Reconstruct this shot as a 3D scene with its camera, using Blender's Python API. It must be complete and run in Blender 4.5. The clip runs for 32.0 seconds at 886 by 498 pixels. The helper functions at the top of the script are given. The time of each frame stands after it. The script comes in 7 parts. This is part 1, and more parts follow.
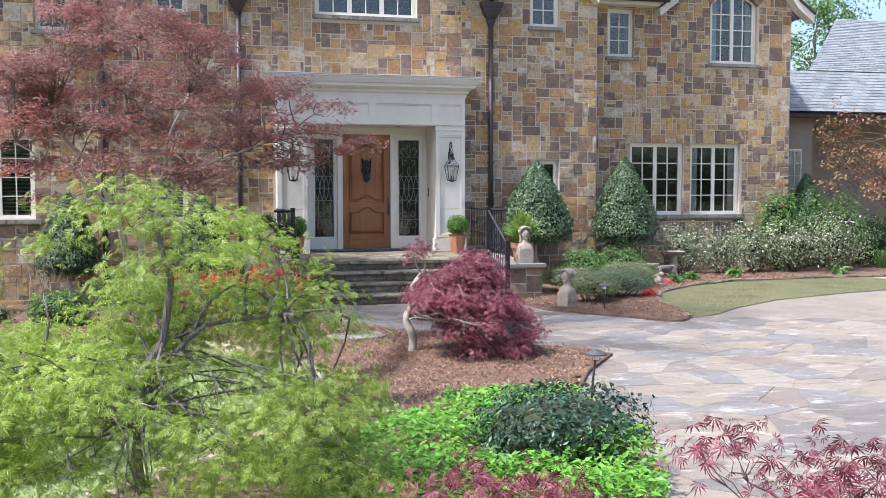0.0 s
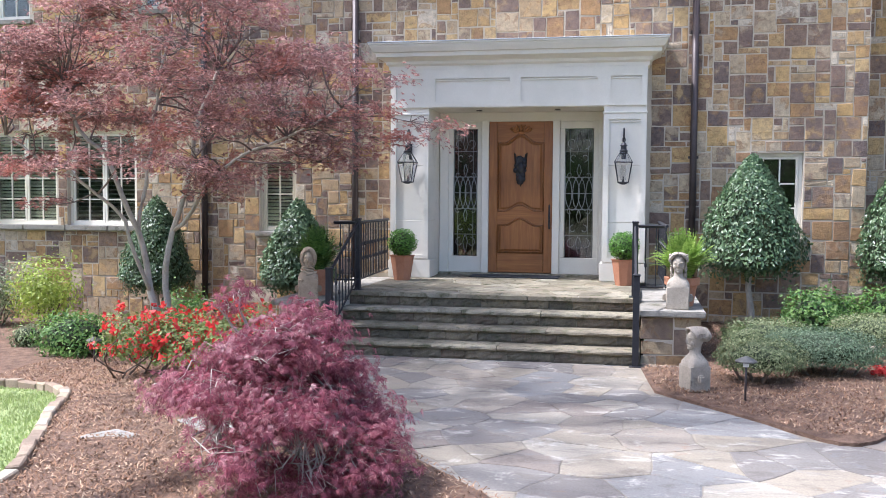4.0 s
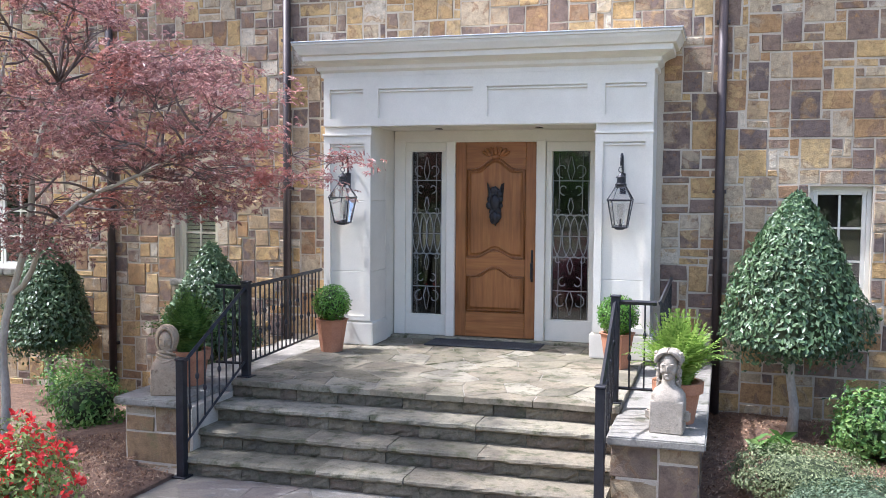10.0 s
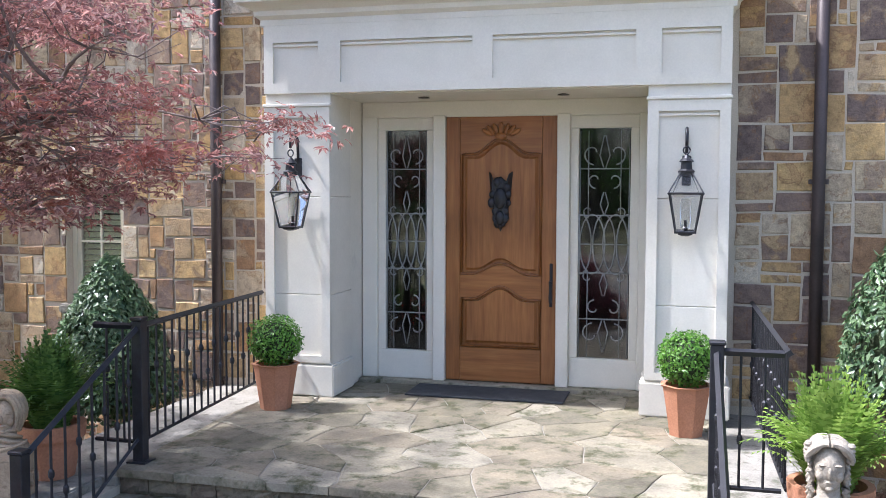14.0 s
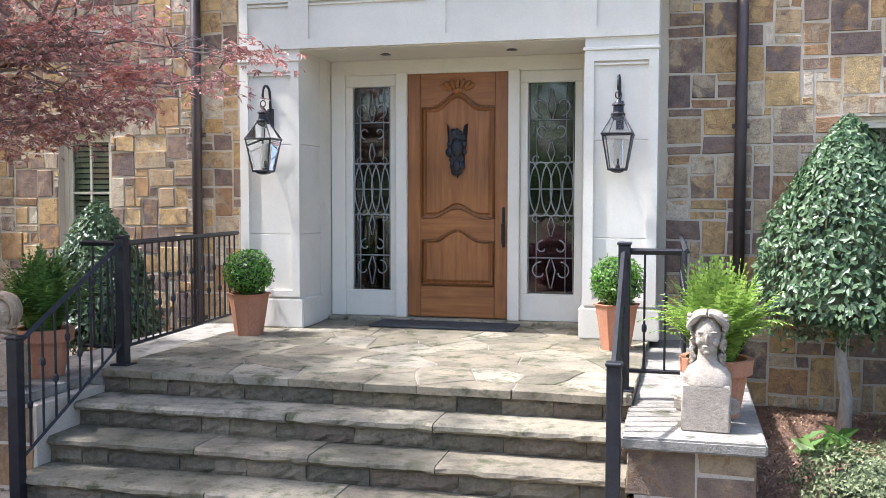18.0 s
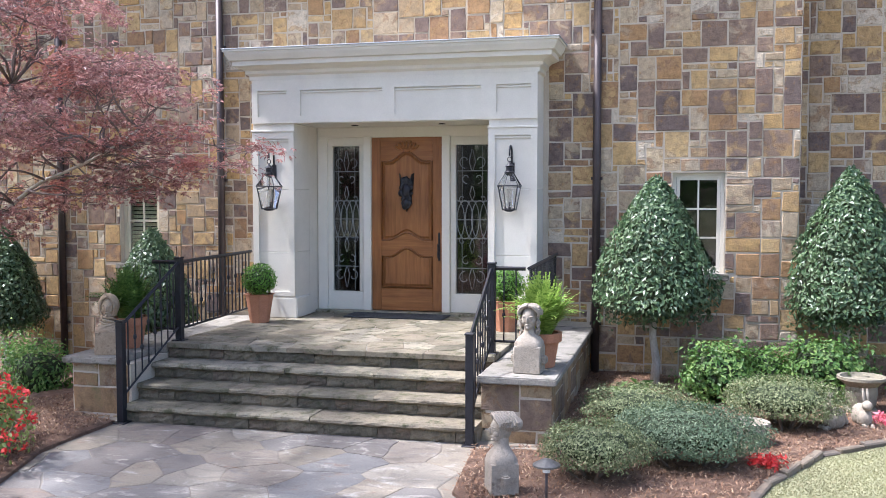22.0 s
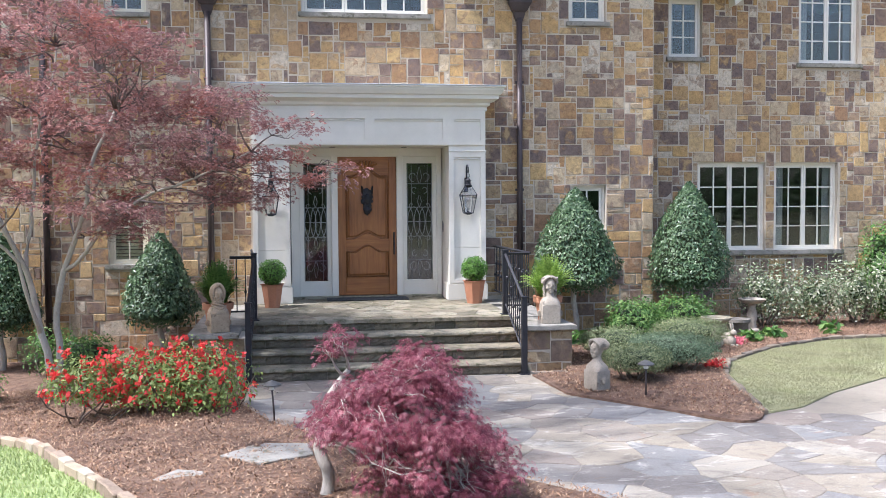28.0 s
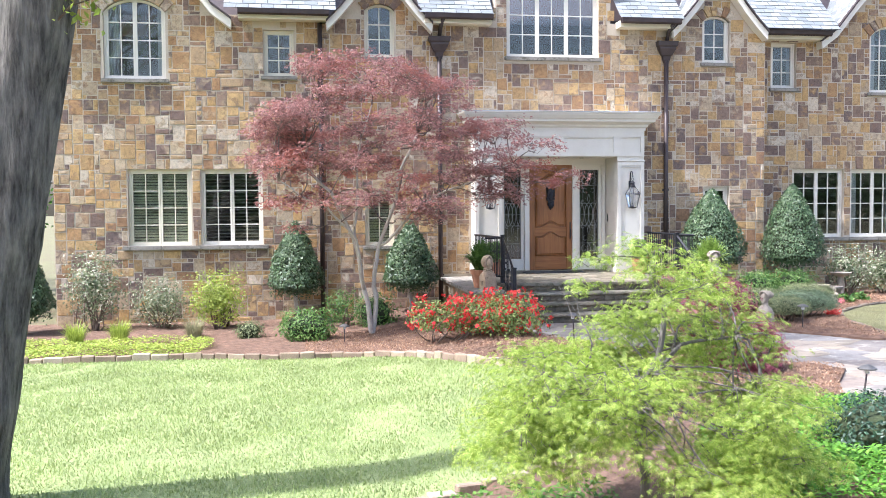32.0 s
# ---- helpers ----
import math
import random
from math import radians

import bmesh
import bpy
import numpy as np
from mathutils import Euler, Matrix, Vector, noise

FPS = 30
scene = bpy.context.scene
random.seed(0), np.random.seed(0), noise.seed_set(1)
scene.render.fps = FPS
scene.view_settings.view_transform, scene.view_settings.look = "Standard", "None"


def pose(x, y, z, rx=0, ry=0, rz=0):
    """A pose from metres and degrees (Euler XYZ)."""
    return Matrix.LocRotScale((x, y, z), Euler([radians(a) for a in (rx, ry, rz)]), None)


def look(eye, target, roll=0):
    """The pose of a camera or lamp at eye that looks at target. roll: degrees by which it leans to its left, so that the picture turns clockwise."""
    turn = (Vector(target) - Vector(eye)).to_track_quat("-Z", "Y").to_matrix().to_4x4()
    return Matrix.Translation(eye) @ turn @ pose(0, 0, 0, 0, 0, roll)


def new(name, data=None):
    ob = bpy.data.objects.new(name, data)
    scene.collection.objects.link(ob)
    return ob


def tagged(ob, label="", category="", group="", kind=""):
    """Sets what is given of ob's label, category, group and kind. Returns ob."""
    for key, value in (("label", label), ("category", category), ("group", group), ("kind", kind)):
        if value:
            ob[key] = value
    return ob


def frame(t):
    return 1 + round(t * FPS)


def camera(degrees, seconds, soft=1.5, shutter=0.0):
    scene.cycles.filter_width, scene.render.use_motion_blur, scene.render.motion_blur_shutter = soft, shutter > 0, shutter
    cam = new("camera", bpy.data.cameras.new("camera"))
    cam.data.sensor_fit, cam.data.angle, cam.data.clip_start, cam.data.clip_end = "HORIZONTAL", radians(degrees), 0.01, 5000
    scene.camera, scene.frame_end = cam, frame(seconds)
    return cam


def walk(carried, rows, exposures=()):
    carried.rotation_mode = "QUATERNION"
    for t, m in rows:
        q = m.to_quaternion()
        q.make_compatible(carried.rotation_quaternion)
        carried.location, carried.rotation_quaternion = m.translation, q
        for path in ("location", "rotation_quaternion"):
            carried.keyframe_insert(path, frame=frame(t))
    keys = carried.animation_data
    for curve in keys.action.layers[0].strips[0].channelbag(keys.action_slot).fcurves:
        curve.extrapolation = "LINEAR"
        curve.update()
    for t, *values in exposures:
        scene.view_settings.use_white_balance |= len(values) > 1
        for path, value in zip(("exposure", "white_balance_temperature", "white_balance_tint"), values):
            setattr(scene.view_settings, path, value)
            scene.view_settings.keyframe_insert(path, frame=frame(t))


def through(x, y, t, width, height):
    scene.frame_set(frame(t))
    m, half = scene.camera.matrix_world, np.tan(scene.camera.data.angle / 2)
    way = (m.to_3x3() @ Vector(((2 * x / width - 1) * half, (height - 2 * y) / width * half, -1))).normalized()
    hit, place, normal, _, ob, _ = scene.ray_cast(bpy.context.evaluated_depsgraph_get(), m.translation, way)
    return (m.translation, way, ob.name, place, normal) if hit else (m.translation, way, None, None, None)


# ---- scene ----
cam = camera(50.2, 32.0, soft=0.6)
PATH = [
    (0, (0.506, 1.657, 1.944), (0.982, 3.596, 1.825), -0.1),
    (0.5, (1.349, 2.620, 2.056), (1.820, 4.561, 1.946), 0.1),
    (1, (2.279, 3.498, 2.081), (2.749, 5.439, 1.973), 0.1),
    (1.5, (3.267, 4.265, 2.041), (3.728, 6.209, 1.938), 0.3),
    (2, (3.993, 5.070, 1.905), (4.353, 7.035, 1.811), 0.4),
    (2.5, (4.305, 5.488, 1.902), (4.356, 7.485, 1.799), 0.2),
    (3, (4.965, 6.011, 1.769), (4.710, 7.992, 1.680), 0.4),
    (3.5, (5.345, 6.345, 1.905), (4.973, 8.307, 1.796), 0.4),
    (5.5, (6.199, 7.178, 1.985), (5.787, 9.132, 1.890), 0.4),
    (6, (6.324, 7.220, 2.030), (5.909, 9.174, 1.934), 0.2),
    (6.5, (6.432, 7.328, 2.099), (6.007, 9.280, 2.002), 0.4),
    (7, (6.502, 7.583, 2.103), (6.059, 9.531, 2.007), 0.3),
    (7.5, (6.557, 7.988, 2.119), (6.113, 9.935, 2.019), 0.2),
    (8, (6.531, 8.608, 2.089), (6.099, 10.558, 1.988), 0.2),
    (8.5, (6.559, 9.388, 2.093), (6.122, 11.337, 1.990), 0.3),
    (9, (6.532, 9.873, 2.323), (6.003, 11.798, 2.200), 0.4),
    (9.5, (6.571, 10.163, 2.518), (5.998, 12.075, 2.393), 0.3),
    (10, (6.549, 10.417, 2.595), (5.979, 12.330, 2.471), 0.4),
    (10.5, (6.476, 10.640, 2.655), (5.914, 12.555, 2.532), 0.5),
    (11, (6.324, 10.822, 2.630), (5.773, 12.741, 2.513), 0.4),
    (11.5, (5.992, 10.950, 2.751), (5.476, 12.878, 2.612), 0.5),
    (12, (5.940, 11.472, 2.633), (5.398, 13.394, 2.521), 0.5),
    (12.5, (5.746, 12.034, 2.626), (5.217, 13.959, 2.510), 0.3),
    (13, (5.638, 12.560, 2.563), (5.119, 14.488, 2.447), 0.4),
    (13.5, (5.529, 13.005, 2.518), (5.021, 14.936, 2.398), 0.3),
    (15.5, (5.386, 14.023, 2.355), (4.904, 15.961, 2.244), 0.2),
    (16, (5.411, 13.882, 2.171), (4.919, 15.817, 2.064), 0.1),
    (16.5, (5.491, 13.705, 2.095), (4.999, 15.640, 1.984), 0.1),
    (17, (5.595, 13.454, 2.053), (5.112, 15.392, 1.940), 0.1),
    (17.5, (5.830, 13.079, 1.968), (5.335, 15.015, 1.870), -0.0),
    (18, (5.997, 12.703, 1.957), (5.505, 14.638, 1.848), 0.1),
    (18.5, (6.192, 12.274, 1.941), (5.703, 14.210, 1.825), 0.0),
    (19, (6.351, 11.911, 1.871), (5.863, 13.848, 1.757), 0.1),
    (19.5, (6.524, 11.534, 1.824), (6.026, 13.468, 1.706), -0.0),
    (20, (6.751, 11.126, 1.769), (6.241, 13.057, 1.654), -0.0),
    (20.5, (6.978, 10.719, 1.872), (6.463, 12.648, 1.757), -0.0),
    (21, (7.208, 10.295, 2.208), (6.691, 12.223, 2.094), 0.0),
    (21.5, (7.451, 9.828, 2.363), (6.932, 11.756, 2.254), 0.0),
    (22, (7.596, 9.127, 2.372), (7.102, 11.062, 2.260), -0.0),
    (22.5, (7.802, 8.384, 2.343), (7.407, 10.342, 2.232), -0.4),
    (23, (8.098, 7.750, 2.401), (7.991, 9.743, 2.277), -0.3),
    (23.5, (8.021, 7.595, 2.299), (8.062, 9.591, 2.188), -0.1),
    (24, (7.728, 7.396, 2.310), (7.778, 9.392, 2.199), -0.2),
    (24.5, (7.280, 7.163, 2.349), (7.342, 9.159, 2.239), -0.3),
    (25, (6.668, 6.891, 2.354), (6.745, 8.886, 2.240), -0.2),
    (25.5, (5.987, 6.584, 2.375), (6.100, 8.578, 2.264), -0.3),
    (27.5, (3.263, 5.560, 2.265), (3.569, 7.535, 2.181), -0.2),
    (28, (2.649, 5.122, 2.362), (2.942, 7.098, 2.266), -0.4),
    (28.5, (2.336, 4.480, 2.418), (2.632, 6.455, 2.322), -0.5),
    (29, (2.107, 3.755, 2.478), (2.438, 5.725, 2.383), -0.4),
    (29.5, (1.567, 3.111, 2.557), (1.913, 5.078, 2.462), -0.4),
    (30, (0.743, 2.615, 2.592), (1.095, 4.582, 2.496), -0.3),
    (30.5, (0.010, 1.886, 2.566), (0.336, 3.857, 2.473), -0.3),
    (31, (-0.754, 1.193, 2.470), (-0.437, 3.165, 2.381), -0.3),
    (31.5, (-1.517, 0.828, 2.372), (-1.201, 2.801, 2.280), -0.3),
    (32, (-2.173, 0.400, 2.237), (-1.862, 2.374, 2.148), -0.4),
]
walk(cam, [(t, look(eye, target, roll)) for t, eye, target, roll in PATH], exposures=[(0.0, 0.96, 5750, 15.5), (1.5, 1.15, 5700, 15), (3.2, 1.2, 5660, 15), (6.0, 1.47, 5560, 15), (9.0, 1.45, 5580, 15), (13.0, 1.4, 5580, 15), (15.5, 1.53, 5780, 13.5), (17.0, 1.6, 5800, 13.5), (18.5, 1.58, 5760, 14), (20.0, 1.38, 5700, 15), (23.0, 1.37, 5720, 16), (25.0, 1.47, 5720, 16), (28.0, 1.19, 5660, 14), (30.0, 1.2, 5690, 14), (32.0, 1.53, 5780, 16)])

# ---- world and light ----
SUN_EL, SUN_AZ = 59.0, 257.0   # compass-like: azimuth measured clockwise from +y
world = bpy.data.worlds.new("world")
scene.world = world
world.use_nodes = True
wn = world.node_tree.nodes
sky = wn.new("ShaderNodeTexSky")
sky.sky_type = "NISHITA"
sky.sun_disc = False
sky.sun_elevation = radians(SUN_EL)
sky.sun_rotation = radians(SUN_AZ)
sky.air_density, sky.dust_density, sky.ozone_density = 1.2, 4.0, 1.0
wn["Background"].inputs["Strength"].default_value = 0.15
world.node_tree.links.new(sky.outputs[0], wn["Background"].inputs["Color"])
sun = new("sun", bpy.data.lights.new("sun", "SUN"))
sun.data.energy, sun.data.angle, sun.data.color = 3.8, radians(1.5), (1.0, 0.96, 0.90)
_az, _el = radians(SUN_AZ), radians(SUN_EL)
SUN_FROM = Vector((math.sin(_az) * math.cos(_el), math.cos(_az) * math.cos(_el), math.sin(_el)))
sun.matrix_world = look(tuple(SUN_FROM * 40), (0, 0, 0))


# ---- materials ----
def mat(name, rough=0.7, metal=0.0, spec=0.5):
    m = bpy.data.materials.new(name)
    m.use_nodes = True
    b = m.node_tree.nodes["Principled BSDF"]
    b.inputs["Roughness"].default_value = rough
    b.inputs["Metallic"].default_value = metal
    b.inputs["Specular IOR Level"].default_value = spec
    return m, m.node_tree.nodes, m.node_tree.links, b


def ramp(nodes, stops, mode="LINEAR"):
    r = nodes.new("ShaderNodeValToRGB")
    r.color_ramp.interpolation = mode
    while len(r.color_ramp.elements) < len(stops):
        r.color_ramp.elements.new(0.5)
    for e, (p, c) in zip(r.color_ramp.elements, stops):
        e.position, e.color = p, (*c, 1)
    return r


def noise_node(nodes, links, scale, detail=4.0, rough=0.6, coord="Object", stretch=None):
    tc = nodes.new("ShaderNodeTexCoord")
    n = nodes.new("ShaderNodeTexNoise")
    n.inputs["Scale"].default_value, n.inputs["Detail"].default_value, n.inputs["Roughness"].default_value = scale, detail, rough
    if stretch:
        mp = nodes.new("ShaderNodeMapping")
        mp.inputs["Scale"].default_value = stretch
        links.new(tc.outputs[coord], mp.inputs["Vector"])
        links.new(mp.outputs[0], n.inputs["Vector"])
    else:
        links.new(tc.outputs[coord], n.inputs["Vector"])
    return n


def mix(nodes, links, a, b, fac, blend="MIX"):
    m = nodes.new("ShaderNodeMix")
    m.data_type, m.blend_type = "RGBA", blend
    for v, k in ((a, 6), (b, 7), (fac, 0)):
        if hasattr(v, "node"):
            links.new(v, m.inputs[k])
        else:
            m.inputs[k].default_value = (*v, 1) if k else v
    return m.outputs[2]


def bump(nodes, links, b, height, strength=0.4, dist=0.02):
    n = nodes.new("ShaderNodeBump")
    n.inputs["Strength"].default_value, n.inputs["Distance"].default_value = strength, dist
    links.new(height, n.inputs["Height"])
    links.new(n.outputs[0], b.inputs["Normal"])


def mottled(name, c1, c2, scale=6.0, fine=60.0, rough=0.7, strength=0.3, dist=0.01, metal=0.0, spec=0.5, stain=None, stretch=None, grain=0.8):
    """Two-colour surface with coarse blotches, fine grain and relief."""
    m, nodes, links, b = mat(name, rough, metal, spec)
    n1 = noise_node(nodes, links, scale, 5, 0.65, stretch=stretch)
    n2 = noise_node(nodes, links, fine, 3, 0.6, stretch=stretch)
    r = ramp(nodes, [(0.3, c1), (0.7, c2)])
    links.new(n1.outputs[0], r.inputs[0])
    g = ramp(nodes, [(0.25, (0.72, 0.72, 0.72)), (0.75, (1.15, 1.15, 1.15))])
    links.new(n2.outputs[0], g.inputs[0])
    col = mix(nodes, links, r.outputs[0], g.outputs[0], grain, "MULTIPLY")
    if stain:
        n3 = noise_node(nodes, links, stain[1], 4, 0.7)
        sr = ramp(nodes, [(stain[2], (0, 0, 0)), (stain[2] + 0.12, (1, 1, 1))])
        links.new(n3.outputs[0], sr.inputs[0])
        col = mix(nodes, links, col, stain[0], sr.outputs[0])
    links.new(col, b.inputs["Base Color"])
    bump(nodes, links, b, n2.outputs[0], strength, dist)
    return m


def rock(name, palette, islands, rough=0.85, grain=9.0, fine=70.0, strength=0.7, dist=0.02, vary=0.55, stain=None, blend=False):
    """Pieces of stone, each with its own colour out of a palette."""
    m, nodes, links, b = mat(name, rough, 0, 0.25)
    if islands:
        pick = nodes.new("ShaderNodeNewGeometry").outputs["Random Per Island"]
    else:
        pick = nodes.new("ShaderNodeObjectInfo").outputs["Random"]
    r = ramp(nodes, [(i / len(palette), c) for i, c in enumerate(palette)], "CONSTANT")
    links.new(pick, r.inputs[0])
    n1 = noise_node(nodes, links, grain, 6, 0.7)
    n2 = noise_node(nodes, links, fine, 4, 0.65)
    base = r.outputs[0]
    if blend:
        # a second tone in cloudy patches, different in every stone, with rusty seams
        sh = nodes.new("ShaderNodeMath")
        sh.operation = "MULTIPLY"
        links.new(pick, sh.inputs[0])
        sh.inputs[1].default_value = 61.7
        fr = nodes.new("ShaderNodeMath")
        fr.operation = "FRACT"
        links.new(sh.outputs[0], fr.inputs[0])
        r2 = ramp(nodes, [(i / len(palette), c) for i, c in enumerate(palette)], "CONSTANT")
        links.new(fr.outputs[0], r2.inputs[0])
        tc = nodes.new("ShaderNodeTexCoord")
        add = nodes.new("ShaderNodeVectorMath")
        add.operation = "ADD"
        links.new(tc.outputs["Object"], add.inputs[0])
        links.new(sh.outputs[0], add.inputs[1])
        n4 = nodes.new("ShaderNodeTexNoise")
        n4.inputs["Scale"].default_value, n4.inputs["Detail"].default_value, n4.inputs["Distortion"].default_value = 5.5, 5, 0.6
        links.new(add.outputs[0], n4.inputs["Vector"])
        f4 = ramp(nodes, [(0.50, (0, 0, 0)), (0.64, (0.7, 0.7, 0.7))])
        links.new(n4.outputs[0], f4.inputs[0])
        base = mix(nodes, links, base, r2.outputs[0], f4.outputs[0])
        seam = ramp(nodes, [(0.555, (0, 0, 0)), (0.575, (0.6, 0.6, 0.6)), (0.60, (0, 0, 0))])
        links.new(n4.outputs[0], seam.inputs[0])
        base = mix(nodes, links, base, (0.20, 0.11, 0.06), seam.outputs[0])
    g1 = ramp(nodes, [(0.25, (0.5, 0.48, 0.46)), (0.5, (1.0, 0.97, 0.93)), (0.75, (1.35, 1.28, 1.15))])
    links.new(n1.outputs[0], g1.inputs[0])
    g2 = ramp(nodes, [(0.3, (0.7, 0.7, 0.7)), (0.7, (1.2, 1.2, 1.2))])
    links.new(n2.outputs[0], g2.inputs[0])
    col = mix(nodes, links, base, g1.outputs[0], vary, "MULTIPLY")
    col = mix(nodes, links, col, g2.outputs[0], 0.6, "MULTIPLY")
    if stain:
        n3 = noise_node(nodes, links, stain[1], 5, 0.7)
        sr = ramp(nodes, [(stain[2], (0, 0, 0)), (stain[2] + 0.15, (1, 1, 1))])
        links.new(n3.outputs[0], sr.inputs[0])
        col = mix(nodes, links, col, stain[0], sr.outputs[0])
    links.new(col, b.inputs["Base Color"])
    h = mix(nodes, links, n1.outputs[0], n2.outputs[0], 0.35)
    bump(nodes, links, b, h, strength, dist)
    return m


def leafy(name, dark, light, rough=0.5, through=0.35, spec=0.4, tips=None, drift=None):
    """Leaves, each leaf its own shade, letting some light through."""
    m, nodes, links, b = mat(name, rough, 0, spec)
    geo = nodes.new("ShaderNodeNewGeometry")
    stops = [(0.0, dark), (0.75, light)] + ([(0.9, tips)] if tips else [])
    r = ramp(nodes, stops)
    links.new(geo.outputs["Random Per Island"], r.inputs[0])
    n = noise_node(nodes, links, 1.6, 2, 0.5)
    g = ramp(nodes, [(0.3, (0.7, 0.7, 0.7)), (0.7, (1.2, 1.2, 1.2))])
    links.new(n.outputs[0], g.inputs[0])
    col = mix(nodes, links, r.outputs[0], g.outputs[0], 0.7, "MULTIPLY")
    if drift:
        # whole sprays turn to another hue
        nd = noise_node(nodes, links, drift[1], 3, 0.6)
        dr = ramp(nodes, [(0.50, (0, 0, 0)), (0.66, (0.65, 0.65, 0.65))])
        links.new(nd.outputs[0], dr.inputs[0])
        col = mix(nodes, links, col, drift[0], dr.outputs[0])
    links.new(col, b.inputs["Base Color"])
    tr = nodes.new("ShaderNodeBsdfTranslucent")
    links.new(col, tr.inputs["Color"])
    sh = nodes.new("ShaderNodeMixShader")
    sh.inputs[0].default_value = through
    links.new(b.outputs[0], sh.inputs[1])
    links.new(tr.outputs[0], sh.inputs[2])
    links.new(sh.outputs[0], nodes["Material Output"].inputs["Surface"])
    return m


STONES = [(0.38, 0.28, 0.17), (0.185, 0.135, 0.115), (0.46, 0.375, 0.26), (0.44, 0.295, 0.135), (0.215, 0.155, 0.122), (0.52, 0.46, 0.37),
          (0.41, 0.28, 0.14), (0.16, 0.123, 0.112), (0.48, 0.35, 0.185), (0.44, 0.365, 0.27), (0.29, 0.18, 0.105), (0.205, 0.15, 0.125),
          (0.47, 0.33, 0.16), (0.38, 0.30, 0.205), (0.25, 0.18, 0.14), (0.36, 0.225, 0.115), (0.42, 0.34, 0.24)]
M_STONE = rock("wall_stone_piece", STONES, False, grain=15.0, vary=0.95, strength=1.0, stain=((0.36, 0.20, 0.075), 11.0, 0.59), blend=True)
M_STONES = rock("wall_stone", STONES, True, grain=15.0, vary=0.95, strength=1.0, stain=((0.36, 0.20, 0.075), 11.0, 0.59), blend=True)
M_MORTAR = mottled("mortar", (0.47, 0.405, 0.315), (0.55, 0.48, 0.385), 3, 120, 0.95, 0.5, 0.006)
FLAGS = [(0.245, 0.21, 0.16), (0.19, 0.172, 0.152), (0.26, 0.222, 0.17), (0.165, 0.147, 0.13), (0.275, 0.243, 0.195), (0.205, 0.17, 0.14), (0.195, 0.185, 0.172), (0.235, 0.20, 0.16)]


def flag_material(name, islands):
    """Riven flagstone: mauve and grey sheets with pale blooms, blue-grey clouds and rusty edges."""
    m, nodes, links, b = mat(name, 0.78, 0, 0.3)
    pick = nodes.new("ShaderNodeNewGeometry").outputs["Random Per Island"] if islands else nodes.new("ShaderNodeObjectInfo").outputs["Random"]
    r = ramp(nodes, [(k / len(FLAGS), c) for k, c in enumerate(FLAGS)], "CONSTANT")
    links.new(pick, r.inputs[0])
    col = r.outputs[0]
    big = None
    for tone, scale, lo, hi, most in (((0.44, 0.41, 0.355), 2.6, 0.55, 0.68, 0.85), ((0.185, 0.188, 0.188), 2.9, 0.57, 0.68, 0.5), ((0.235, 0.145, 0.09), 4.4, 0.60, 0.70, 0.6), ((0.098, 0.082, 0.07), 2.7, 0.50, 0.68, 0.62)):
        n = noise_node(nodes, links, scale, 7, 0.68, stretch=(1.0, 1.7, 1.0))
        n.inputs["Distortion"].default_value = 0.9
        f = ramp(nodes, [(lo, (0, 0, 0)), (hi, (most, most, most))])
        links.new(n.outputs[0], f.inputs[0])
        col = mix(nodes, links, col, tone, f.outputs[0])
        big = big or n
    fine = noise_node(nodes, links, 55, 4, 0.65)
    g = ramp(nodes, [(0.3, (0.75, 0.75, 0.75)), (0.7, (1.18, 1.18, 1.18))])
    links.new(fine.outputs[0], g.inputs[0])
    links.new(mix(nodes, links, col, g.outputs[0], 0.7, "MULTIPLY"), b.inputs["Base Color"])
    bump(nodes, links, b, mix(nodes, links, big.outputs[0], fine.outputs[0], 0.4), 0.5, 0.02)
    return m


M_FLAG = flag_material("flagstone_piece", False)
M_FLAGS = flag_material("flagstone", True)
M_JOINT = mottled("paving_joint", (0.27, 0.245, 0.205), (0.33, 0.30, 0.25), 4, 90, 0.95)
STEPS = [(0.20, 0.18, 0.132), (0.245, 0.222, 0.168), (0.165, 0.15, 0.112), (0.215, 0.188, 0.14), (0.27, 0.248, 0.195)]
M_STEP = rock("step_stone", STEPS, False, 0.85, 3.0, 50, 0.7, 0.016, 0.95, stain=((0.078, 0.078, 0.040), 5.5, 0.51))
M_STEPS = rock("step_stone_joined", STEPS, True, 0.85, 3.0, 50, 0.45, 0.012, 0.6, stain=((0.10, 0.105, 0.045), 2.6, 0.58))
# rubble stone with stains, darkened beyond the treads to paint in nosing shade
M_RISER_SHADED = rock("riser_stone", [(0.145, 0.128, 0.096), (0.18, 0.155, 0.112), (0.12, 0.108, 0.084), (0.155, 0.125, 0.095), (0.20, 0.172, 0.128)], False, 0.9, 7.0, 50, 0.9, 0.02, 0.95, stain=((0.068, 0.068, 0.042), 6.5, 0.52))
M_COPING = mottled("coping_stone", (0.20, 0.185, 0.155), (0.31, 0.285, 0.245), 4, 60, 0.85, 0.5, stain=((0.105, 0.10, 0.07), 6, 0.54))
M_LIME = mottled("limestone", (0.63, 0.595, 0.515), (0.71, 0.67, 0.585), 2.2, 60, 0.8, 0.06, 0.003, stain=((0.56, 0.53, 0.465), 1.9, 0.66), grain=0.22)
M_WHITE = mottled("white_paint", (0.68, 0.645, 0.555), (0.74, 0.70, 0.61), 3, 80, 0.5, 0.04, 0.002, grain=0.2)
M_CREAM = mottled("cream_paint", (0.64, 0.595, 0.46), (0.70, 0.655, 0.52), 3, 80, 0.5, 0.04, 0.002, grain=0.2)
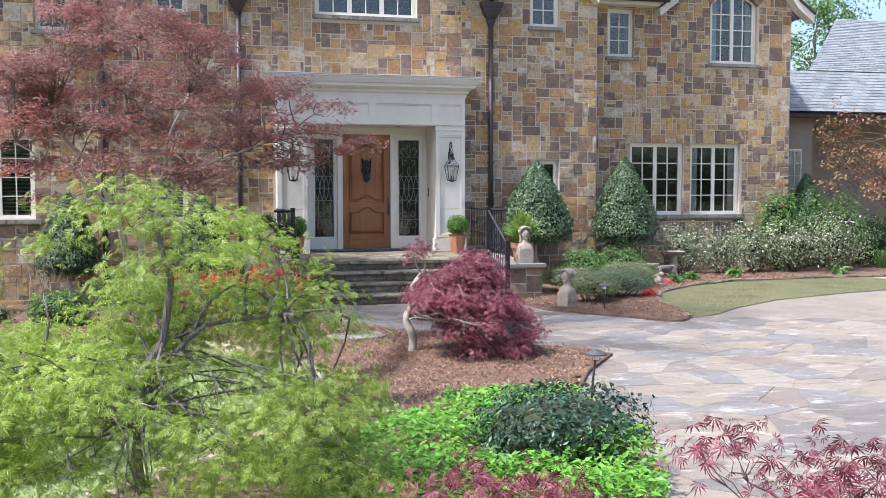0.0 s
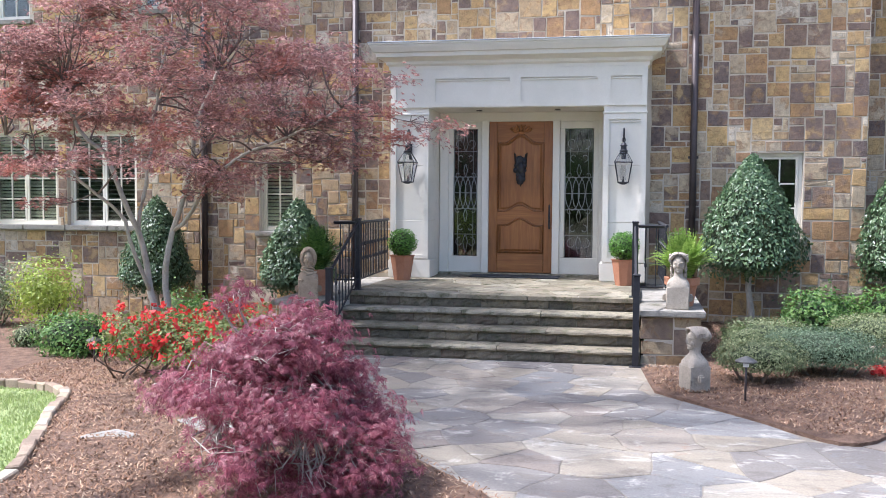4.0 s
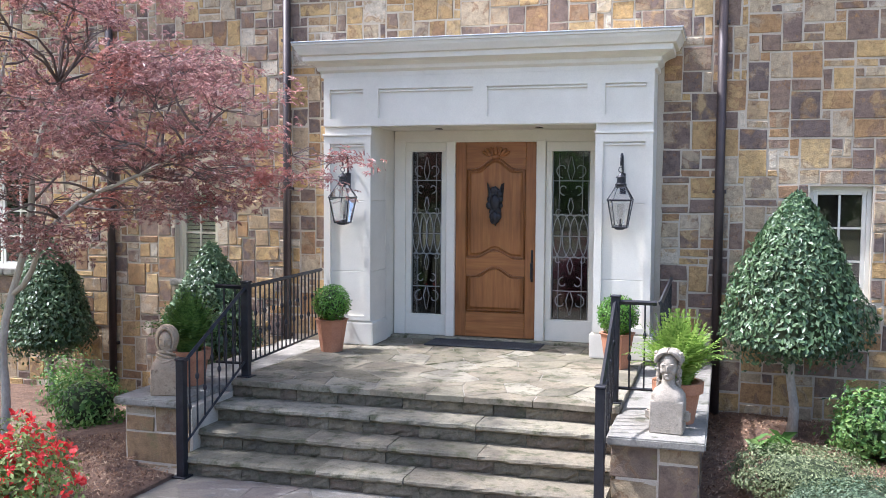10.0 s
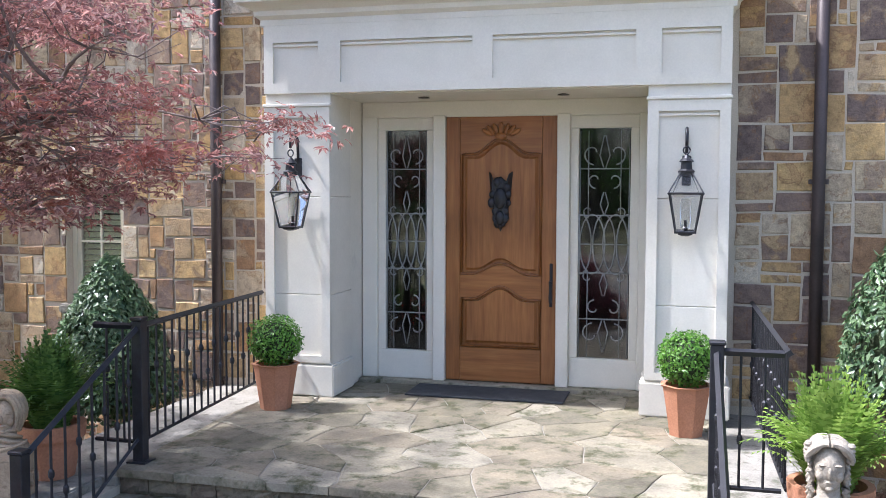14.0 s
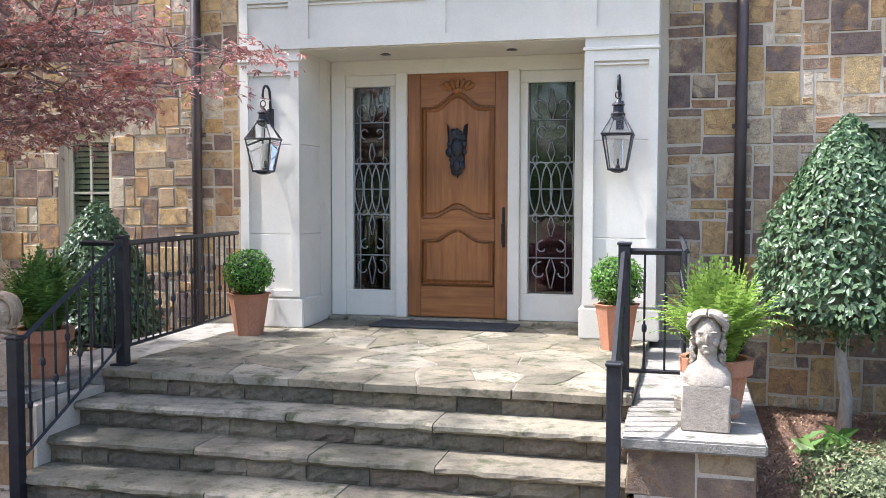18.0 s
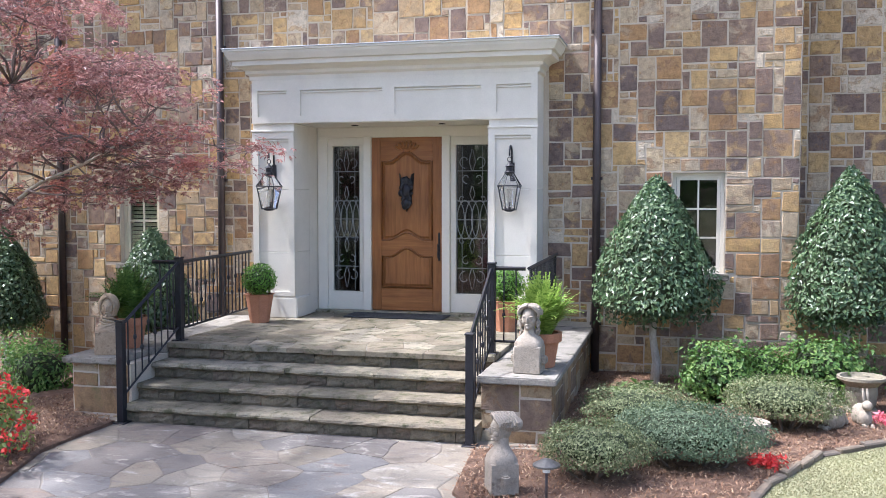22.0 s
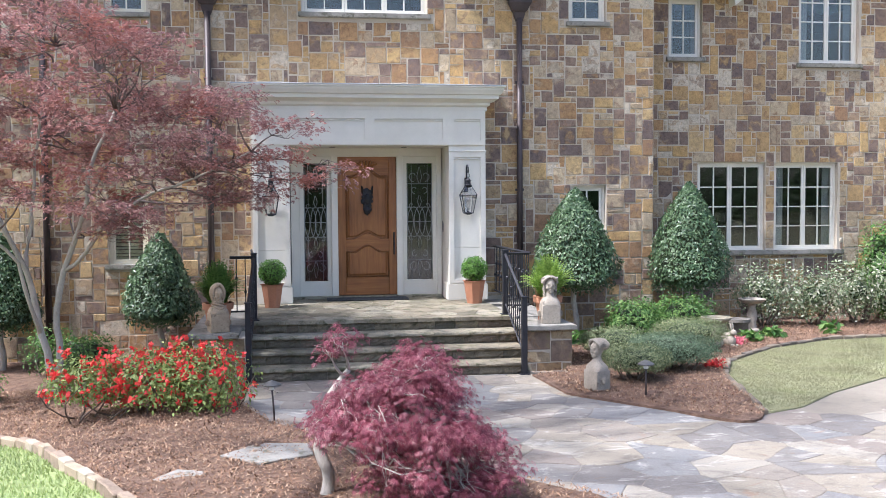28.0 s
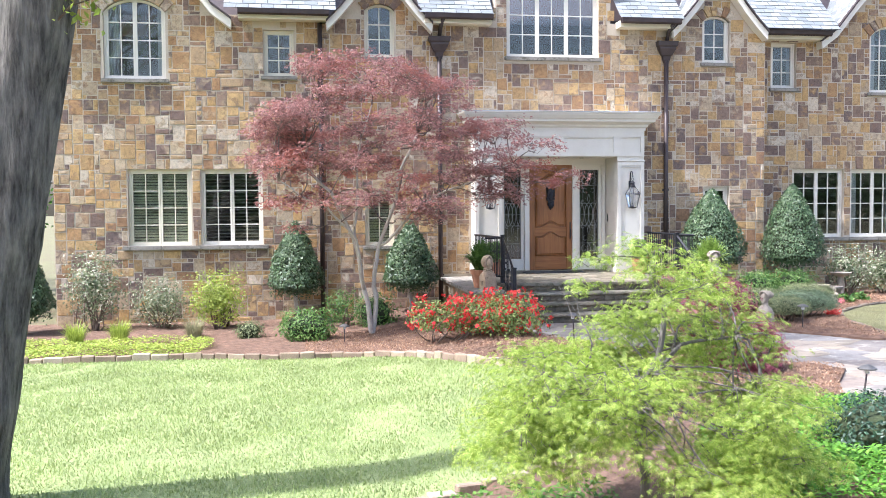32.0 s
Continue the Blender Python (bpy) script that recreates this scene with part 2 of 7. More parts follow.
M_IRON = mottled("black_iron", (0.018, 0.018, 0.022), (0.035, 0.035, 0.042), 8, 90, 0.45, 0.1, 0.002, 0.4)
M_BRONZE = mottled("dark_bronze", (0.045, 0.034, 0.034), (0.075, 0.055, 0.052), 5, 70, 0.5, 0.1, 0.002, 0.3)
M_SLATE = rock("roof_slate", [(0.215, 0.235, 0.24), (0.26, 0.28, 0.28), (0.18, 0.20, 0.205), (0.235, 0.255, 0.26)], True, 0.55, 6, 60, 0.3, 0.006, 0.3)
M_TERRA = mottled("terracotta", (0.37, 0.158, 0.082), (0.47, 0.22, 0.125), 5, 70, 0.85, 0.25, 0.005, stain=((0.50, 0.36, 0.26), 4, 0.66))
M_CAST = mottled("cast_stone", (0.27, 0.23, 0.18), (0.40, 0.345, 0.275), 7, 80, 0.9, 0.5, 0.01, stain=((0.15, 0.125, 0.095), 6, 0.56))
M_MULCH = mottled("pine_mulch", (0.115, 0.066, 0.042), (0.29, 0.175, 0.115), 9, 130, 0.95, 1.0, 0.03, stain=((0.36, 0.245, 0.165), 42, 0.60), grain=1.0)
M_CHIPS = rock("mulch_chips", [(0.23, 0.13, 0.08), (0.33, 0.20, 0.125), (0.13, 0.075, 0.048), (0.44, 0.31, 0.21), (0.27, 0.155, 0.095)], True, 0.95, 20, 80, 0.5)
M_LAWN = mottled("lawn_soil", (0.19, 0.24, 0.08), (0.28, 0.33, 0.13), 1.1, 40, 0.95, 0.9, 0.03)
M_EARTH = mottled("earth", (0.13, 0.10, 0.06), (0.16, 0.17, 0.07), 2, 30, 0.95, 0.6, 0.03)
M_CONCRETE = mottled("pale_concrete", (0.195, 0.165, 0.125), (0.262, 0.225, 0.175), 1.2, 60, 0.9, 0.4, 0.008, stain=((0.165, 0.142, 0.112), 2.2, 0.56))
M_STUCCO = mottled("tan_stucco", (0.27, 0.22, 0.17), (0.34, 0.285, 0.225), 2, 90, 0.95, 0.3)
# near-black room surfaces: the dim interior is painted, not lit
M_ROOM = mottled("painted_dim_room", (0.05, 0.045, 0.04), (0.07, 0.06, 0.05), 2, 20, 0.9)
M_CURTAIN = mottled("curtain", (0.45, 0.47, 0.47), (0.60, 0.61, 0.60), 3, 40, 0.9)
M_BLIND = mottled("blind_slat", (0.60, 0.61, 0.42), (0.70, 0.71, 0.50), 3, 40, 0.6)
M_MAT = mottled("rubber_mat", (0.025, 0.028, 0.032), (0.05, 0.055, 0.06), 10, 120, 0.9, 0.8, 0.01)
M_LITGLASS = mottled("ribbed_glass_white", (0.75, 0.76, 0.75), (0.85, 0.86, 0.85), 4, 50, 0.3)

M_GLASS, _n, _l, _b = mat("window_glass", 0.02)
_b.inputs["Transmission Weight"].default_value = 1.0
_b.inputs["IOR"].default_value = 1.65
_b.inputs["Base Color"].default_value = (0.86, 0.9, 0.88, 1)


def wood_material(name, c1, c2, axis):
    m, nodes, links, b = mat(name, 0.38, 0, 0.5)
    st = (18, 18, 1.3) if axis == "z" else (1.3, 18, 18)
    n = noise_node(nodes, links, 1.6, 6, 0.6, stretch=st)
    n2 = noise_node(nodes, links, 2.0, 3, 0.5)
    r = ramp(nodes, [(0.3, c1), (0.55, tuple((a + q) / 2 for a, q in zip(c1, c2))), (0.75, c2)])
    links.new(n.outputs[0], r.inputs[0])
    g = ramp(nodes, [(0.3, (0.75, 0.72, 0.7)), (0.7, (1.15, 1.12, 1.1))])
    links.new(n2.outputs[0], g.inputs[0])
    links.new(mix(nodes, links, r.outputs[0], g.outputs[0], 0.8, "MULTIPLY"), b.inputs["Base Color"])
    bump(nodes, links, b, n.outputs[0], 0.12, 0.004)
    return m


M_WOOD = wood_material("door_oak", (0.205, 0.075, 0.020), (0.37, 0.16, 0.05), "z")
M_WOODH = wood_material("door_oak_cross", (0.205, 0.075, 0.020), (0.37, 0.16, 0.05), "x")
M_BARK = mottled("grey_bark", (0.115, 0.10, 0.088), (0.23, 0.205, 0.18), 7, 30, 0.95, 1.0, 0.06, stretch=(1, 1, 0.25))


def ridged_bark():
    """Furrowed bark: grey ridges with dark cracks between them."""
    m, nodes, links, b = mat("furrowed_bark", 0.95, 0, 0.15)
    n1 = noise_node(nodes, links, 13, 6, 0.7, stretch=(1, 1, 0.16))
    n2 = noise_node(nodes, links, 3, 3, 0.6)
    r = ramp(nodes, [(0.34, (0.055, 0.05, 0.046)), (0.46, (0.15, 0.138, 0.125)), (0.66, (0.31, 0.285, 0.255))])
    links.new(n1.outputs[0], r.inputs[0])
    g = ramp(nodes, [(0.3, (0.7, 0.72, 0.68)), (0.7, (1.2, 1.18, 1.15))])
    links.new(n2.outputs[0], g.inputs[0])
    links.new(mix(nodes, links, r.outputs[0], g.outputs[0], 0.8, "MULTIPLY"), b.inputs["Base Color"])
    bump(nodes, links, b, n1.outputs[0], 1.0, 0.12)
    return m


M_TRUNK = ridged_bark()
M_PALEBARK = mottled("pale_bark", (0.34, 0.30, 0.25), (0.50, 0.455, 0.39), 9, 60, 0.9, 0.5, 0.01, stretch=(1, 1, 0.4))
M_TWIG = mottled("brown_bark", (0.10, 0.07, 0.05), (0.17, 0.125, 0.095), 9, 60, 0.9, 0.5, 0.01)
M_MAPLETWIG = mottled("maple_twig_bark", (0.12, 0.088, 0.078), (0.22, 0.17, 0.15), 9, 60, 0.9, 0.5, 0.01)
M_REDLEAF = leafy("red_maple_leaf", (0.18, 0.092, 0.094), (0.46, 0.24, 0.21), 0.38, 0.55, tips=(0.60, 0.40, 0.35), drift=((0.44, 0.145, 0.10), 1.1))
M_LACE = leafy("laceleaf_leaf", (0.155, 0.036, 0.056), (0.36, 0.098, 0.13), 0.42, 0.5, tips=(0.46, 0.20, 0.21))
M_LACEDARK = leafy("dark_laceleaf_leaf", (0.11, 0.022, 0.038), (0.28, 0.065, 0.09), 0.4, 0.45, tips=(0.40, 0.15, 0.16))
# leaves kept very dark so that the panes reflecting them stay dark
M_WOODS = leafy("far_leaf", (0.018, 0.045, 0.012), (0.055, 0.105, 0.028), 0.6, 0.3)
M_LIMELEAF = leafy("lime_maple_leaf", (0.17, 0.27, 0.03), (0.35, 0.455, 0.075), 0.45, 0.55, tips=(0.50, 0.57, 0.15))
M_LIGUST = leafy("ligustrum_leaf", (0.032, 0.072, 0.030), (0.09, 0.148, 0.06), 0.36, 0.2, 0.5, tips=(0.155, 0.22, 0.11))
M_BOX = leafy("boxwood_leaf", (0.05, 0.14, 0.015), (0.14, 0.30, 0.035), 0.4, 0.3)
M_JUNIPER = leafy("grey_green_leaf", (0.078, 0.105, 0.042), (0.215, 0.25, 0.115), 0.55, 0.25, tips=(0.31, 0.335, 0.175))
M_JUNIPERDARK = leafy("dark_grey_green_leaf", (0.05, 0.085, 0.045), (0.145, 0.205, 0.115), 0.55, 0.25, tips=(0.22, 0.28, 0.17))
M_DARKBOX = leafy("dark_holly_leaf", (0.015, 0.045, 0.022), (0.045, 0.095, 0.05), 0.4, 0.15)
M_GREEN = leafy("fresh_green_leaf", (0.05, 0.125, 0.03), (0.155, 0.28, 0.065), 0.45, 0.4, tips=(0.25, 0.37, 0.11))
M_YELLOWGREEN = leafy("yellow_green_leaf", (0.22, 0.30, 0.04), (0.42, 0.50, 0.10), 0.45, 0.4)
M_VARIEG = leafy("variegated_leaf", (0.10, 0.145, 0.065), (0.31, 0.35, 0.20), 0.45, 0.3, tips=(0.62, 0.60, 0.46))
M_FERN = leafy("fern_frond", (0.14, 0.255, 0.035), (0.34, 0.475, 0.10), 0.45, 0.45)
M_CREEP = leafy("creeper_leaf", (0.08, 0.22, 0.02), (0.20, 0.42, 0.05), 0.45, 0.35)
M_GRASS = leafy("grass_blade", (0.25, 0.325, 0.11), (0.35, 0.415, 0.165), 0.7, 0.45, tips=(0.43, 0.475, 0.235), drift=((0.24, 0.30, 0.10), 1.2))
M_DRYGRASS = leafy("pale_grass_blade", (0.30, 0.295, 0.165), (0.37, 0.355, 0.21), 0.85, 0.5, drift=((0.275, 0.29, 0.145), 1.6))
M_STRIP = mottled("strip_soil", (0.25, 0.25, 0.135), (0.31, 0.30, 0.175), 1.6, 70, 0.95, 0.6, 0.02)
M_LEADED = mottled("grey_came", (0.24, 0.25, 0.25), (0.36, 0.37, 0.37), 8, 60, 0.5, 0.1, 0.002, 0.4)
M_PIER = rock("pier_stone", [(0.33, 0.26, 0.17), (0.29, 0.22, 0.14), (0.36, 0.31, 0.23), (0.30, 0.20, 0.11), (0.20, 0.15, 0.115)], False, vary=0.9, strength=1.0, stain=((0.17, 0.15, 0.07), 4.5, 0.56), blend=True)
M_FLOWER = leafy("red_flower", (0.60, 0.03, 0.035), (0.84, 0.10, 0.085), 0.5, 0.45)
M_PINK = leafy("pink_flower", (0.65, 0.10, 0.16), (0.80, 0.30, 0.34), 0.5, 0.4)
M_OAKLEAF = leafy("tree_leaf", (0.05, 0.13, 0.02), (0.14, 0.26, 0.05), 0.5, 0.4)


# ---- building helpers ----
def thing(name, label, category, at=(0, 0, 0), group="", kind=""):
    ob = new(name)
    ob.location = at
    return tagged(ob, label, category, group, kind)


def meshed(name, verts, faces, material, smooth=False):
    me = bpy.data.meshes.new(name)
    me.from_pydata(verts, [], faces)
    me.materials.append(material)
    if smooth:
        me.polygons.foreach_set("use_smooth", [True] * len(me.polygons))
    me.update()
    return me


def part(name, bm, material, parent=None, label="", smooth=False):
    """Link a bmesh (or a ready mesh) as one mesh object under a thing."""
    if isinstance(bm, bpy.types.Mesh):
        me = bm
    else:
        bmesh.ops.recalc_face_normals(bm, faces=bm.faces)
        me = bpy.data.meshes.new(name)
        bm.to_mesh(me)
        bm.free()
        me.materials.append(material)
        if smooth:
            me.polygons.foreach_set("use_smooth", [True] * len(me.polygons))
            me.set_sharp_from_angle(angle=radians(42))
    ob = new(name, me)
    if parent:
        ob.parent = parent
    if label:
        ob["label"] = label
    return ob


def box(x0, x1, y0, y1, z0, z1, bevel=0.0, bm=None):
    b = bmesh.new()
    bmesh.ops.create_cube(b, size=1)
    bmesh.ops.transform(b, matrix=Matrix.Translation(((x0 + x1) / 2, (y0 + y1) / 2, (z0 + z1) / 2)) @ Matrix.Diagonal((x1 - x0, y1 - y0, z1 - z0, 1)), verts=b.verts)
    if bevel:
        bmesh.ops.bevel(b, geom=b.edges, offset=bevel, segments=2 if bevel > 0.01 else 1, affect="EDGES")
    return join(bm, b) if bm else b


def join(a, b):
    me = bpy.data.meshes.new("tmp")
    b.to_mesh(me)
    b.free()
    a.from_mesh(me)
    bpy.data.meshes.remove(me)
    return a


def lathe(profile, n=16, wobble=0.0, centre=(0, 0, 0), square=0.0):
    b = bmesh.new()
    rings = []
    for r, z in profile:
        ring = []
        for k in range(n):
            a = 2 * math.pi * (k + 0.5) / n
            q = r * (1 + wobble * random.uniform(-1, 1))
            ring.append(b.verts.new((centre[0] + q * math.cos(a), centre[1] + q * math.sin(a), centre[2] + z)))
        rings.append(ring)
    for u, v in zip(rings, rings[1:]):
        for k in range(n):
            b.faces.new((u[k], u[(k + 1) % n], v[(k + 1) % n], v[k]))
    b.faces.new(rings[0][::-1])
    b.faces.new(rings[-1])
    return b


def tube_data(points, radii, sides=6):
    """Vertices and faces of a tube along a line of points."""
    verts, faces = [], []
    pts = [Vector(p) for p in points]
    up = Vector((0.13, 0.31, 0.94))
    for i, p in enumerate(pts):
        d = (pts[min(i + 1, len(pts) - 1)] - pts[max(i - 1, 0)]).normalized()
        s = d.cross(up)
        if s.length < 0.05:
            s = d.cross(Vector((1, 0, 0)))
        s.normalize()
        w = s.cross(d)
        r = radii[i] if hasattr(radii, "__len__") else radii
        for k in range(sides):
            a = 2 * math.pi * k / sides
            verts.append(p + s * (r * math.cos(a)) + w * (r * math.sin(a)))
        if i:
            o = (i - 1) * sides
            for k in range(sides):
                faces.append((o + k, o + (k + 1) % sides, o + sides + (k + 1) % sides, o + sides + k))
    faces.append(tuple(range(sides))[::-1])
    faces.append(tuple(range(len(verts) - sides, len(verts))))
    return verts, faces


def tubes(name, lines, material, parent=None, sides=6, smooth=True, label=""):
    V, Fc = [], []
    for pts, r in lines:
        v, f = tube_data(pts, r, sides)
        o = len(V)
        V += [tuple(q) for q in v]
        Fc += [tuple(i + o for i in g) for g in f]
    return part(name, meshed(name, V, Fc, material, smooth), None, parent, label)


def prism(outline, y0, y1, bm=None, inset=0.0):
    """An outline in (x, z), extruded from y0 (back) to y1 (front), with a sloping border when inset is given."""
    b = bm or bmesh.new()
    cx, cz = sum(p[0] for p in outline) / len(outline), sum(p[1] for p in outline) / len(outline)
    w = max(abs(p[0] - cx) for p in outline)
    h = max(abs(p[1] - cz) for p in outline)
    back = [b.verts.new((x, y0, z)) for x, z in outline]
    front = [b.verts.new((cx + (x - cx) * (1 - inset / w), y1, cz + (z - cz) * (1 - inset / h))) for x, z in outline]
    n = len(outline)
    b.faces.new(back)
    b.faces.new(front[::-1])
    for i in range(n):
        b.faces.new((back[i], back[(i + 1) % n], front[(i + 1) % n], front[i]))
    return b


# leaf outlines in the plane, x along the leaf
LEAF = ([(0, 0, 0), (0.45, 0.26, 0.05), (1, 0, -0.05), (0.45, -0.26, 0.05)], [(0, 1, 2, 3)])


def palmate(lobes, spread, width):
    v, f = [], []
    for k in range(lobes):
        a = radians(-spread + 2 * spread * k / (lobes - 1))
        ln = 1.0 - 0.45 * abs(k - (lobes - 1) / 2) / ((lobes - 1) / 2)
        c, s = math.cos(a), math.sin(a)
        o = len(v)
        v += [(0, 0, 0), (0.5 * ln * c - width * s, 0.5 * ln * s + width * c, 0.03), (ln * c, ln * s, -0.12), (0.5 * ln * c + width * s, 0.5 * ln * s - width * c, 0.03)]
        f.append((o, o + 1, o + 2, o + 3))
    return v, f


MAPLE = palmate(5, 75, 0.11)
LACY = palmate(7, 85, 0.055)


def leaf_mesh(name, places, normals, size, shape, material, rng, droop=0.0, flat=0.5):
    """Many leaves in one mesh: a leaf at each place, facing roughly along its normal."""
    tv, tf = np.array(shape[0]), shape[1]
    n = len(places)
    nor = np.asarray(normals) * (1 - flat) + flat * np.array([0, 0, 1.0]) + rng.normal(0, 0.35, (n, 3))
    nor /= np.linalg.norm(nor, axis=1)[:, None] + 1e-9
    ax = rng.normal(0, 1, (n, 3))
    ax[:, 2] -= droop
    ax -= nor * np.sum(ax * nor, axis=1)[:, None]
    ax /= np.linalg.norm(ax, axis=1)[:, None] + 1e-9
    bx = np.cross(nor, ax)
    sz = size * rng.uniform(0.65, 1.25, n)
    V = (np.asarray(places)[:, None, :] + sz[:, None, None] * (tv[None, :, 0:1] * ax[:, None, :] + tv[None, :, 1:2] * bx[:, None, :] + tv[None, :, 2:3] * nor[:, None, :])).reshape(-1, 3)
    k = len(tv)
    F = [tuple(i * k + j for j in f) for i in range(n) for f in tf]
    return meshed(name, V.tolist(), F, material)


def shell(n, rng, radii, profile=None, lumps=0.12, thick=0.18):
    """Points and normals over a lumpy rounded body; profile(t) gives its relative width from foot (0) to top (1)."""
    d = rng.normal(0, 1, (n, 3))
    d /= np.linalg.norm(d, axis=1)[:, None]
    lump = 1 + lumps * (np.sin(5 * d[:, 0] + 2.1 * d[:, 2]) * np.sin(4 * d[:, 1] - 1.3) + 0.6 * np.sin(9 * d[:, 1] + 7 * d[:, 2]))
    r = (1 - thick * rng.random(n) ** 1.5) * lump
    p = d * r[:, None]
    if profile:
        t = rng.random(n)
        a = rng.random(n) * 2 * np.pi
        w = np.array([profile(q) for q in t]) * (1 - thick * rng.random(n) ** 1.5) * (1 + lumps * np.sin(3 * a + 9 * t) + lumps * 0.6 * np.sin(7 * a - 15 * t))
        p = np.stack([w * np.cos(a), w * np.sin(a), 2 * t - 1], 1)
        d = np.stack([np.cos(a), np.sin(a), 0.35 + 0 * a], 1)
    return p * np.array(radii), d


# ---- ground ----
CX = 3.79           # axis of the entrance
WALL_Y, WING_Y = 21.65, 22.65
DEPTH = 0.35        # thickness of the walls


def fall(x, y):
    """Height of the ground: level by the paving, a little lower over the lawn."""
    t = min(max((1.6 - x) / 3.2, 0.0), 1.0)
    return -0.30 * t * t * (3 - 2 * t)


def curve_loop(pts, steps=6):
    """A smooth closed line through points."""
    out = []
    n = len(pts)
    for i in range(n):
        p0, p1, p2, p3 = (Vector(pts[(i + k) % n]) for k in (-1, 0, 1, 2))
        for s in range(steps):
            t = s / steps
            out.append(0.5 * ((2 * p1) + (p2 - p0) * t + (2 * p0 - 5 * p1 + 4 * p2 - p3) * t * t + (3 * p1 - p0 - 3 * p2 + p3) * t ** 3))
    return [(p.x, p.y) for p in out]


def inside(x, y, loop):
    r, n = False, len(loop)
    for i in range(n):
        (x0, y0), (x1, y1) = loop[i], loop[i - 1]
        if (y0 > y) != (y1 > y) and x < (x1 - x0) * (y - y0) / (y1 - y0) + x0:
            r = not r
    return r


def sheet(name, loop, lift, material, cell=0.35, rough=0.02, kind="structure", label="", category="", mound=0.0):
    """A ground cover inside a loop, with a turned-down border that closes it to the ground below."""
    b = bmesh.new()
    edge = [b.verts.new((x, y, fall(x, y) + lift)) for x, y in loop]
    b.faces.new(edge)
    xs, ys = [p[0] for p in loop], [p[1] for p in loop]
    for axis, lo, hi in ((0, min(xs), max(xs)), (1, min(ys), max(ys))):
        k = lo + cell
        while k < hi:
            no = (1, 0, 0) if axis == 0 else (0, 1, 0)
            co = (k, 0, 0) if axis == 0 else (0, k, 0)
            bmesh.ops.bisect_plane(b, geom=b.verts[:] + b.edges[:] + b.faces[:], plane_co=co, plane_no=no)
            k += cell
    rim = {v for e in b.edges if e.is_boundary for v in e.verts}
    for v in b.verts:
        v.co.z = fall(v.co.x, v.co.y) + lift
        if v not in rim:
            v.co.z += rough * noise.noise(Vector((v.co.x * 2.1, v.co.y * 2.1, lift))) + mound
    ret = bmesh.ops.extrude_edge_only(b, edges=[e for e in b.edges if e.is_boundary])
    for v in ret["geom"]:
        if isinstance(v, bmesh.types.BMVert):
            v.co.z -= 0.12
    ob = part(name, b, material)
    return tagged(ob, label, category, "", kind)


def strip_ground():
    xs = [-400, -150, -60, -30, -16, -10] + [-8 + 0.6 * i for i in range(18)] + [4, 8, 16, 30, 60, 150, 400]
    ys = [-400, -150, -60, -30, -15, -8, -4, 0, 4, 8, 12, 16, 20, 24, 30, 60, 150, 400]
    V = [(x, y, fall(x, y) - 0.06) for y in ys for x in xs]
    n = len(xs)
    F = [(j * n + i, j * n + i + 1, j * n + n + i + 1, j * n + n + i) for j in range(len(ys) - 1) for i in range(n - 1)]
    tagged(part("ground", meshed("ground", V, F, M_EARTH), None), "bare earth and rough grass under the garden", "ground", "", "structure")


strip_ground()
LAWN_LEFT = curve_loop([(-0.3, 15.6), (0.45, 14.22), (1.12, 12.98), (1.54, 11.95), (1.42, 10.25), (0.5, 8.8), (-1.2, 8.15), (-4.5, 7.5), (-9, 6.2), (-22, 3.0), (-24, 12), (-14, 17.0), (-6.85, 16.75), (-3.9, 16.7), (-2.5, 16.4), (-1.3, 16.35)], 5)
LAWN_RIGHT = [(7.68, 14.86), (7.98, 16.0), (8.22, 17.0), (8.8, 18.15), (9.95, 19.2), (11.3, 19.9), (13.2, 20.15), (16.5, 20.2), (22, 20.2), (22, 18.6), (17, 18.3), (14.2, 17.9), (12.2, 17.35), (10.4, 16.7), (9.1, 15.85), (8.3, 15.15)]
BED_RIGHT = [(5.72, 17.6), (5.84, 16.3), (6.2, 15.85), (6.6, 15.35), (6.95, 14.88), (7.12, 14.66), (7.24, 14.54), (7.4, 14.54), (7.55, 14.66), (7.68, 14.86), (7.98, 16.0), (8.22, 17.0), (8.8, 18.15), (9.95, 19.2), (11.3, 19.9), (13.2, 20.15), (16.5, 20.2), (22, 20.2), (22, 28), (15.2, 28), (15.2, 22.8), (8.9, 22.8), (8.9, 21.8), (6.3, 21.8), (6.3, 17.7)]
BED_LEFT = [(1.85, 17.75), (1.85, 16.6), (2.25, 15.4), (2.95, 14.55), (3.6, 13.85), (4.4, 12.95), (5.14, 12.05), (4.45, 11.1), (3.92, 10.1), (3.55, 8.4), (2.9, 6.0), (2.35, 3.6), (1.2, 2.9), (-1.5, 4.0), (-5.0, 5.0), (-9, 5.6)] + LAWN_LEFT[40::-1] + LAWN_LEFT[79:59:-1] + [(-14, 17.0), (-14, 22), (1.2, 22), (1.3, 17.9)]
sheet("lawn", LAWN_LEFT, 0.0, M_LAWN, 0.6, 0.03, label="sunlit mown green lawn with faint tree shade", category="lawn")
sheet("lawn_strip", LAWN_RIGHT, 0.012, M_STRIP, 0.6, 0.004, label="pale curved grass strip along the driveway", category="lawn")
sheet("mulch_bed_east", BED_RIGHT, 0.03, M_MULCH, 0.3, 0.05, label="reddish pine mulch bed in front of the house", category="flower bed", mound=0.03)
sheet("mulch_bed_west", BED_LEFT, 0.03, M_MULCH, 0.3, 0.05, label="reddish pine mulch bed between lawn and paving", category="flower bed", mound=0.03)

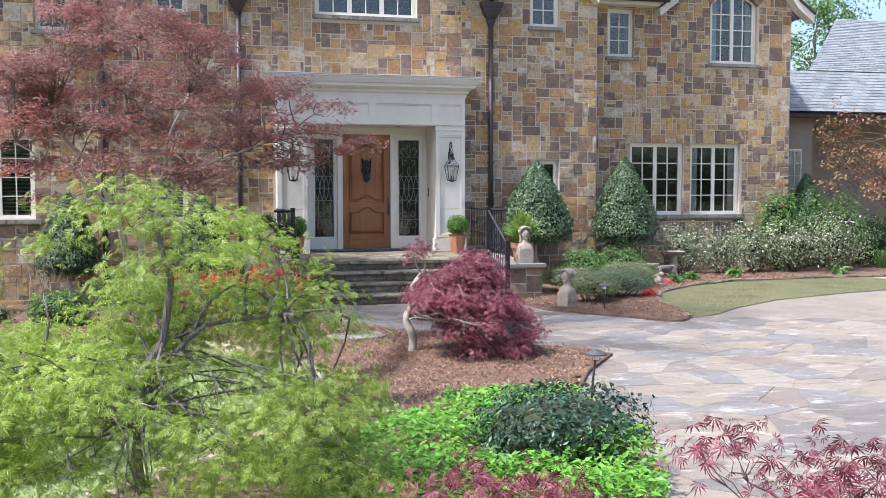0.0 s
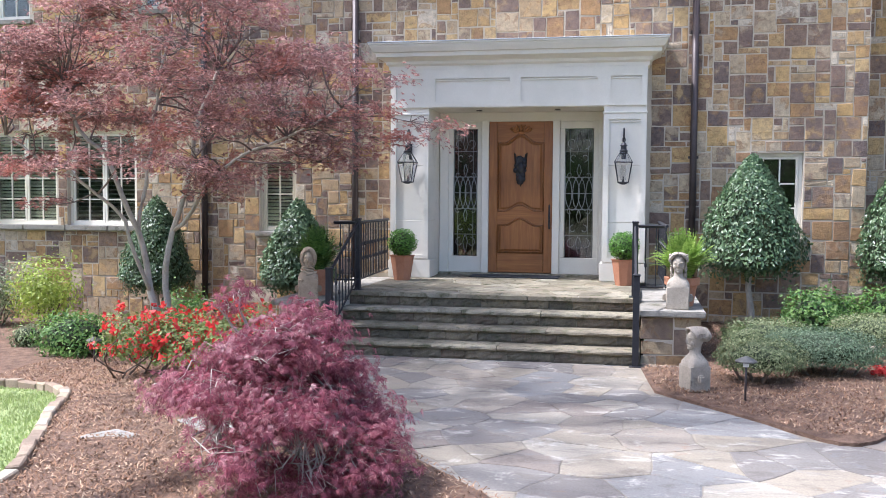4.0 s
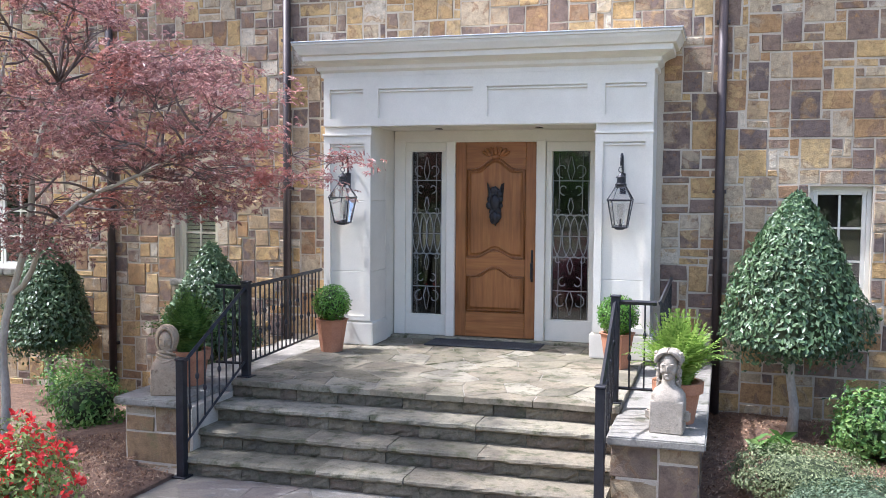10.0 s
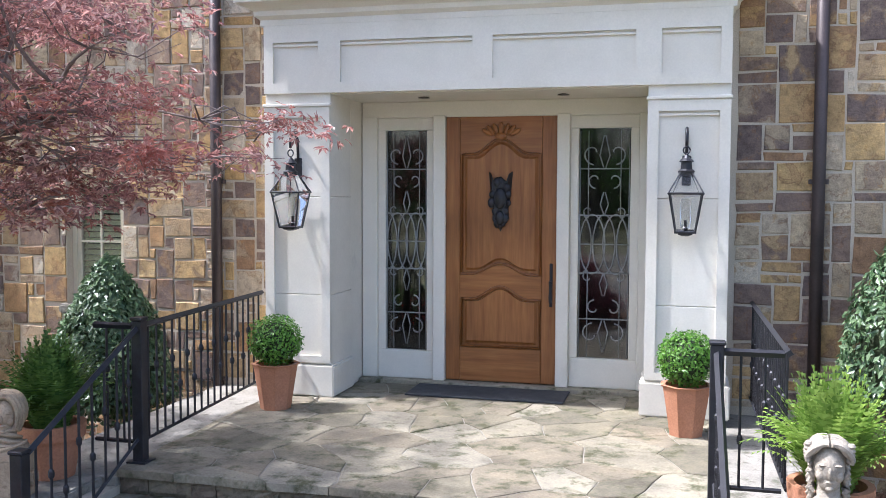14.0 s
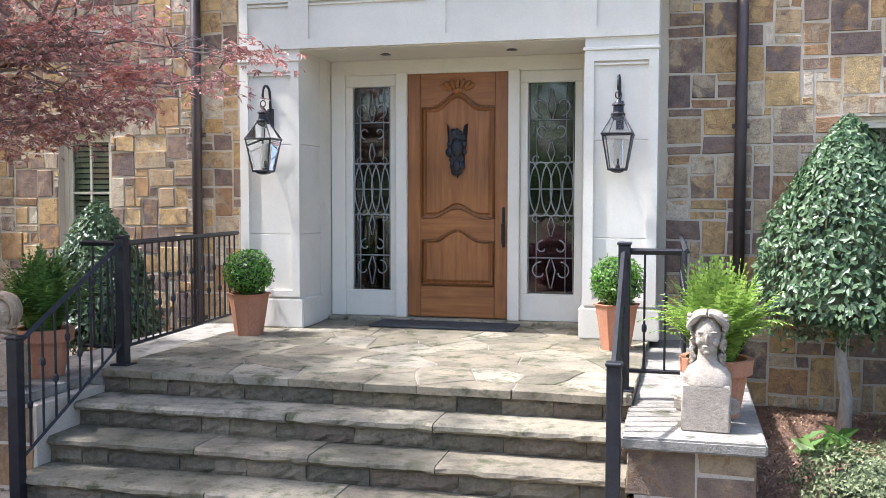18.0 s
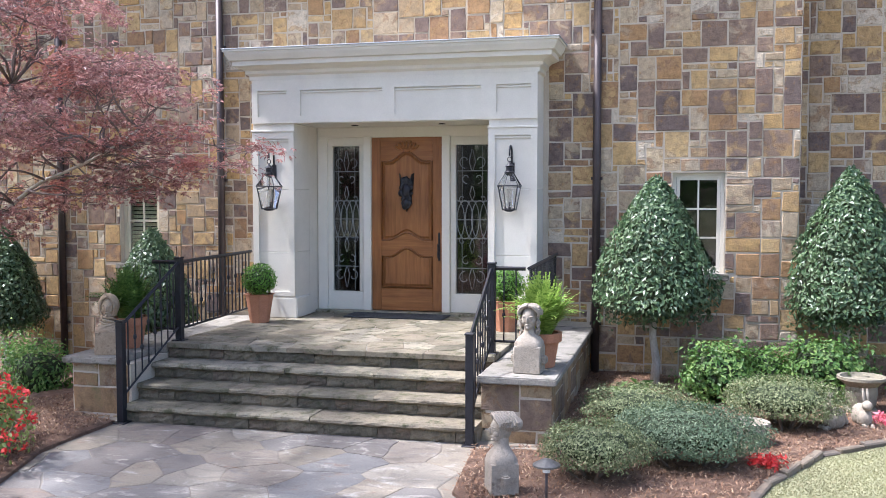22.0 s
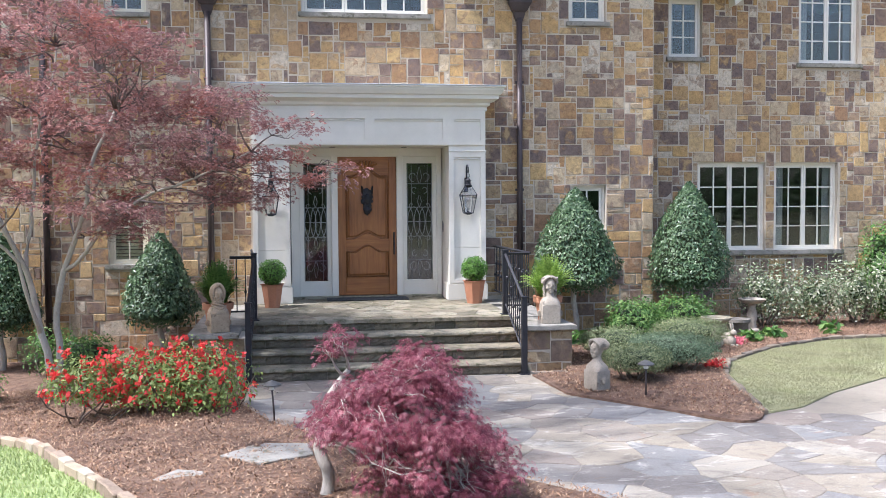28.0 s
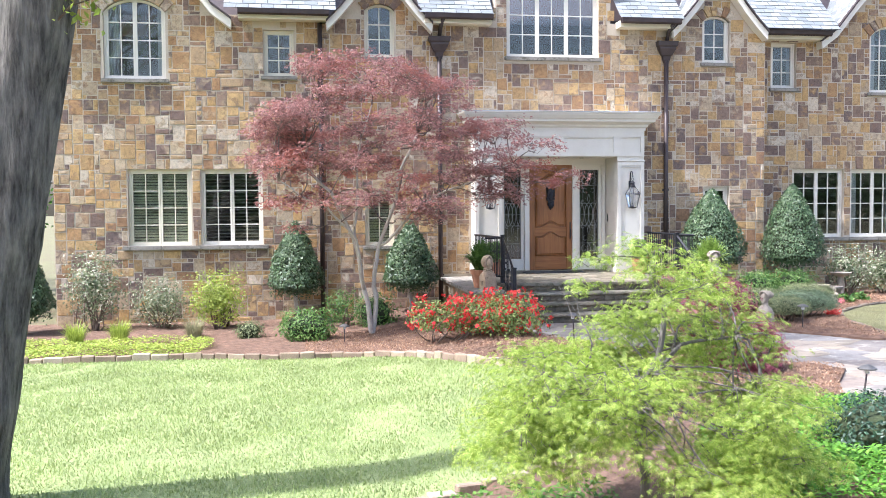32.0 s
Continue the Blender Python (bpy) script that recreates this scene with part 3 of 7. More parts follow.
# ---- house walls ----
# openings as x0, x1, z0, z1 and the rise of an arched head
OPEN_MAIN = {"luw": (-6.14, -4.85, 5.02, 6.74, 0.28), "lw1": (-5.70, -4.37, 1.42, 3.09, 0), "lw2": (-4.17, -2.84, 1.42, 3.09, 0), "lu2": (-2.78, -2.12, 5.12, 6.14, 0),
             "lsu": (-0.56, 0.11, 5.57, 6.76, 0.14), "lsw": (-0.58, 0.06, 1.36, 2.64, 0), "cuw": (2.68, 4.85, 5.64, 7.6, 0), "rsu": (7.40, 8.08, 5.58, 6.69, 0.14), "rsw": (7.44, 8.09, 1.37, 2.67, 0),
             "portal": (2.42, 5.14, 0.5, 3.36, 0)}
OPEN_WING = {"u3": (9.67, 10.34, 5.14, 6.28, 0), "ruw": (12.35, 13.62, 5.06, 6.76, 0.28), "rw1": (10.27, 11.68, 1.39, 3.13, 0), "rw2": (11.86, 13.21, 1.39, 3.12, 0)}
TOP = 6.45


def gable_top(x, gables):
    z = TOP
    for c, half, apex in gables:
        if abs(x - c) < half:
            z = max(z, TOP + (apex - TOP) * (1 - abs(x - c) / half))
    return z


GABLES_MAIN = [(-5.49, 1.75, 8.42), (-0.24, 0.88, 7.65), (7.74, 0.88, 7.65)]
GABLES_WING = [(12.95, 1.78, 8.45)]


def wall_mesh(x0, x1, y, openings, gables, step=None):
    """A wall of real thickness with its openings left out, built of upright blocks."""
    b = bmesh.new()
    xs = sorted({x0, x1, *[v for o in openings.values() for v in o[:2]], *[v for c, h, a in gables for v in (c - h, c - h / 2, c, c + h / 2, c + h) if x0 < v < x1]})
    xs = [v for v in xs if x0 <= v <= x1]
    for a, c in zip(xs, xs[1:]):
        m = (a + c) / 2
        holes = sorted([(o[2], o[3]) for o in openings.values() if o[0] - 1e-6 <= a and c <= o[1] + 1e-6])
        lo = -0.6
        za, zc = gable_top(a + 1e-4, gables), gable_top(c - 1e-4, gables)
        if step and step[0] <= m <= step[1]:
            za = zc = step[2]
        for h0, h1 in holes + [(None, None)]:
            hi = h0
            t0, t1 = (hi, hi) if hi is not None else (za, zc)
            if min(t0, t1) > lo:
                f = [b.verts.new(p) for p in ((a, y, lo), (c, y, lo), (c, y, t1), (a, y, t0))]
                k = [b.verts.new(p) for p in ((a, y + DEPTH, lo), (c, y + DEPTH, lo), (c, y + DEPTH, t1), (a, y + DEPTH, t0))]
                b.faces.new(f)
                b.faces.new(k[::-1])
                for i in range(4):
                    b.faces.new((f[i], k[i], k[(i + 1) % 4], f[(i + 1) % 4]))
            if h1 is None:
                break
            lo = h1
    return b


wall_main = tagged(part("wall_main", wall_mesh(-7.22, 8.98, WALL_Y, OPEN_MAIN, GABLES_MAIN, (2.3, 5.25, 8.2)), M_MORTAR), "mortar of the coursed random fieldstone house front", "wall", "", "structure")
wall_wing = tagged(part("wall_wing", wall_mesh(8.63, 14.56, WING_Y, OPEN_WING, GABLES_WING), M_MORTAR), "mortar of the set-back stone wing", "wall", "", "structure")
side = box(14.21, 14.555, WING_Y + DEPTH, 31, -0.6, TOP)
box(-7.215, -6.87, WALL_Y + DEPTH, 31, -0.6, TOP, bm=side)
box(-7.22, 14.9, 30.7, 31, -0.6, TOP, bm=side)
box(8.63, 8.975, WALL_Y + DEPTH, WING_Y, -0.6, TOP, bm=side)
tagged(part("wall_sides", side, M_MORTAR), "stone side and back walls of the house", "wall", "", "structure")


def pack(x0, x1, z0, z1, openings, rng, unit=0.106):
    """Random coursed stones: rectangles on a loose grid, cut back at the openings."""
    nx, nz = int(round((x1 - x0) / unit)), int(round((z1 - z0) / unit))
    gx = np.cumsum(np.concatenate([[0], rng.uniform(0.7, 1.3, nx)]))
    gz = np.cumsum(np.concatenate([[0], rng.uniform(0.72, 1.28, nz)]))
    gx, gz = x0 + gx / gx[-1] * (x1 - x0), z0 + gz / gz[-1] * (z1 - z0)
    taken = np.zeros((nx, nz), bool)
    for i in range(nx):
        for j in range(nz):
            x, z = (gx[i] + gx[i + 1]) / 2, (gz[j] + gz[j + 1]) / 2
            if any(o[0] < x < o[1] and o[2] < z < o[3] for o in openings):
                taken[i, j] = True
    sizes = [(2, 2), (3, 2), (3, 3), (2, 2), (3, 2), (2, 1), (4, 2), (3, 3), (2, 3), (2, 1), (1, 1), (2, 2), (3, 1), (3, 1), (2, 3), (3, 3), (2, 2), (1, 2)]
    out = []
    for j in range(nz):
        for i in range(nx):
            if taken[i, j]:
                continue
            for _ in range(5):
                w, h = sizes[rng.integers(len(sizes))]
                if i + w <= nx and j + h <= nz and not taken[i:i + w, j:j + h].any():
                    break
            else:
                w = h = 1
            taken[i:i + w, j:j + h] = True
            r = [gx[i], gx[i + w], gz[j], gz[j + h]]
            for o in openings:
                if r[0] < o[1] and r[1] > o[0] and r[2] < o[3] and r[3] > o[2]:
                    cut = min((o[1] - r[0], 0), (r[1] - o[0], 1), (o[3] - r[2], 2), (r[3] - o[2], 3))
                    r[cut[1]] = o[(1, 0, 3, 2)[cut[1]]]
            if r[1] - r[0] > 0.03 and r[3] - r[2] > 0.03:
                out.append(tuple(r))
    return out


def stone_piece(r, y, rng, axis="y", proud=(0.003, 0.015), joint=0.0105, flip=1):
    """Vertices and faces of one rough-faced stone standing proud of a wall that faces -y (or -x, or +x)."""
    a0, a1, b0, b1 = r[0] + joint, r[1] - joint, r[2] + joint, r[3] - joint
    j = lambda s: rng.uniform(-s, s)
    p = rng.uniform(*proud)
    back = [(a0 + j(.008), b0 + j(.008)), (a1 + j(.008), b0 + j(.008)), (a1 + j(.008), b1 + j(.008)), (a0 + j(.008), b1 + j(.008))]
    e = min(0.006, (a1 - a0) * 0.2, (b1 - b0) * 0.2)
    front = [(back[0][0] + e, back[0][1] + e), (back[1][0] - e, back[1][1] + e), (back[2][0] - e, back[2][1] - e), (back[3][0] + e, back[3][1] - e)]
    V = [(u, y + 0.01, v) for u, v in back] + [(u, y - p * 0.55 + j(.003), v) for u, v in back] + [(u, y - p + j(.004), v) for u, v in front]
    if axis == "x":
        V = [(y + flip * (q[1] - y), q[0], q[2]) for q in V]
    F = [(8, 9, 10, 11)] + [(k, (k + 1) % 4, 4 + (k + 1) % 4, 4 + k) for k in range(4)] + [(4 + k, 4 + (k + 1) % 4, 8 + (k + 1) % 4, 8 + k) for k in range(4)]
    return V, F


def add_piece(acc, piece):
    o = len(acc[0])
    acc[0].extend(piece[0])
    acc[1].extend(tuple(i + o for i in f) for f in piece[1])


# ---- sills, roof, eaves ----
def sill(name, x0, x1, z, y, parent=None):
    b = box(x0 - 0.06, x1 + 0.06, y - 0.075, y + 0.16, z - 0.085, z, 0.012)
    return part(name, b, M_COPING, parent)


roof_v, roof_f = [], []


def slate_slope(p0, p1, p2, p3, rng, w=0.24, h=0.17, trim=None):
    """Rows of overlapping slates on the plane p0 p1 (eave) to p3 p2 (ridge)."""
    p0, p1, p2, p3 = map(Vector, (p0, p1, p2, p3))
    up = (p3 - p0)
    n = (p1 - p0).cross(up).normalized()
    rows = max(int(up.length / h), 1)
    for j in range(rows):
        t0, t1 = j / rows, min((j + 1.25) / rows, 1.0)
        a, c, d, e = p0.lerp(p3, t0), p1.lerp(p2, t0), p1.lerp(p2, t1), p0.lerp(p3, t1)
        cols = max(int((c - a).length / w), 1)
        off = 0.5 * (j % 2)
        for i in range(-1, cols + 1):
            u0, u1 = max((i + off) / cols, 0), min((i + 1 + off) / cols, 1)
            if u1 - u0 < 0.02 / cols:
                continue
            g = 0.006 / max((c - a).length, 0.1)
            lift = n * (0.016 + rng.uniform(0, 0.006))
            q = [a.lerp(c, u0 + g) + lift, a.lerp(c, u1 - g) + lift, e.lerp(d, u1 - g) + n * 0.004, e.lerp(d, u0 + g) + n * 0.004]
            o = len(roof_v)
            roof_v.extend(tuple(v) for v in q)
            roof_v.extend((tuple(q[0] - n * 0.014), tuple(q[1] - n * 0.014)))
            roof_f.extend([(o, o + 1, o + 2, o + 3), (o + 4, o + 5, o + 1, o)])


rng_roof = np.random.default_rng(5)
EAVE = 6.52
# main slopes between the gables, and the gable roofs
for x0, x1, y in ((-3.6, -1.2, WALL_Y), (0.62, 2.3, WALL_Y), (5.25, 6.8, WALL_Y), (8.7, 11.2, WING_Y - 0.2)):
    slate_slope((x0, y - 0.38, EAVE), (x1, y - 0.38, EAVE), (x1, y + 4.5, EAVE + 4.6), (x0, y + 4.5, EAVE + 4.6), rng_roof)


def gable_roof(c, half, apex, y):
    out = half + 0.16
    for s in (-1, 1):
        pts = [(c + s * (out + 0.14), TOP - 0.14), (c + s * out * 0.86, TOP + 0.16), (c + s * out * 0.6, TOP + (apex - TOP) * 0.40), (c, apex + 0.12)]
        for (xa, za), (xb, zb) in zip(pts, pts[1:]):
            e0, e1, r1, r0 = (xa, y - 0.3, za), (xa, y + 5, za), (xb, y + 5, zb), (xb, y - 0.3, zb)
            slate_slope(*((e1, e0, r0, r1) if s > 0 else (e0, e1, r1, r0)), rng_roof)
        b = bmesh.new()
        for k, (d0, d1, yy0, yy1) in enumerate(((0.0, 0.17, y - 0.28, y - 0.16),)):
            up = [(x, z - 0.015) for x, z in pts]
            dn = [(x - s * 0.02, z - 0.20) for x, z in pts]
            rows = []
            for u, d in zip(up, dn):
                rows.append([b.verts.new((u[0], yy0, u[1])), b.verts.new((d[0], yy0, d[1])), b.verts.new((d[0], y, d[1])), b.verts.new((u[0], y, u[1]))])
            for q, w in zip(rows, rows[1:]):
                for i in range(4):
                    b.faces.new((q[i], q[(i + 1) % 4], w[(i + 1) % 4], w[i]))
            b.faces.new(rows[0])
            b.faces.new(rows[-1][::-1])
        ob = part("trim_rake", b, M_WHITE)
        tagged(ob, "white painted curved bargeboard of a gable", "trim", "", "structure")
        # dark drip edge over the board
        b = bmesh.new()
        rows = []
        for x, z in pts:
            rows.append([b.verts.new(p) for p in ((x, y - 0.33, z + 0.03), (x, y - 0.33, z - 0.02), (x, y - 0.2, z - 0.02), (x, y - 0.2, z + 0.03))])
        for q, w in zip(rows, rows[1:]):
            for i in range(4):
                b.faces.new((q[i], q[(i + 1) % 4], w[(i + 1) % 4], w[i]))
        b.faces.new(rows[0])
        tagged(part("trim_drip", b, M_BRONZE), "dark metal drip edge of a gable roof", "trim", "", "structure")


for g in GABLES_MAIN:
    gable_roof(*g, WALL_Y)
for g in GABLES_WING:
    gable_roof(*g, WING_Y)
# roof bodies under the slates
b = bmesh.new()
for pts in ([(-7.22, WALL_Y + 0.36, TOP), (8.65, WALL_Y + 0.36, TOP), (8.65, 26.4, 10.6), (-7.22, 26.4, 10.6)], [(8.65, WING_Y + 0.36, TOP), (14.53, WING_Y + 0.36, TOP), (14.53, 26.4, 9.9), (8.65, 26.4, 9.9)], [(-7.22, 31, TOP), (14.53, 31, TOP), (14.53, 26.4, 11.0), (-7.22, 26.4, 11.0)]):
    b.faces.new([b.verts.new(p) for p in pts])
tagged(part("roof_deck", b, M_BRONZE), "dark roof deck under the slates", "roof", "", "structure")


def eave(x0, x1, y):
    b = box(x0, x1, y - 0.30, y + 0.05, EAVE - 0.20, EAVE - 0.04, 0.01)
    tagged(part("trim_eave", b, M_CREAM), "cream painted boxed eave", "trim", "", "structure")
    g = bmesh.new()
    prof = [(-0.31, -0.02), (-0.33, -0.10), (-0.40, -0.13), (-0.46, -0.10), (-0.47, 0.0), (-0.45, 0.0), (-0.44, -0.09), (-0.39, -0.11), (-0.345, -0.085), (-0.33, -0.01)]
    e0 = [g.verts.new((x0, y + p, EAVE + q)) for p, q in prof]
    e1 = [g.verts.new((x1, y + p, EAVE + q)) for p, q in prof]
    for i in range(len(prof)):
        g.faces.new((e0[i], e1[i], e1[(i + 1) % len(prof)], e0[(i + 1) % len(prof)]))
    g.faces.new(e0[::-1])
    g.faces.new(e1)
    tagged(part("gutter", g, M_BRONZE), "dark metal half-round gutter under the slates", "gutter", "", "structure")


for x0, x1, y in ((-3.3, -1.35, WALL_Y), (0.75, 2.28, WALL_Y), (5.27, 6.7, WALL_Y), (8.85, 11.05, WING_Y)):
    eave(x0, x1, y)


# ---- portico ----
portico = thing("portico", "white limestone entrance surround with panelled pilasters and cornice", "portico")
PX0, PX1, PY = 1.83, 5.77, 21.15
OX0, OX1, OTOP = 2.44, 5.135, 3.36
for x0, x1 in ((PX0, OX0), (OX1, PX1)):
    for z0, z1 in ((0.74, 1.60), (1.60, 2.46), (2.46, OTOP + 0.02)):
        part("pilaster_block", box(x0, x1, PY, 21.66, z0 + 0.001, z1 - 0.001, 0.005), M_LIME, portico)
    part("pilaster_base", box(x0 - 0.035, x1 + 0.035, PY - 0.035, 21.66, 0.70, 0.98, 0.012), M_LIME, portico)
    w = 0.085
    fr = box(x0, x0 + w, PY - 0.028, PY + 0.01, 1.0, 3.24)
    box(x1 - w, x1, PY - 0.028, PY + 0.01, 1.0, 3.24, bm=fr)
    box(x0 + w, x1 - w, PY - 0.028, PY + 0.01, 3.15, 3.24, bm=fr)
    box(x0 + w, x1 - w, PY - 0.028, PY + 0.01, 1.0, 1.06, bm=fr)
    part("panel_moulding", box(x0 + w, x1 - w, PY - 0.02, PY + 0.005, 3.112, 3.132, 0.004), M_LIME, portico)
    part("neck_moulding", box(x0 - 0.012, x1 + 0.012, PY - 0.042, PY + 0.01, 3.242, 3.27, 0.006), M_LIME, portico)
    part("panel_frame", fr, M_LIME, portico)
    jx0, jx1 = (OX0 - 0.30, OX0 - 0.0) if x0 < 3 else (OX1 + 0.0, OX1 + 0.30)
    part("jamb", box(jx0, jx1, 21.66, 22.10, 0.70, OTOP + 0.02, 0.004), M_LIME, portico)
part("architrave", box(PX0, PX1, PY, 21.66, OTOP, 3.98, 0.006), M_LIME, portico)
part("soffit", box(OX0, OX1, PY + 0.02, 22.06, OTOP - 0.012, OTOP + 0.03), M_LIME, portico)
for x in (CX - 0.62, CX + 0.62):
    part("recessed_light", lathe([(0.055, -0.006), (0.05, -0.002), (0.035, 0.004), (0.03, 0.012)], 16, centre=(x, 21.55, OTOP - 0.016)), M_BRONZE, portico, "small dark recessed downlight")
fr = box(PX0, PX1, PY - 0.028, PY + 0.01, OTOP, 3.45)
box(PX0, PX1, PY - 0.028, PY + 0.01, 3.80, 3.95, bm=fr)
POSTS = ((PX0, PX0 + 0.085), (OX0 - 0.1, OX0 + 0.1), (CX - 0.085, CX + 0.085), (OX1 - 0.1, OX1 + 0.1), (PX1 - 0.085, PX1))
for x0, x1 in POSTS:
    box(x0, x1, PY - 0.028, PY + 0.01, 3.45, 3.80, bm=fr)
for (_, x0), (x1, _) in zip(POSTS, POSTS[1:]):
    part("panel_moulding", box(x0, x1, PY - 0.02, PY + 0.005, 3.762, 3.782, 0.004), M_LIME, portico)
part("frieze_frame", fr, M_LIME, portico)


def sweep(profile, x0, x1, y0, yback):
    """A moulding round the front and both returns; profile of (projection, height)."""
    b = bmesh.new()
    rows = [[b.verts.new(p) for p in ((x0 - d, yback, z), (x0 - d, y0 - d, z), (x1 + d, y0 - d, z), (x1 + d, yback, z))] for d, z in profile]
    for q, w in zip(rows, rows[1:]):
        for i in range(3):
            b.faces.new((q[i], q[i + 1], w[i + 1], w[i]))
    b.faces.new(rows[-1])
    b.faces.new(rows[0][::-1])
    return b


part("cornice", sweep([(0.0, 3.93), (0.03, 3.95), (0.03, 4.0), (0.07, 4.03), (0.075, 4.07), (0.12, 4.10), (0.20, 4.13), (0.20, 4.19), (0.235, 4.20), (0.25, 4.23), (0.275, 4.27), (0.285, 4.305), (0.30, 4.31), (0.30, 4.335), (0.0, 4.36)], PX0, PX1, PY, 21.66), M_LIME, portico, "stepped cornice moulding")
part("lead_flashing", box(PX0 - 0.31, PX1 + 0.31, PY - 0.31, 21.66, 4.335, 4.352, 0.004), mottled("lead_sheet", (0.30, 0.33, 0.36), (0.40, 0.43, 0.45), 4, 50, 0.5), portico, "grey lead flashing")

# ---- porch and steps ----
porch = thing("porch", "low stone entrance porch with four mossy steps", "porch", kind="structure")
SX0, SX1 = 1.88, 5.70
RISE, PORCH = 0.175, 0.70
FRONTS = (17.82, 18.13, 18.44, 18.75)
rng_step = np.random.default_rng(11)


def rough_tread(x0, x1, y0, y1, z0, z1):
    """A stone tread with a rock-faced front edge."""
    b = bmesh.new()
    n = max(int((x1 - x0) / 0.07), 3)
    rows = []
    for k in range(n + 1):
        x = x0 + (x1 - x0) * k / n
        j = rng_step.uniform(-0.014, 0.014)
        rows.append([b.verts.new(p) for p in ((x, y1, z0), (x, y0 + 0.022 + j, z0), (x, y0 + j * 0.6, z0 + 0.018 + rng_step.uniform(-.006, .006)), (x, y0 + 0.004 + j + rng_step.uniform(-.006, .006), z1 - 0.016), (x, y0 + 0.026 + j * 0.7, z1), (x, y1, z1))])
    for q, w in zip(rows, rows[1:]):
        for i in range(6):
            b.faces.new((q[i], q[(i + 1) % 6], w[(i + 1) % 6], w[i]))
    b.faces.new(rows[0][::-1])
    b.faces.new(rows[-1])
    return b


def rough_riser(x0, x1, y0, y1, z0, z1):
    """A rubble riser stone: a hacked face of small facets."""
    n, m = max(int((x1 - x0) / 0.05), 2), 4
    b = bmesh.new()
    g = []
    for j in range(m + 1):
        row = []
        for i in range(n + 1):
            rim = i in (0, n) or j in (0, m)
            row.append(b.verts.new((x0 + (x1 - x0) * i / n, y0 + (0.012 if rim else 0.0) + rng_step.uniform(-.009, .009), z0 + (z1 - z0) * j / m)))
        g.append(row)
    for j in range(m):
        for i in range(n):
            b.faces.new((g[j][i], g[j][i + 1], g[j + 1][i + 1], g[j + 1][i]))
    ret = bmesh.ops.extrude_edge_only(b, edges=[e for e in b.edges if e.is_boundary])
    for v in ret["geom"]:
        if isinstance(v, bmesh.types.BMVert):
            v.co.y = y1
    return b


for i, y in enumerate(FRONTS):
    z = RISE * (i + 1)
    back = FRONTS[i + 1] + 0.1 if i < 3 else 19.4
    part("step_body", box(SX0, SX1, y + 0.05, back, -0.3 if i == 0 else z - 0.2, z - 0.055), M_STEPS, porch)
    # riser stones, with the shade under the tread noses in their darker colour
    x = SX0
    while x < SX1 - 0.01:
        w = min(rng_step.uniform(0.14, 0.60), SX1 - x)
        if SX1 - x - w < 0.12:
            w = SX1 - x
        part("riser_stone", rough_riser(x + 0.002, x + w - 0.002, y + 0.022 + rng_step.uniform(-.008, .008), y + 0.062, z - RISE + 0.002, z - 0.056), M_RISER_SHADED, porch)
        x += w
    if i < 3:
        x = SX0
        while x < SX1 - 0.01:
            w = min(rng_step.uniform(0.75, 1.7), SX1 - x)
            if SX1 - x - w < 0.3:
                w = SX1 - x
            part("tread", rough_tread(x + 0.003, x + w - 0.003, y - 0.025, FRONTS[i + 1] + 0.05, z - 0.058, z + rng_step.uniform(-.004, .003)), M_STEP, porch)
            x += w
part("porch_body", box(SX0, SX1, 18.80, 22.15, -0.3, PORCH - 0.007), M_JOINT, porch)


def voronoi(points, bounds, which):
    """Cells of the points by half-plane cutting, for the indices asked."""
    P = np.array(points)
    cells = []
    for i in which:
        p = P[i]
        d = np.hypot(*(P - p).T)
        poly = [(bounds[0], bounds[2]), (bounds[1], bounds[2]), (bounds[1], bounds[3]), (bounds[0], bounds[3])]
        for k in np.argsort(d)[1:22]:
            mx, my = (p + P[k]) / 2
            nx, ny = P[k] - p
            out = []
            for a in range(len(poly)):
                u, v = poly[a - 1], poly[a]
                du, dv = (u[0] - mx) * nx + (u[1] - my) * ny, (v[0] - mx) * nx + (v[1] - my) * ny
                if du * dv < 0:
                    t = du / (du - dv)
                    out.append((u[0] + t * (v[0] - u[0]), u[1] + t * (v[1] - u[1])))
                if dv <= 0:
                    out.append(v)
            poly = out
            if len(poly) < 3:
                break
        cells.append(poly)
    return cells


def slab_data(poly, z, thick, joint, rng, worn=0.008):
    """A flat stone slab with a worn border."""
    c = np.mean(poly, axis=0)
    ring0, ring1, ring2 = [], [], []
    for q in poly:
        d = np.array(q) - c
        L = np.hypot(*d) + 1e-6
        e = d / L
        ring0.append((*(np.array(q) - e * joint), z - thick))
        ring1.append((*(np.array(q) - e * joint), z - worn))
        ring2.append((*(np.array(q) - e * (joint + 0.015)), z + rng.uniform(-.002, .002)))
    n = len(poly)
    V = ring0 + ring1 + ring2
    F = [tuple(2 * n + k for k in range(n))]
    for o in (0, n):
        F += [(o + k, o + (k + 1) % n, o + n + (k + 1) % n, o + n + k) for k in range(n)]
    return V, F


def wander(poly, amount=0.045):
    """Break the straight sides of a cell: points along them drift, alike for both neighbours."""
    out = []
    for k in range(len(poly)):
        a, c = Vector((*poly[k], 0)), Vector((*poly[(k + 1) % len(poly)], 0))
        n = max(int((c - a).length / 0.14), 1)
        for q in range(n):
            p = a.lerp(c, q / n)
            out.append((p.x + amount * noise.noise(p * 3.1), p.y + amount * noise.noise(p * 3.1 + Vector((7.3, 2.1, 4.4)))))
    return out


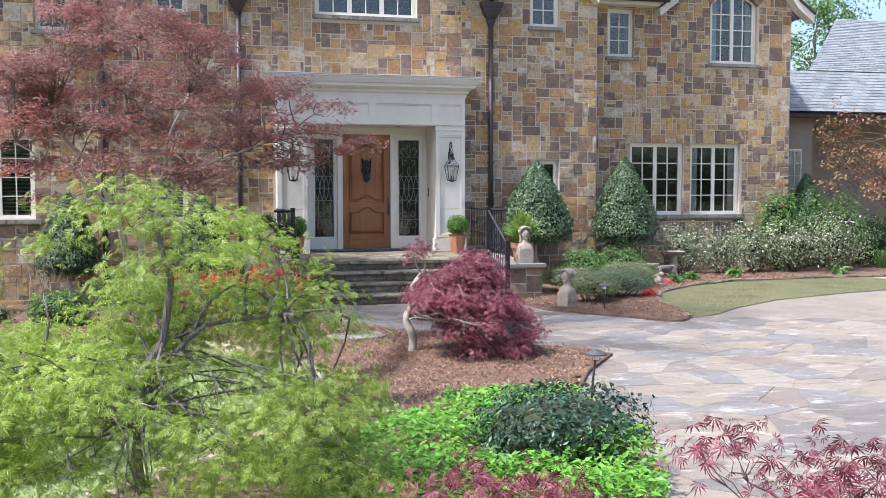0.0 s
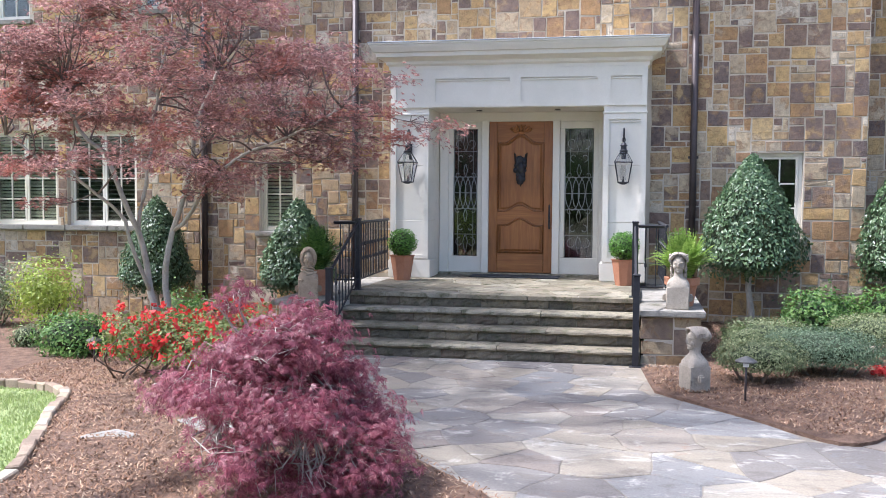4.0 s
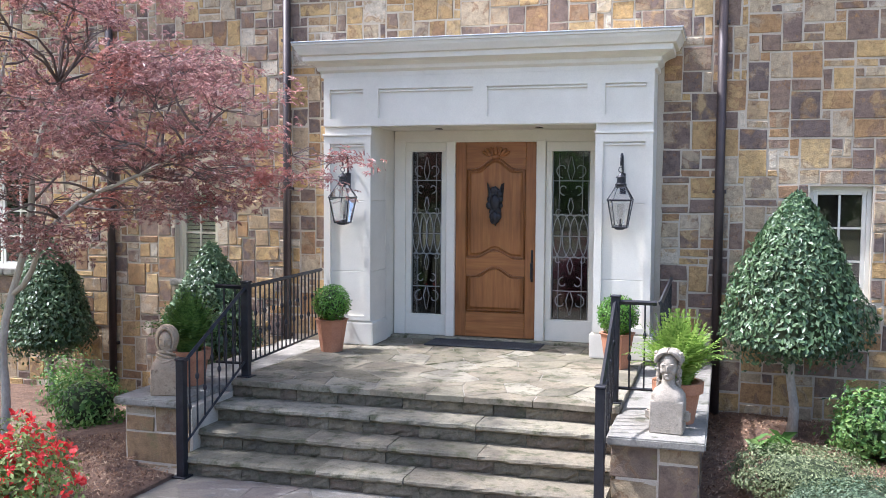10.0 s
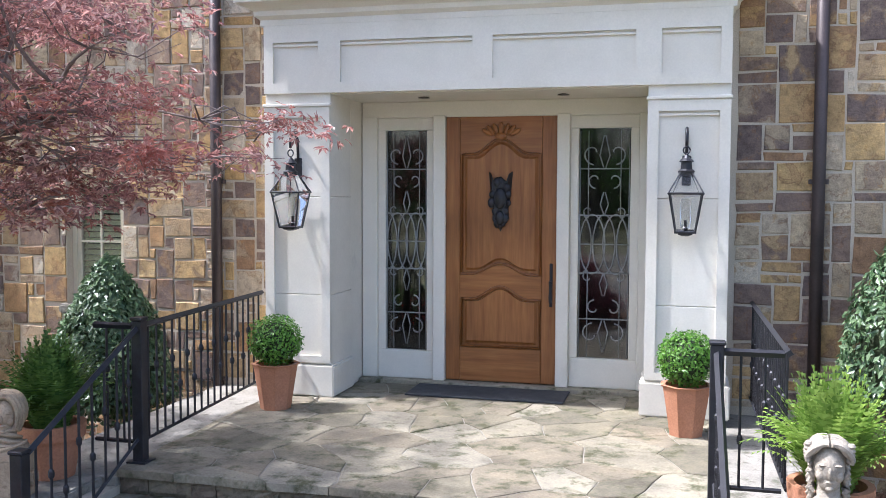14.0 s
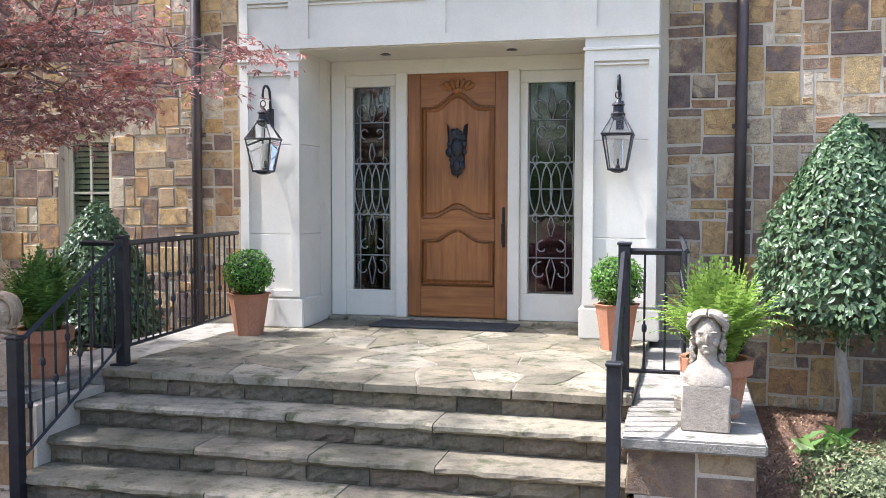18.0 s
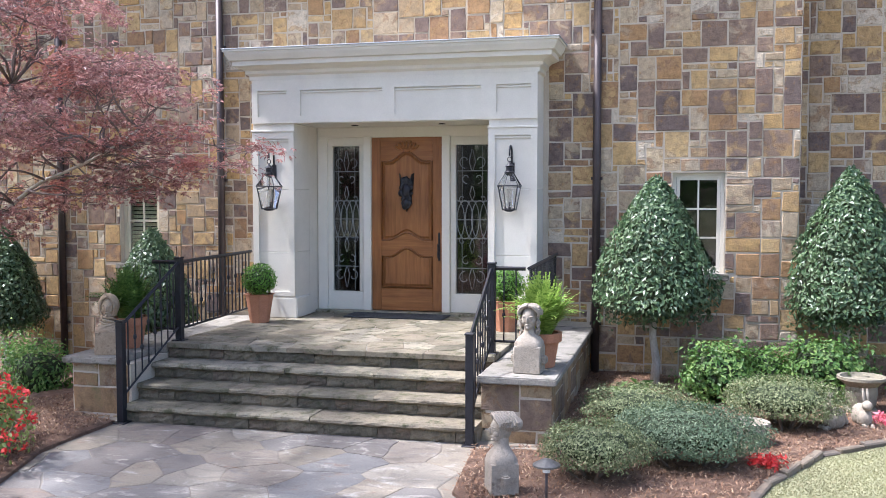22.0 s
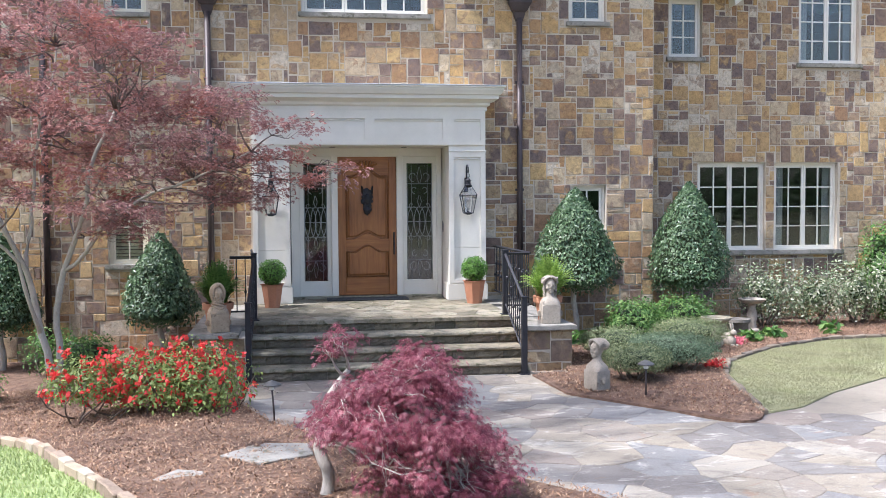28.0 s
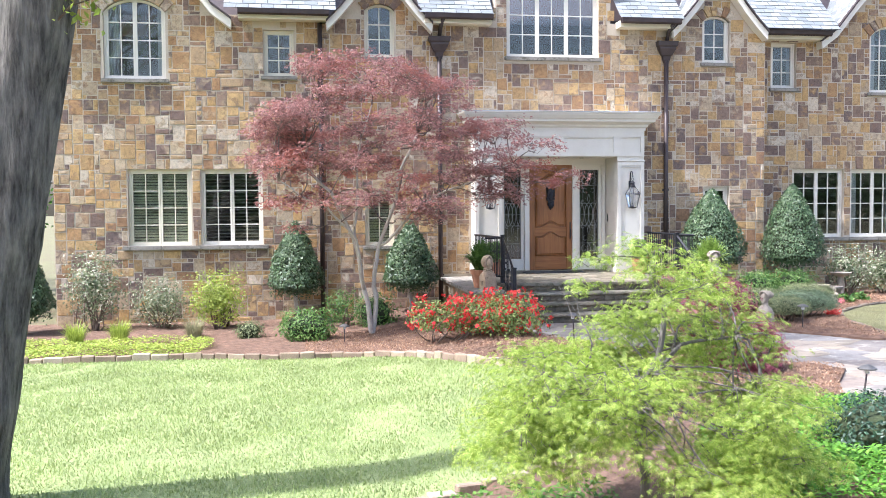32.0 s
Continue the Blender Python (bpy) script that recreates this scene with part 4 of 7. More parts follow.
def jitter_grid(x0, x1, y0, y1, size, rng, amount=0.42):
    pts = []
    j = 0
    y = y0 + size / 2
    while y < y1:
        x = x0 + size / 2 + (size / 2 if j % 2 else 0)
        while x < x1:
            pts.append((x + rng.uniform(-amount, amount) * size, y + rng.uniform(-amount, amount) * size))
            x += size
        y += size * 0.85
        j += 1
    return pts


# porch flags
rng_f = np.random.default_rng(21)
pts = [p for p in jitter_grid(SX0, SX1, FRONTS[3] - 0.03, 22.05, 0.40, rng_f, 0.5) if rng_f.random() < 0.72]
for poly in voronoi(pts, (SX0, SX1, FRONTS[3] - 0.025, 22.05), range(len(pts))):
    if len(poly) > 2:
        part("flag", meshed("flag", *slab_data(wander(poly, 0.03), PORCH + rng_f.uniform(-.002, .003), 0.055, 0.005, rng_f, 0.004), M_STEP), None, porch)
# cheek walls, piers and copings on both sides
for s in (-1, 1):
    xa, xb = (1.12, 1.88) if s < 0 else (5.70, 6.44)
    part("cheek_wall", box(xa + 0.05, xb - (0.0 if s < 0 else 0.05), 18.02, 21.66, -0.5, 0.577), M_MORTAR, porch)
    part("coping", box(xa - (0.02 if s < 0 else 0), xb + (0.01 if s > 0 else 0), 18.742, 21.64, 0.575, 0.645, 0.01), M_COPING, porch, "pale worn coping slab")
    part("pier_cap", box(xa - 0.02, xb - (0.1 if s < 0 else -0.01), 17.92, 18.74, 0.575, 0.645, 0.012), M_COPING, porch, "pale worn pier cap")
part("threshold", box(2.45, 5.11, 21.85, 22.1, 0.69, 0.735, 0.006), M_STEP, porch)

# ---- entrance door and sidelights ----
DY = 22.0
surround = thing("entrance_frame", "white painted timber frame with wrought-iron sidelights", "door frame")
for x0, x1 in ((2.45, 2.60), (3.155, 3.27), (4.31, 4.425), (5.035, 5.125)):
    part("mullion", box(x0, x1, DY - 0.05 - (0.03 if 3 < x0 < 4.4 else 0), DY + 0.08, 0.735, 3.215, 0.006), M_WHITE, surround)
part("head", box(2.45, 5.125, DY - 0.045, DY + 0.08, 3.2, OTOP - 0.012, 0.006), M_WHITE, surround)
for x0, x1 in ((2.60, 3.155), (4.425, 5.035)):
    part("bottom_panel", box(x0, x1, DY - 0.02, DY + 0.06, 0.735, 1.0, 0.005), M_WHITE, surround)
    part("top_rail", box(x0, x1, DY - 0.02, DY + 0.06, 3.085, 3.2, 0.005), M_WHITE, surround)
    for u0, u1 in ((x0, x0 + 0.075), (x1 - 0.075, x1)):
        part("stile", box(u0, u1, DY - 0.02, DY + 0.06, 1.0, 3.085, 0.005), M_WHITE, surround)
    part("glass_pane", box(x0 + 0.07, x1 - 0.07, DY + 0.02, DY + 0.032, 0.995, 3.09), M_GLASS, surround).visible_shadow = False
    # iron scrollwork
    g0, g1 = x0 + 0.08, x1 - 0.08
    mid, hw = (g0 + g1) / 2, (g1 - g0) / 2
    lines = []

    def scroll(cx, cz, r, turn, s):
        pts = []
        for k in range(15):
            q = k / 14
            a = turn + s * q * 4.4
            rr = r * (1 - 0.75 * q)
            pts.append((cx + rr * math.cos(a), DY + 0.003, cz + rr * math.sin(a)))
        return pts

    z_mid = 2.04
    for d in (0.0, 0.26, -0.26, 0.68, -0.68):
        lines.append(([(g0, DY, z_mid + d), (g1, DY, z_mid + d)], 0.0065))
    # interlaced tall ovals about the middle bar
    for cx, rx in ((mid - 0.46 * hw, 0.5 * hw), (mid + 0.46 * hw, 0.5 * hw), (mid, 0.44 * hw), (mid - 0.92 * hw, 0.42 * hw), (mid + 0.92 * hw, 0.42 * hw)):
        oval = [(min(max(cx + rx * math.cos(q * math.pi / 12), g0), g1), DY + 0.002, z_mid + 0.27 * math.sin(q * math.pi / 12)) for q in range(25)]
        lines.append((oval, 0.007))
    for up in (-1, 1):
        for sx in (-1, 1):
            # scrolls that close the ovals, a stem with a double curl, a palmette at the end
            lines.append((scroll(mid + sx * hw * 0.62, z_mid + up * 0.30, hw * 0.26, -up * math.pi / 2, up * sx), 0.006))
            lines.append(([(mid, DY, z_mid + up * 0.26), (mid + sx * hw * 0.16, DY, z_mid + up * 0.36), (mid + sx * 0.03 * hw, DY, z_mid + up * 0.47)], 0.006))
            lines.append((scroll(mid + sx * hw * 0.36, z_mid + up * 0.58, hw * 0.34, -up * math.pi / 2, up * sx), 0.007))
            lines.append((scroll(mid + sx * hw * 0.45, z_mid + up * 0.82, hw * 0.46, -up * math.pi / 2, up * sx), 0.007))
            lines.append(([(mid + sx * hw * 0.04, DY, z_mid + up * 0.69), (mid + sx * hw * 0.20, DY, z_mid + up * 0.80), (mid + sx * hw * 0.03, DY, z_mid + up * 0.98)], 0.006))
            lines.append(([(mid + sx * hw * 0.64, DY, z_mid + up * 0.26), (mid + sx * hw * 0.64, DY, z_mid + up * 1.02)], 0.0045))
    for sx in (-0.97, 0.97):
        lines.append(([(mid + sx * hw, DY, 1.02), (mid + sx * hw, DY, 3.06)], 0.005))
    tubes("iron_scrollwork", lines, M_LEADED, surround, 5)

# door oak darkened to stand for shade in the panel grooves
M_WOODDARK = wood_material("door_oak_groove_shade", (0.15, 0.05, 0.012), (0.27, 0.11, 0.03), "z")
door = thing("front_door", "carved oak front door, closed, with dark mask knocker", "door", kind="structure")
door.name = "door_1"
DX0, DX1, DZ0, DZ1 = 3.27, 4.31, 0.745, 3.20
DC = (DX0 + DX1) / 2
part("slab", box(DX0, DX1, DY - 0.015, DY + 0.04, DZ0, DZ1), M_WOOD, door)
for x0, x1 in ((DX0, DX0 + 0.14), (DX1 - 0.14, DX1)):
    part("stile", box(x0 + 0.001, x1 - 0.001, DY - 0.035, DY - 0.01, DZ0, DZ1, 0.006), M_WOOD, door)


def eyebrow(x0, x1, z, amp, n=20, sign=1):
    """A centre-raised shaped line from x0 to x1."""
    out = []
    for k in range(n + 1):
        u = k / n
        q = abs(u - 0.5) * 2
        lift = amp * (0.5 + 0.5 * math.cos(math.pi * min(q / 0.72, 1.0)))
        out.append((x0 + (x1 - x0) * u, z + sign * lift))
    return out


P0, P1 = DX0 + 0.14, DX1 - 0.14
top_line = eyebrow(P0, P1, 2.87, 0.14)
part("top_rail", prism([(P0, DZ1 - 0.002), (P1, DZ1 - 0.002)] + top_line[::-1], DY - 0.01, DY - 0.035), M_WOODH, door)
mid_up = eyebrow(P0, P1, 1.735, 0.10)
mid_dn = eyebrow(P0, P1, 1.53, 0.12)
part("middle_rail", prism(mid_up[::-1] + mid_dn, DY - 0.01, DY - 0.035), M_WOODH, door)
part("bottom_rail", box(P0, P1, DY - 0.035, DY - 0.01, DZ0, 1.06, 0.005), M_WOODH, door)
g = 0.035
part("upper_panel", prism([(P0 + g, 1.735 + g + 0.02)] + [(x, z + g) for x, z in eyebrow(P0 + g, P1 - g, 1.735 + 0.01, 0.10)] + [(x, z - g) for x, z in eyebrow(P0 + g, P1 - g, 2.87, 0.14)][::-1], DY - 0.012, DY - 0.034, inset=0.03), M_WOOD, door)
part("lower_panel", prism([(P0 + g, 1.06 + g), (P1 - g, 1.06 + g)] + [(x, z - g) for x, z in eyebrow(P0 + g, P1 - g, 1.53, 0.12)][::-1], DY - 0.012, DY - 0.034, inset=0.03), M_WOOD, door)
b = bmesh.new()
for k in range(7):
    a = radians(-60 + 20 * k)
    bmesh.ops.create_uvsphere(b, u_segments=8, v_segments=5, radius=1, matrix=Matrix.Translation((DC + 0.15 * math.sin(a), DY - 0.038, 3.02 + 0.07 * math.cos(a))) @ Matrix.Rotation(a, 4, "Y") @ Matrix.Diagonal((0.026, 0.030, 0.062, 1)))
bmesh.ops.create_uvsphere(b, u_segments=10, v_segments=6, radius=1, matrix=Matrix.Translation((DC, DY - 0.038, 3.02)) @ Matrix.Diagonal((0.06, 0.03, 0.034, 1)))
# moulded beads round the panels, in darker oak that paints the groove shade
for name, loop in (("upper_moulding", [(P0 + 0.012, 1.76)] + [(x, z + 0.014) for x, z in eyebrow(P0 + 0.012, P1 - 0.012, 1.735, 0.10)] + [(x, z - 0.014) for x, z in eyebrow(P0 + 0.012, P1 - 0.012, 2.87, 0.14)][::-1] + [(P0 + 0.012, 1.76)]),
                   ("lower_moulding", [(P0 + 0.012, 1.075), (P1 - 0.012, 1.075)] + [(x, z - 0.014) for x, z in eyebrow(P0 + 0.012, P1 - 0.012, 1.53, 0.12)][::-1] + [(P0 + 0.012, 1.075)])):
    tubes(name, [([(x, DY - 0.034, z) for x, z in loop], 0.013)], M_WOODDARK, door, 6)
part("carved_shell", b, M_WOOD, door, smooth=True)
b = prism([(DC + x, z) for x, z in ((-0.05, 2.61), (-0.085, 2.63), (-0.115, 2.70), (-0.10, 2.52), (-0.075, 2.36), (-0.08, 2.26), (-0.03, 2.20), (0, 2.14), (0.03, 2.20), (0.08, 2.26), (0.075, 2.36), (0.10, 2.52), (0.115, 2.70), (0.085, 2.63), (0.05, 2.61), (0, 2.655))], DY - 0.03, DY - 0.075, inset=0.035)
bmesh.ops.create_uvsphere(b, u_segments=10, v_segments=6, radius=1, matrix=Matrix.Translation((DC, DY - 0.075, 2.45)) @ Matrix.Diagonal((0.06, 0.035, 0.10, 1)))
bmesh.ops.create_uvsphere(b, u_segments=10, v_segments=6, radius=1, matrix=Matrix.Translation((DC, DY - 0.075, 2.27)) @ Matrix.Diagonal((0.045, 0.03, 0.07, 1)))
for k in range(16):
    a = 2 * math.pi * k / 16
    bmesh.ops.create_uvsphere(b, u_segments=7, v_segments=5, radius=0.024 + 0.008 * (k % 3), matrix=Matrix.Translation((DC + 0.078 * math.cos(a) * (1 if math.sin(a) > -0.3 else 0.75), DY - 0.062, 2.41 + 0.20 * math.sin(a))) @ Matrix.Diagonal((1, 0.7, 1.25, 1)))
part("knocker", b, M_IRON, door, "dark cast-iron door knocker", True)
b = box(DX1 - 0.062, DX1 - 0.034, DY - 0.045, DY - 0.03, 1.46, 1.86, 0.006)
join(b, lathe([(0.012, 0), (0.016, 0.05), (0.012, 0.12), (0.016, 0.2)], 8, centre=(DX1 - 0.048, DY - 0.085, 1.5)))
box(DX1 - 0.057, DX1 - 0.039, DY - 0.09, DY - 0.04, 1.5, 1.515, bm=b)
box(DX1 - 0.057, DX1 - 0.039, DY - 0.09, DY - 0.04, 1.685, 1.70, bm=b)
part("door_handle", b, M_IRON, door, "dark iron pull handle")
doormat = thing("doormat", "dark rubber doormat in front of the door", "doormat")
part("mat", box(3.05, 4.46, 21.36, 21.84, PORCH + 0.003, PORCH + 0.02, 0.005), M_MAT, doormat)
bell = thing("doorbell", "small dark bell plate on the jamb", "doorbell")
part("plate", prism([(0, 0.1), (0.018, 0.05), (0.018, -0.05), (0, -0.1), (-0.018, -0.05), (-0.018, 0.05)], 0, -0.012), M_IRON, bell)
bell.matrix_world = pose(OX1 - 0.003, 21.82, 1.95, 0, 0, -90)


# ---- windows ----
M_DARKBLIND = mottled("dark_blind_slat", (0.20, 0.19, 0.16), (0.28, 0.26, 0.22), 3, 40, 0.5)


def window(name, o, y, cols, rows, leaves, label, inside_kind="", sill_on=True, frame_mat=None):
    """A casement window in its opening: frame, leaves with muntins, panes, sill and what hangs behind."""
    x0, x1, z0, z1, arch = o
    fm = frame_mat or M_WHITE
    w = thing(name, label, "window", kind="structure")
    yf = y + 0.09
    t = 0.05

    def head(x):
        u = (x - x0) / (x1 - x0) * 2 - 1
        return z1 - arch * (1 - math.sqrt(max(1 - 0.75 * u * u, 0))) / 0.5 if arch else z1

    n = 12 if arch else 1
    xs = [x0 + (x1 - x0) * k / n for k in range(n + 1)]
    b = box(x0, x0 + t, yf + 0.003, yf + 0.07, z0, head(x0) - 0.002, 0.004)
    box(x1 - t, x1, yf + 0.003, yf + 0.07, z0, head(x1) - 0.002, 0.004, bm=b)
    box(x0 + t, x1 - t, yf, yf + 0.07, z0, z0 + t, 0.004, bm=b)
    for a, c in zip(xs, xs[1:]):
        v = [b.verts.new(p) for p in ((a, yf, head(a) - t), (c, yf, head(c) - t), (c, yf, head(c)), (a, yf, head(a)), (a, yf + 0.07, head(a) - t), (c, yf + 0.07, head(c) - t))]
        b.faces.new(v[:4])
        b.faces.new((v[0], v[4], v[5], v[1]))
    part("window_frame", b, fm, w)
    if arch:
        b = bmesh.new()
        v0 = [b.verts.new((x, y + 0.005, head(x))) for x in xs]
        v1 = [b.verts.new((x, y + 0.005, z1 + 0.02)) for x in xs]
        v2 = [b.verts.new((x, yf + 0.07, head(x))) for x in xs]
        for k in range(n):
            b.faces.new((v0[k], v0[k + 1], v1[k + 1], v1[k]))
            b.faces.new((v0[k], v2[k], v2[k + 1], v0[k + 1]))
        part("arch_infill", b, M_COPING, w)
    lw = (x1 - x0 - 2 * t) / leaves
    for L in range(leaves):
        a0, a1 = x0 + t + L * lw, x0 + t + (L + 1) * lw
        s = 0.045 if leaves > 1 or lw < 0.7 else 0.05
        ztop = min(head(a0), head(a1)) - t if arch else z1 - t
        b = box(a0 + 0.002, a0 + s, yf + 0.012, yf + 0.06, z0 + t, head(a0 + s / 2) - t, 0.003)
        box(a1 - s, a1 - 0.002, yf + 0.012, yf + 0.06, z0 + t, head(a1 - s / 2) - t, 0.003, bm=b)
        box(a0 + s, a1 - s, yf + 0.012, yf + 0.06, z0 + t, z0 + t + s, 0.003, bm=b)
        if not arch:
            box(a0 + s, a1 - s, yf + 0.012, yf + 0.06, z1 - t - s, z1 - t, 0.003, bm=b)
        part("sash", b, fm, w)
        zt = z1 - t - s if not arch else z1 - t - 0.06
        for k in range(1, cols):
            xm = a0 + s + (a1 - a0 - 2 * s) * k / cols
            part("muntin", box(xm - 0.011, xm + 0.011, yf + 0.018, yf + 0.05, z0 + t + s, (head(xm) - t) if arch else zt), fm, w)
        zlo = z0 + t + s
        for k in range(1, rows):
            zm = zlo + (zt - zlo) * k / rows
            part("muntin", box(a0 + s, a1 - s, yf + 0.019, yf + 0.049, zm - 0.011, zm + 0.011), fm, w)
        for i in range(cols):
            for k in range(rows):
                p0, p1 = a0 + s + (a1 - a0 - 2 * s) * i / cols, a0 + s + (a1 - a0 - 2 * s) * (i + 1) / cols
                q0, q1 = zlo + (zt - zlo) * k / rows, zlo + (zt - zlo) * (k + 1) / rows
                if k == rows - 1 and arch:
                    q1 = z1
                tilt = random.uniform(-0.002, 0.002)
                bb = bmesh.new()
                vv = [bb.verts.new(p) for p in ((p0, yf + 0.034 + tilt, q0), (p1, yf + 0.034 - tilt, q0), (p1, yf + 0.034 - tilt, q1), (p0, yf + 0.034 + tilt, q1), (p0, yf + 0.038 + tilt, q0), (p1, yf + 0.038 - tilt, q0), (p1, yf + 0.038 - tilt, q1), (p0, yf + 0.038 + tilt, q1))]
                for f in ((0, 1, 2, 3), (7, 6, 5, 4), (0, 4, 5, 1), (1, 5, 6, 2), (2, 6, 7, 3), (3, 7, 4, 0)):
                    bb.faces.new([vv[q] for q in f])
                part("pane", bb, M_GLASS, w).visible_shadow = False
    if inside_kind == "blind":
        b = bmesh.new()
        z = z0 + 0.08
        while z < z1 - 0.08:
            v = [b.verts.new(p) for p in ((x0 + 0.06, yf + 0.10, z), (x1 - 0.06, yf + 0.10, z), (x1 - 0.06, yf + 0.14, z + 0.045), (x0 + 0.06, yf + 0.14, z + 0.045))]
            b.faces.new(v)
            z += 0.06
        part("blind", b, M_BLIND, w, "pale slatted blind")
    if inside_kind == "dark_blind":
        b = bmesh.new()
        z = z0 + 0.08
        while z < z1 - 0.08:
            b.faces.new([b.verts.new(p) for p in ((x0 + 0.06, yf + 0.10, z + 0.02), (x1 - 0.06, yf + 0.10, z + 0.02), (x1 - 0.06, yf + 0.15, z + 0.045), (x0 + 0.06, yf + 0.15, z + 0.045))])
            z += 0.075
        part("blind", b, M_DARKBLIND, w, "dark wooden slatted blind")
    if inside_kind == "curtain":
        for c0, c1 in ((x0 + 0.05, x0 + 0.05 + 0.28 * (x1 - x0) / 1.45), (x1 - 0.05 - 0.16 * (x1 - x0) / 1.45, x1 - 0.05)):
            b = bmesh.new()
            m = 14
            lo = [b.verts.new((c0 + (c1 - c0) * k / m, yf + 0.16 + 0.025 * (k % 2), z0)) for k in range(m + 1)]
            hi = [b.verts.new((c0 + (c1 - c0) * k / m, yf + 0.16 + 0.02 * (k % 2), z1)) for k in range(m + 1)]
            for k in range(m):
                b.faces.new((lo[k], lo[k + 1], hi[k + 1], hi[k]))
            part("curtain", b, M_CURTAIN, w, "pale hanging curtain")
    if sill_on:
        sill("window_sill", x0, x1, z0 + 0.01, y, w)
    return w


WINDOWS = [("lw1", WALL_Y, 2, 4, 2, "wide white casement window with green blinds", "blind", M_CREAM), ("lw2", WALL_Y, 2, 4, 2, "wide white casement window with dark slatted blinds", "dark_blind", M_WHITE),
           ("luw", WALL_Y, 2, 4, 2, "arched white casement window with curtains upstairs", "curtain", M_WHITE), ("lu2", WALL_Y, 2, 3, 1, "small white window upstairs", "", M_CREAM),
           ("lsu", WALL_Y, 2, 3, 1, "small arched white window under a gable", "", M_CREAM), ("lsw", WALL_Y, 2, 2, 1, "small white ground-floor window with shutters", "blind", M_CREAM),
           ("cuw", WALL_Y, 2, 4, 3, "tall triple white window over the entrance", "", M_WHITE), ("rsu", WALL_Y, 2, 3, 1, "small arched white window under a gable", "", M_WHITE),
           ("rsw", WALL_Y, 2, 3, 1, "small white ground-floor window behind a topiary", "", M_WHITE), ("u3", WING_Y, 2, 3, 1, "small white window with net curtain upstairs", "curtain", M_WHITE),
           ("ruw", WING_Y, 2, 4, 2, "arched white casement window upstairs", "curtain", M_WHITE), ("rw1", WING_Y, 2, 4, 2, "wide white casement window with dark room behind", "", M_WHITE),
           ("rw2", WING_Y, 2, 4, 2, "wide white casement window with pale curtains", "curtain", M_WHITE)]
for i, (key, y, cols, rows, leaves, label, kind, fm) in enumerate(WINDOWS):
    o = OPEN_MAIN.get(key) or OPEN_WING.get(key)
    window("window_%d" % (i + 1), o, y, cols, rows, leaves, label, kind, key not in ("lw1", "lw2", "rw1", "rw2"), fm)
for x0, x1, z, y in ((-5.70, -2.84, 1.43, WALL_Y), (10.27, 13.21, 1.40, WING_Y)):
    long_sill = thing("window_sill", "long weathered stone sill under paired windows", "sill", kind="structure")
    x = x0 - 0.12
    while x < x1 + 0.1:
        w = min(0.82, x1 + 0.12 - x)
        part("sill_stone", box(x + 0.002, x + w - 0.002, y - 0.085, y + 0.16, z - 0.09, z, 0.012), M_COPING, long_sill)
        x += w
# rooms behind the glass, added with their dimness put into the colour
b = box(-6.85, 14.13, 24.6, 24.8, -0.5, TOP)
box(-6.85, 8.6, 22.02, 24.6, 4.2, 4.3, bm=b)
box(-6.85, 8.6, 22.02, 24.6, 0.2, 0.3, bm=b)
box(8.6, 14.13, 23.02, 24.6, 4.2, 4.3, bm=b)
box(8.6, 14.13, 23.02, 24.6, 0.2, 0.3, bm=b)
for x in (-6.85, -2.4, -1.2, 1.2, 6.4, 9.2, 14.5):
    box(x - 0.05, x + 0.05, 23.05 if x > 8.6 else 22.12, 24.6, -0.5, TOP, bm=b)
tagged(part("wall_inner", b, M_ROOM), "plain rooms behind the windows, painted near-black for dimness", "wall", "", "structure")


# ---- railings ----
def railing(name, label, posts, runs):
    """Black iron railing: square posts with caps, rails and knuckled balusters."""
    r = thing(name, label, "railing", group="porch railings")
    for x, y, z0, z1 in posts:
        p = part("post", box(x - 0.038, x + 0.038, y - 0.038, y + 0.038, z0, z1, 0.004), M_IRON, r)
        part("cap", box(x - 0.046, x + 0.046, y - 0.046, y + 0.046, z1, z1 + 0.022, 0.006), M_IRON, p)
        part("foot_plate", box(x - 0.07, x + 0.07, y - 0.07, y + 0.07, z0, z0 + 0.014, 0.003), M_IRON, p)
    for (xa, ya, la, ha), (xb, yb, lb, hb) in runs:
        A, B = Vector((xa, ya, 0)), Vector((xb, yb, 0))
        n = max(int((B - A).length / 0.115), 1)
        for h0, h1, rad in ((ha, hb, 0.022), (la, lb, 0.014)):
            d = (B - A).normalized() * 0.03
            tubes("rail", [([(xa + d.x, ya + d.y, h0), (xb - d.x, yb - d.y, h1)], rad)], M_IRON, r, 4, False)
        for k in range(1, n):
            q = k / n
            x, y = xa + (xb - xa) * q, ya + (yb - ya) * q
            z0, z1 = la + (lb - la) * q, ha + (hb - ha) * q
            prof = [(0.0075, z0), (0.0075, z1)]
            m = z0 + (z1 - z0) * (0.36 if k % 2 else 0.62)
            prof = [(0.0085, z0), (0.0085, m - 0.03), (0.017, m - 0.018), (0.019, m), (0.017, m + 0.018), (0.0085, m + 0.03), (0.0085, z1)]
            part("baluster", lathe(prof, 6, centre=(x, y, 0)), M_IRON, r)


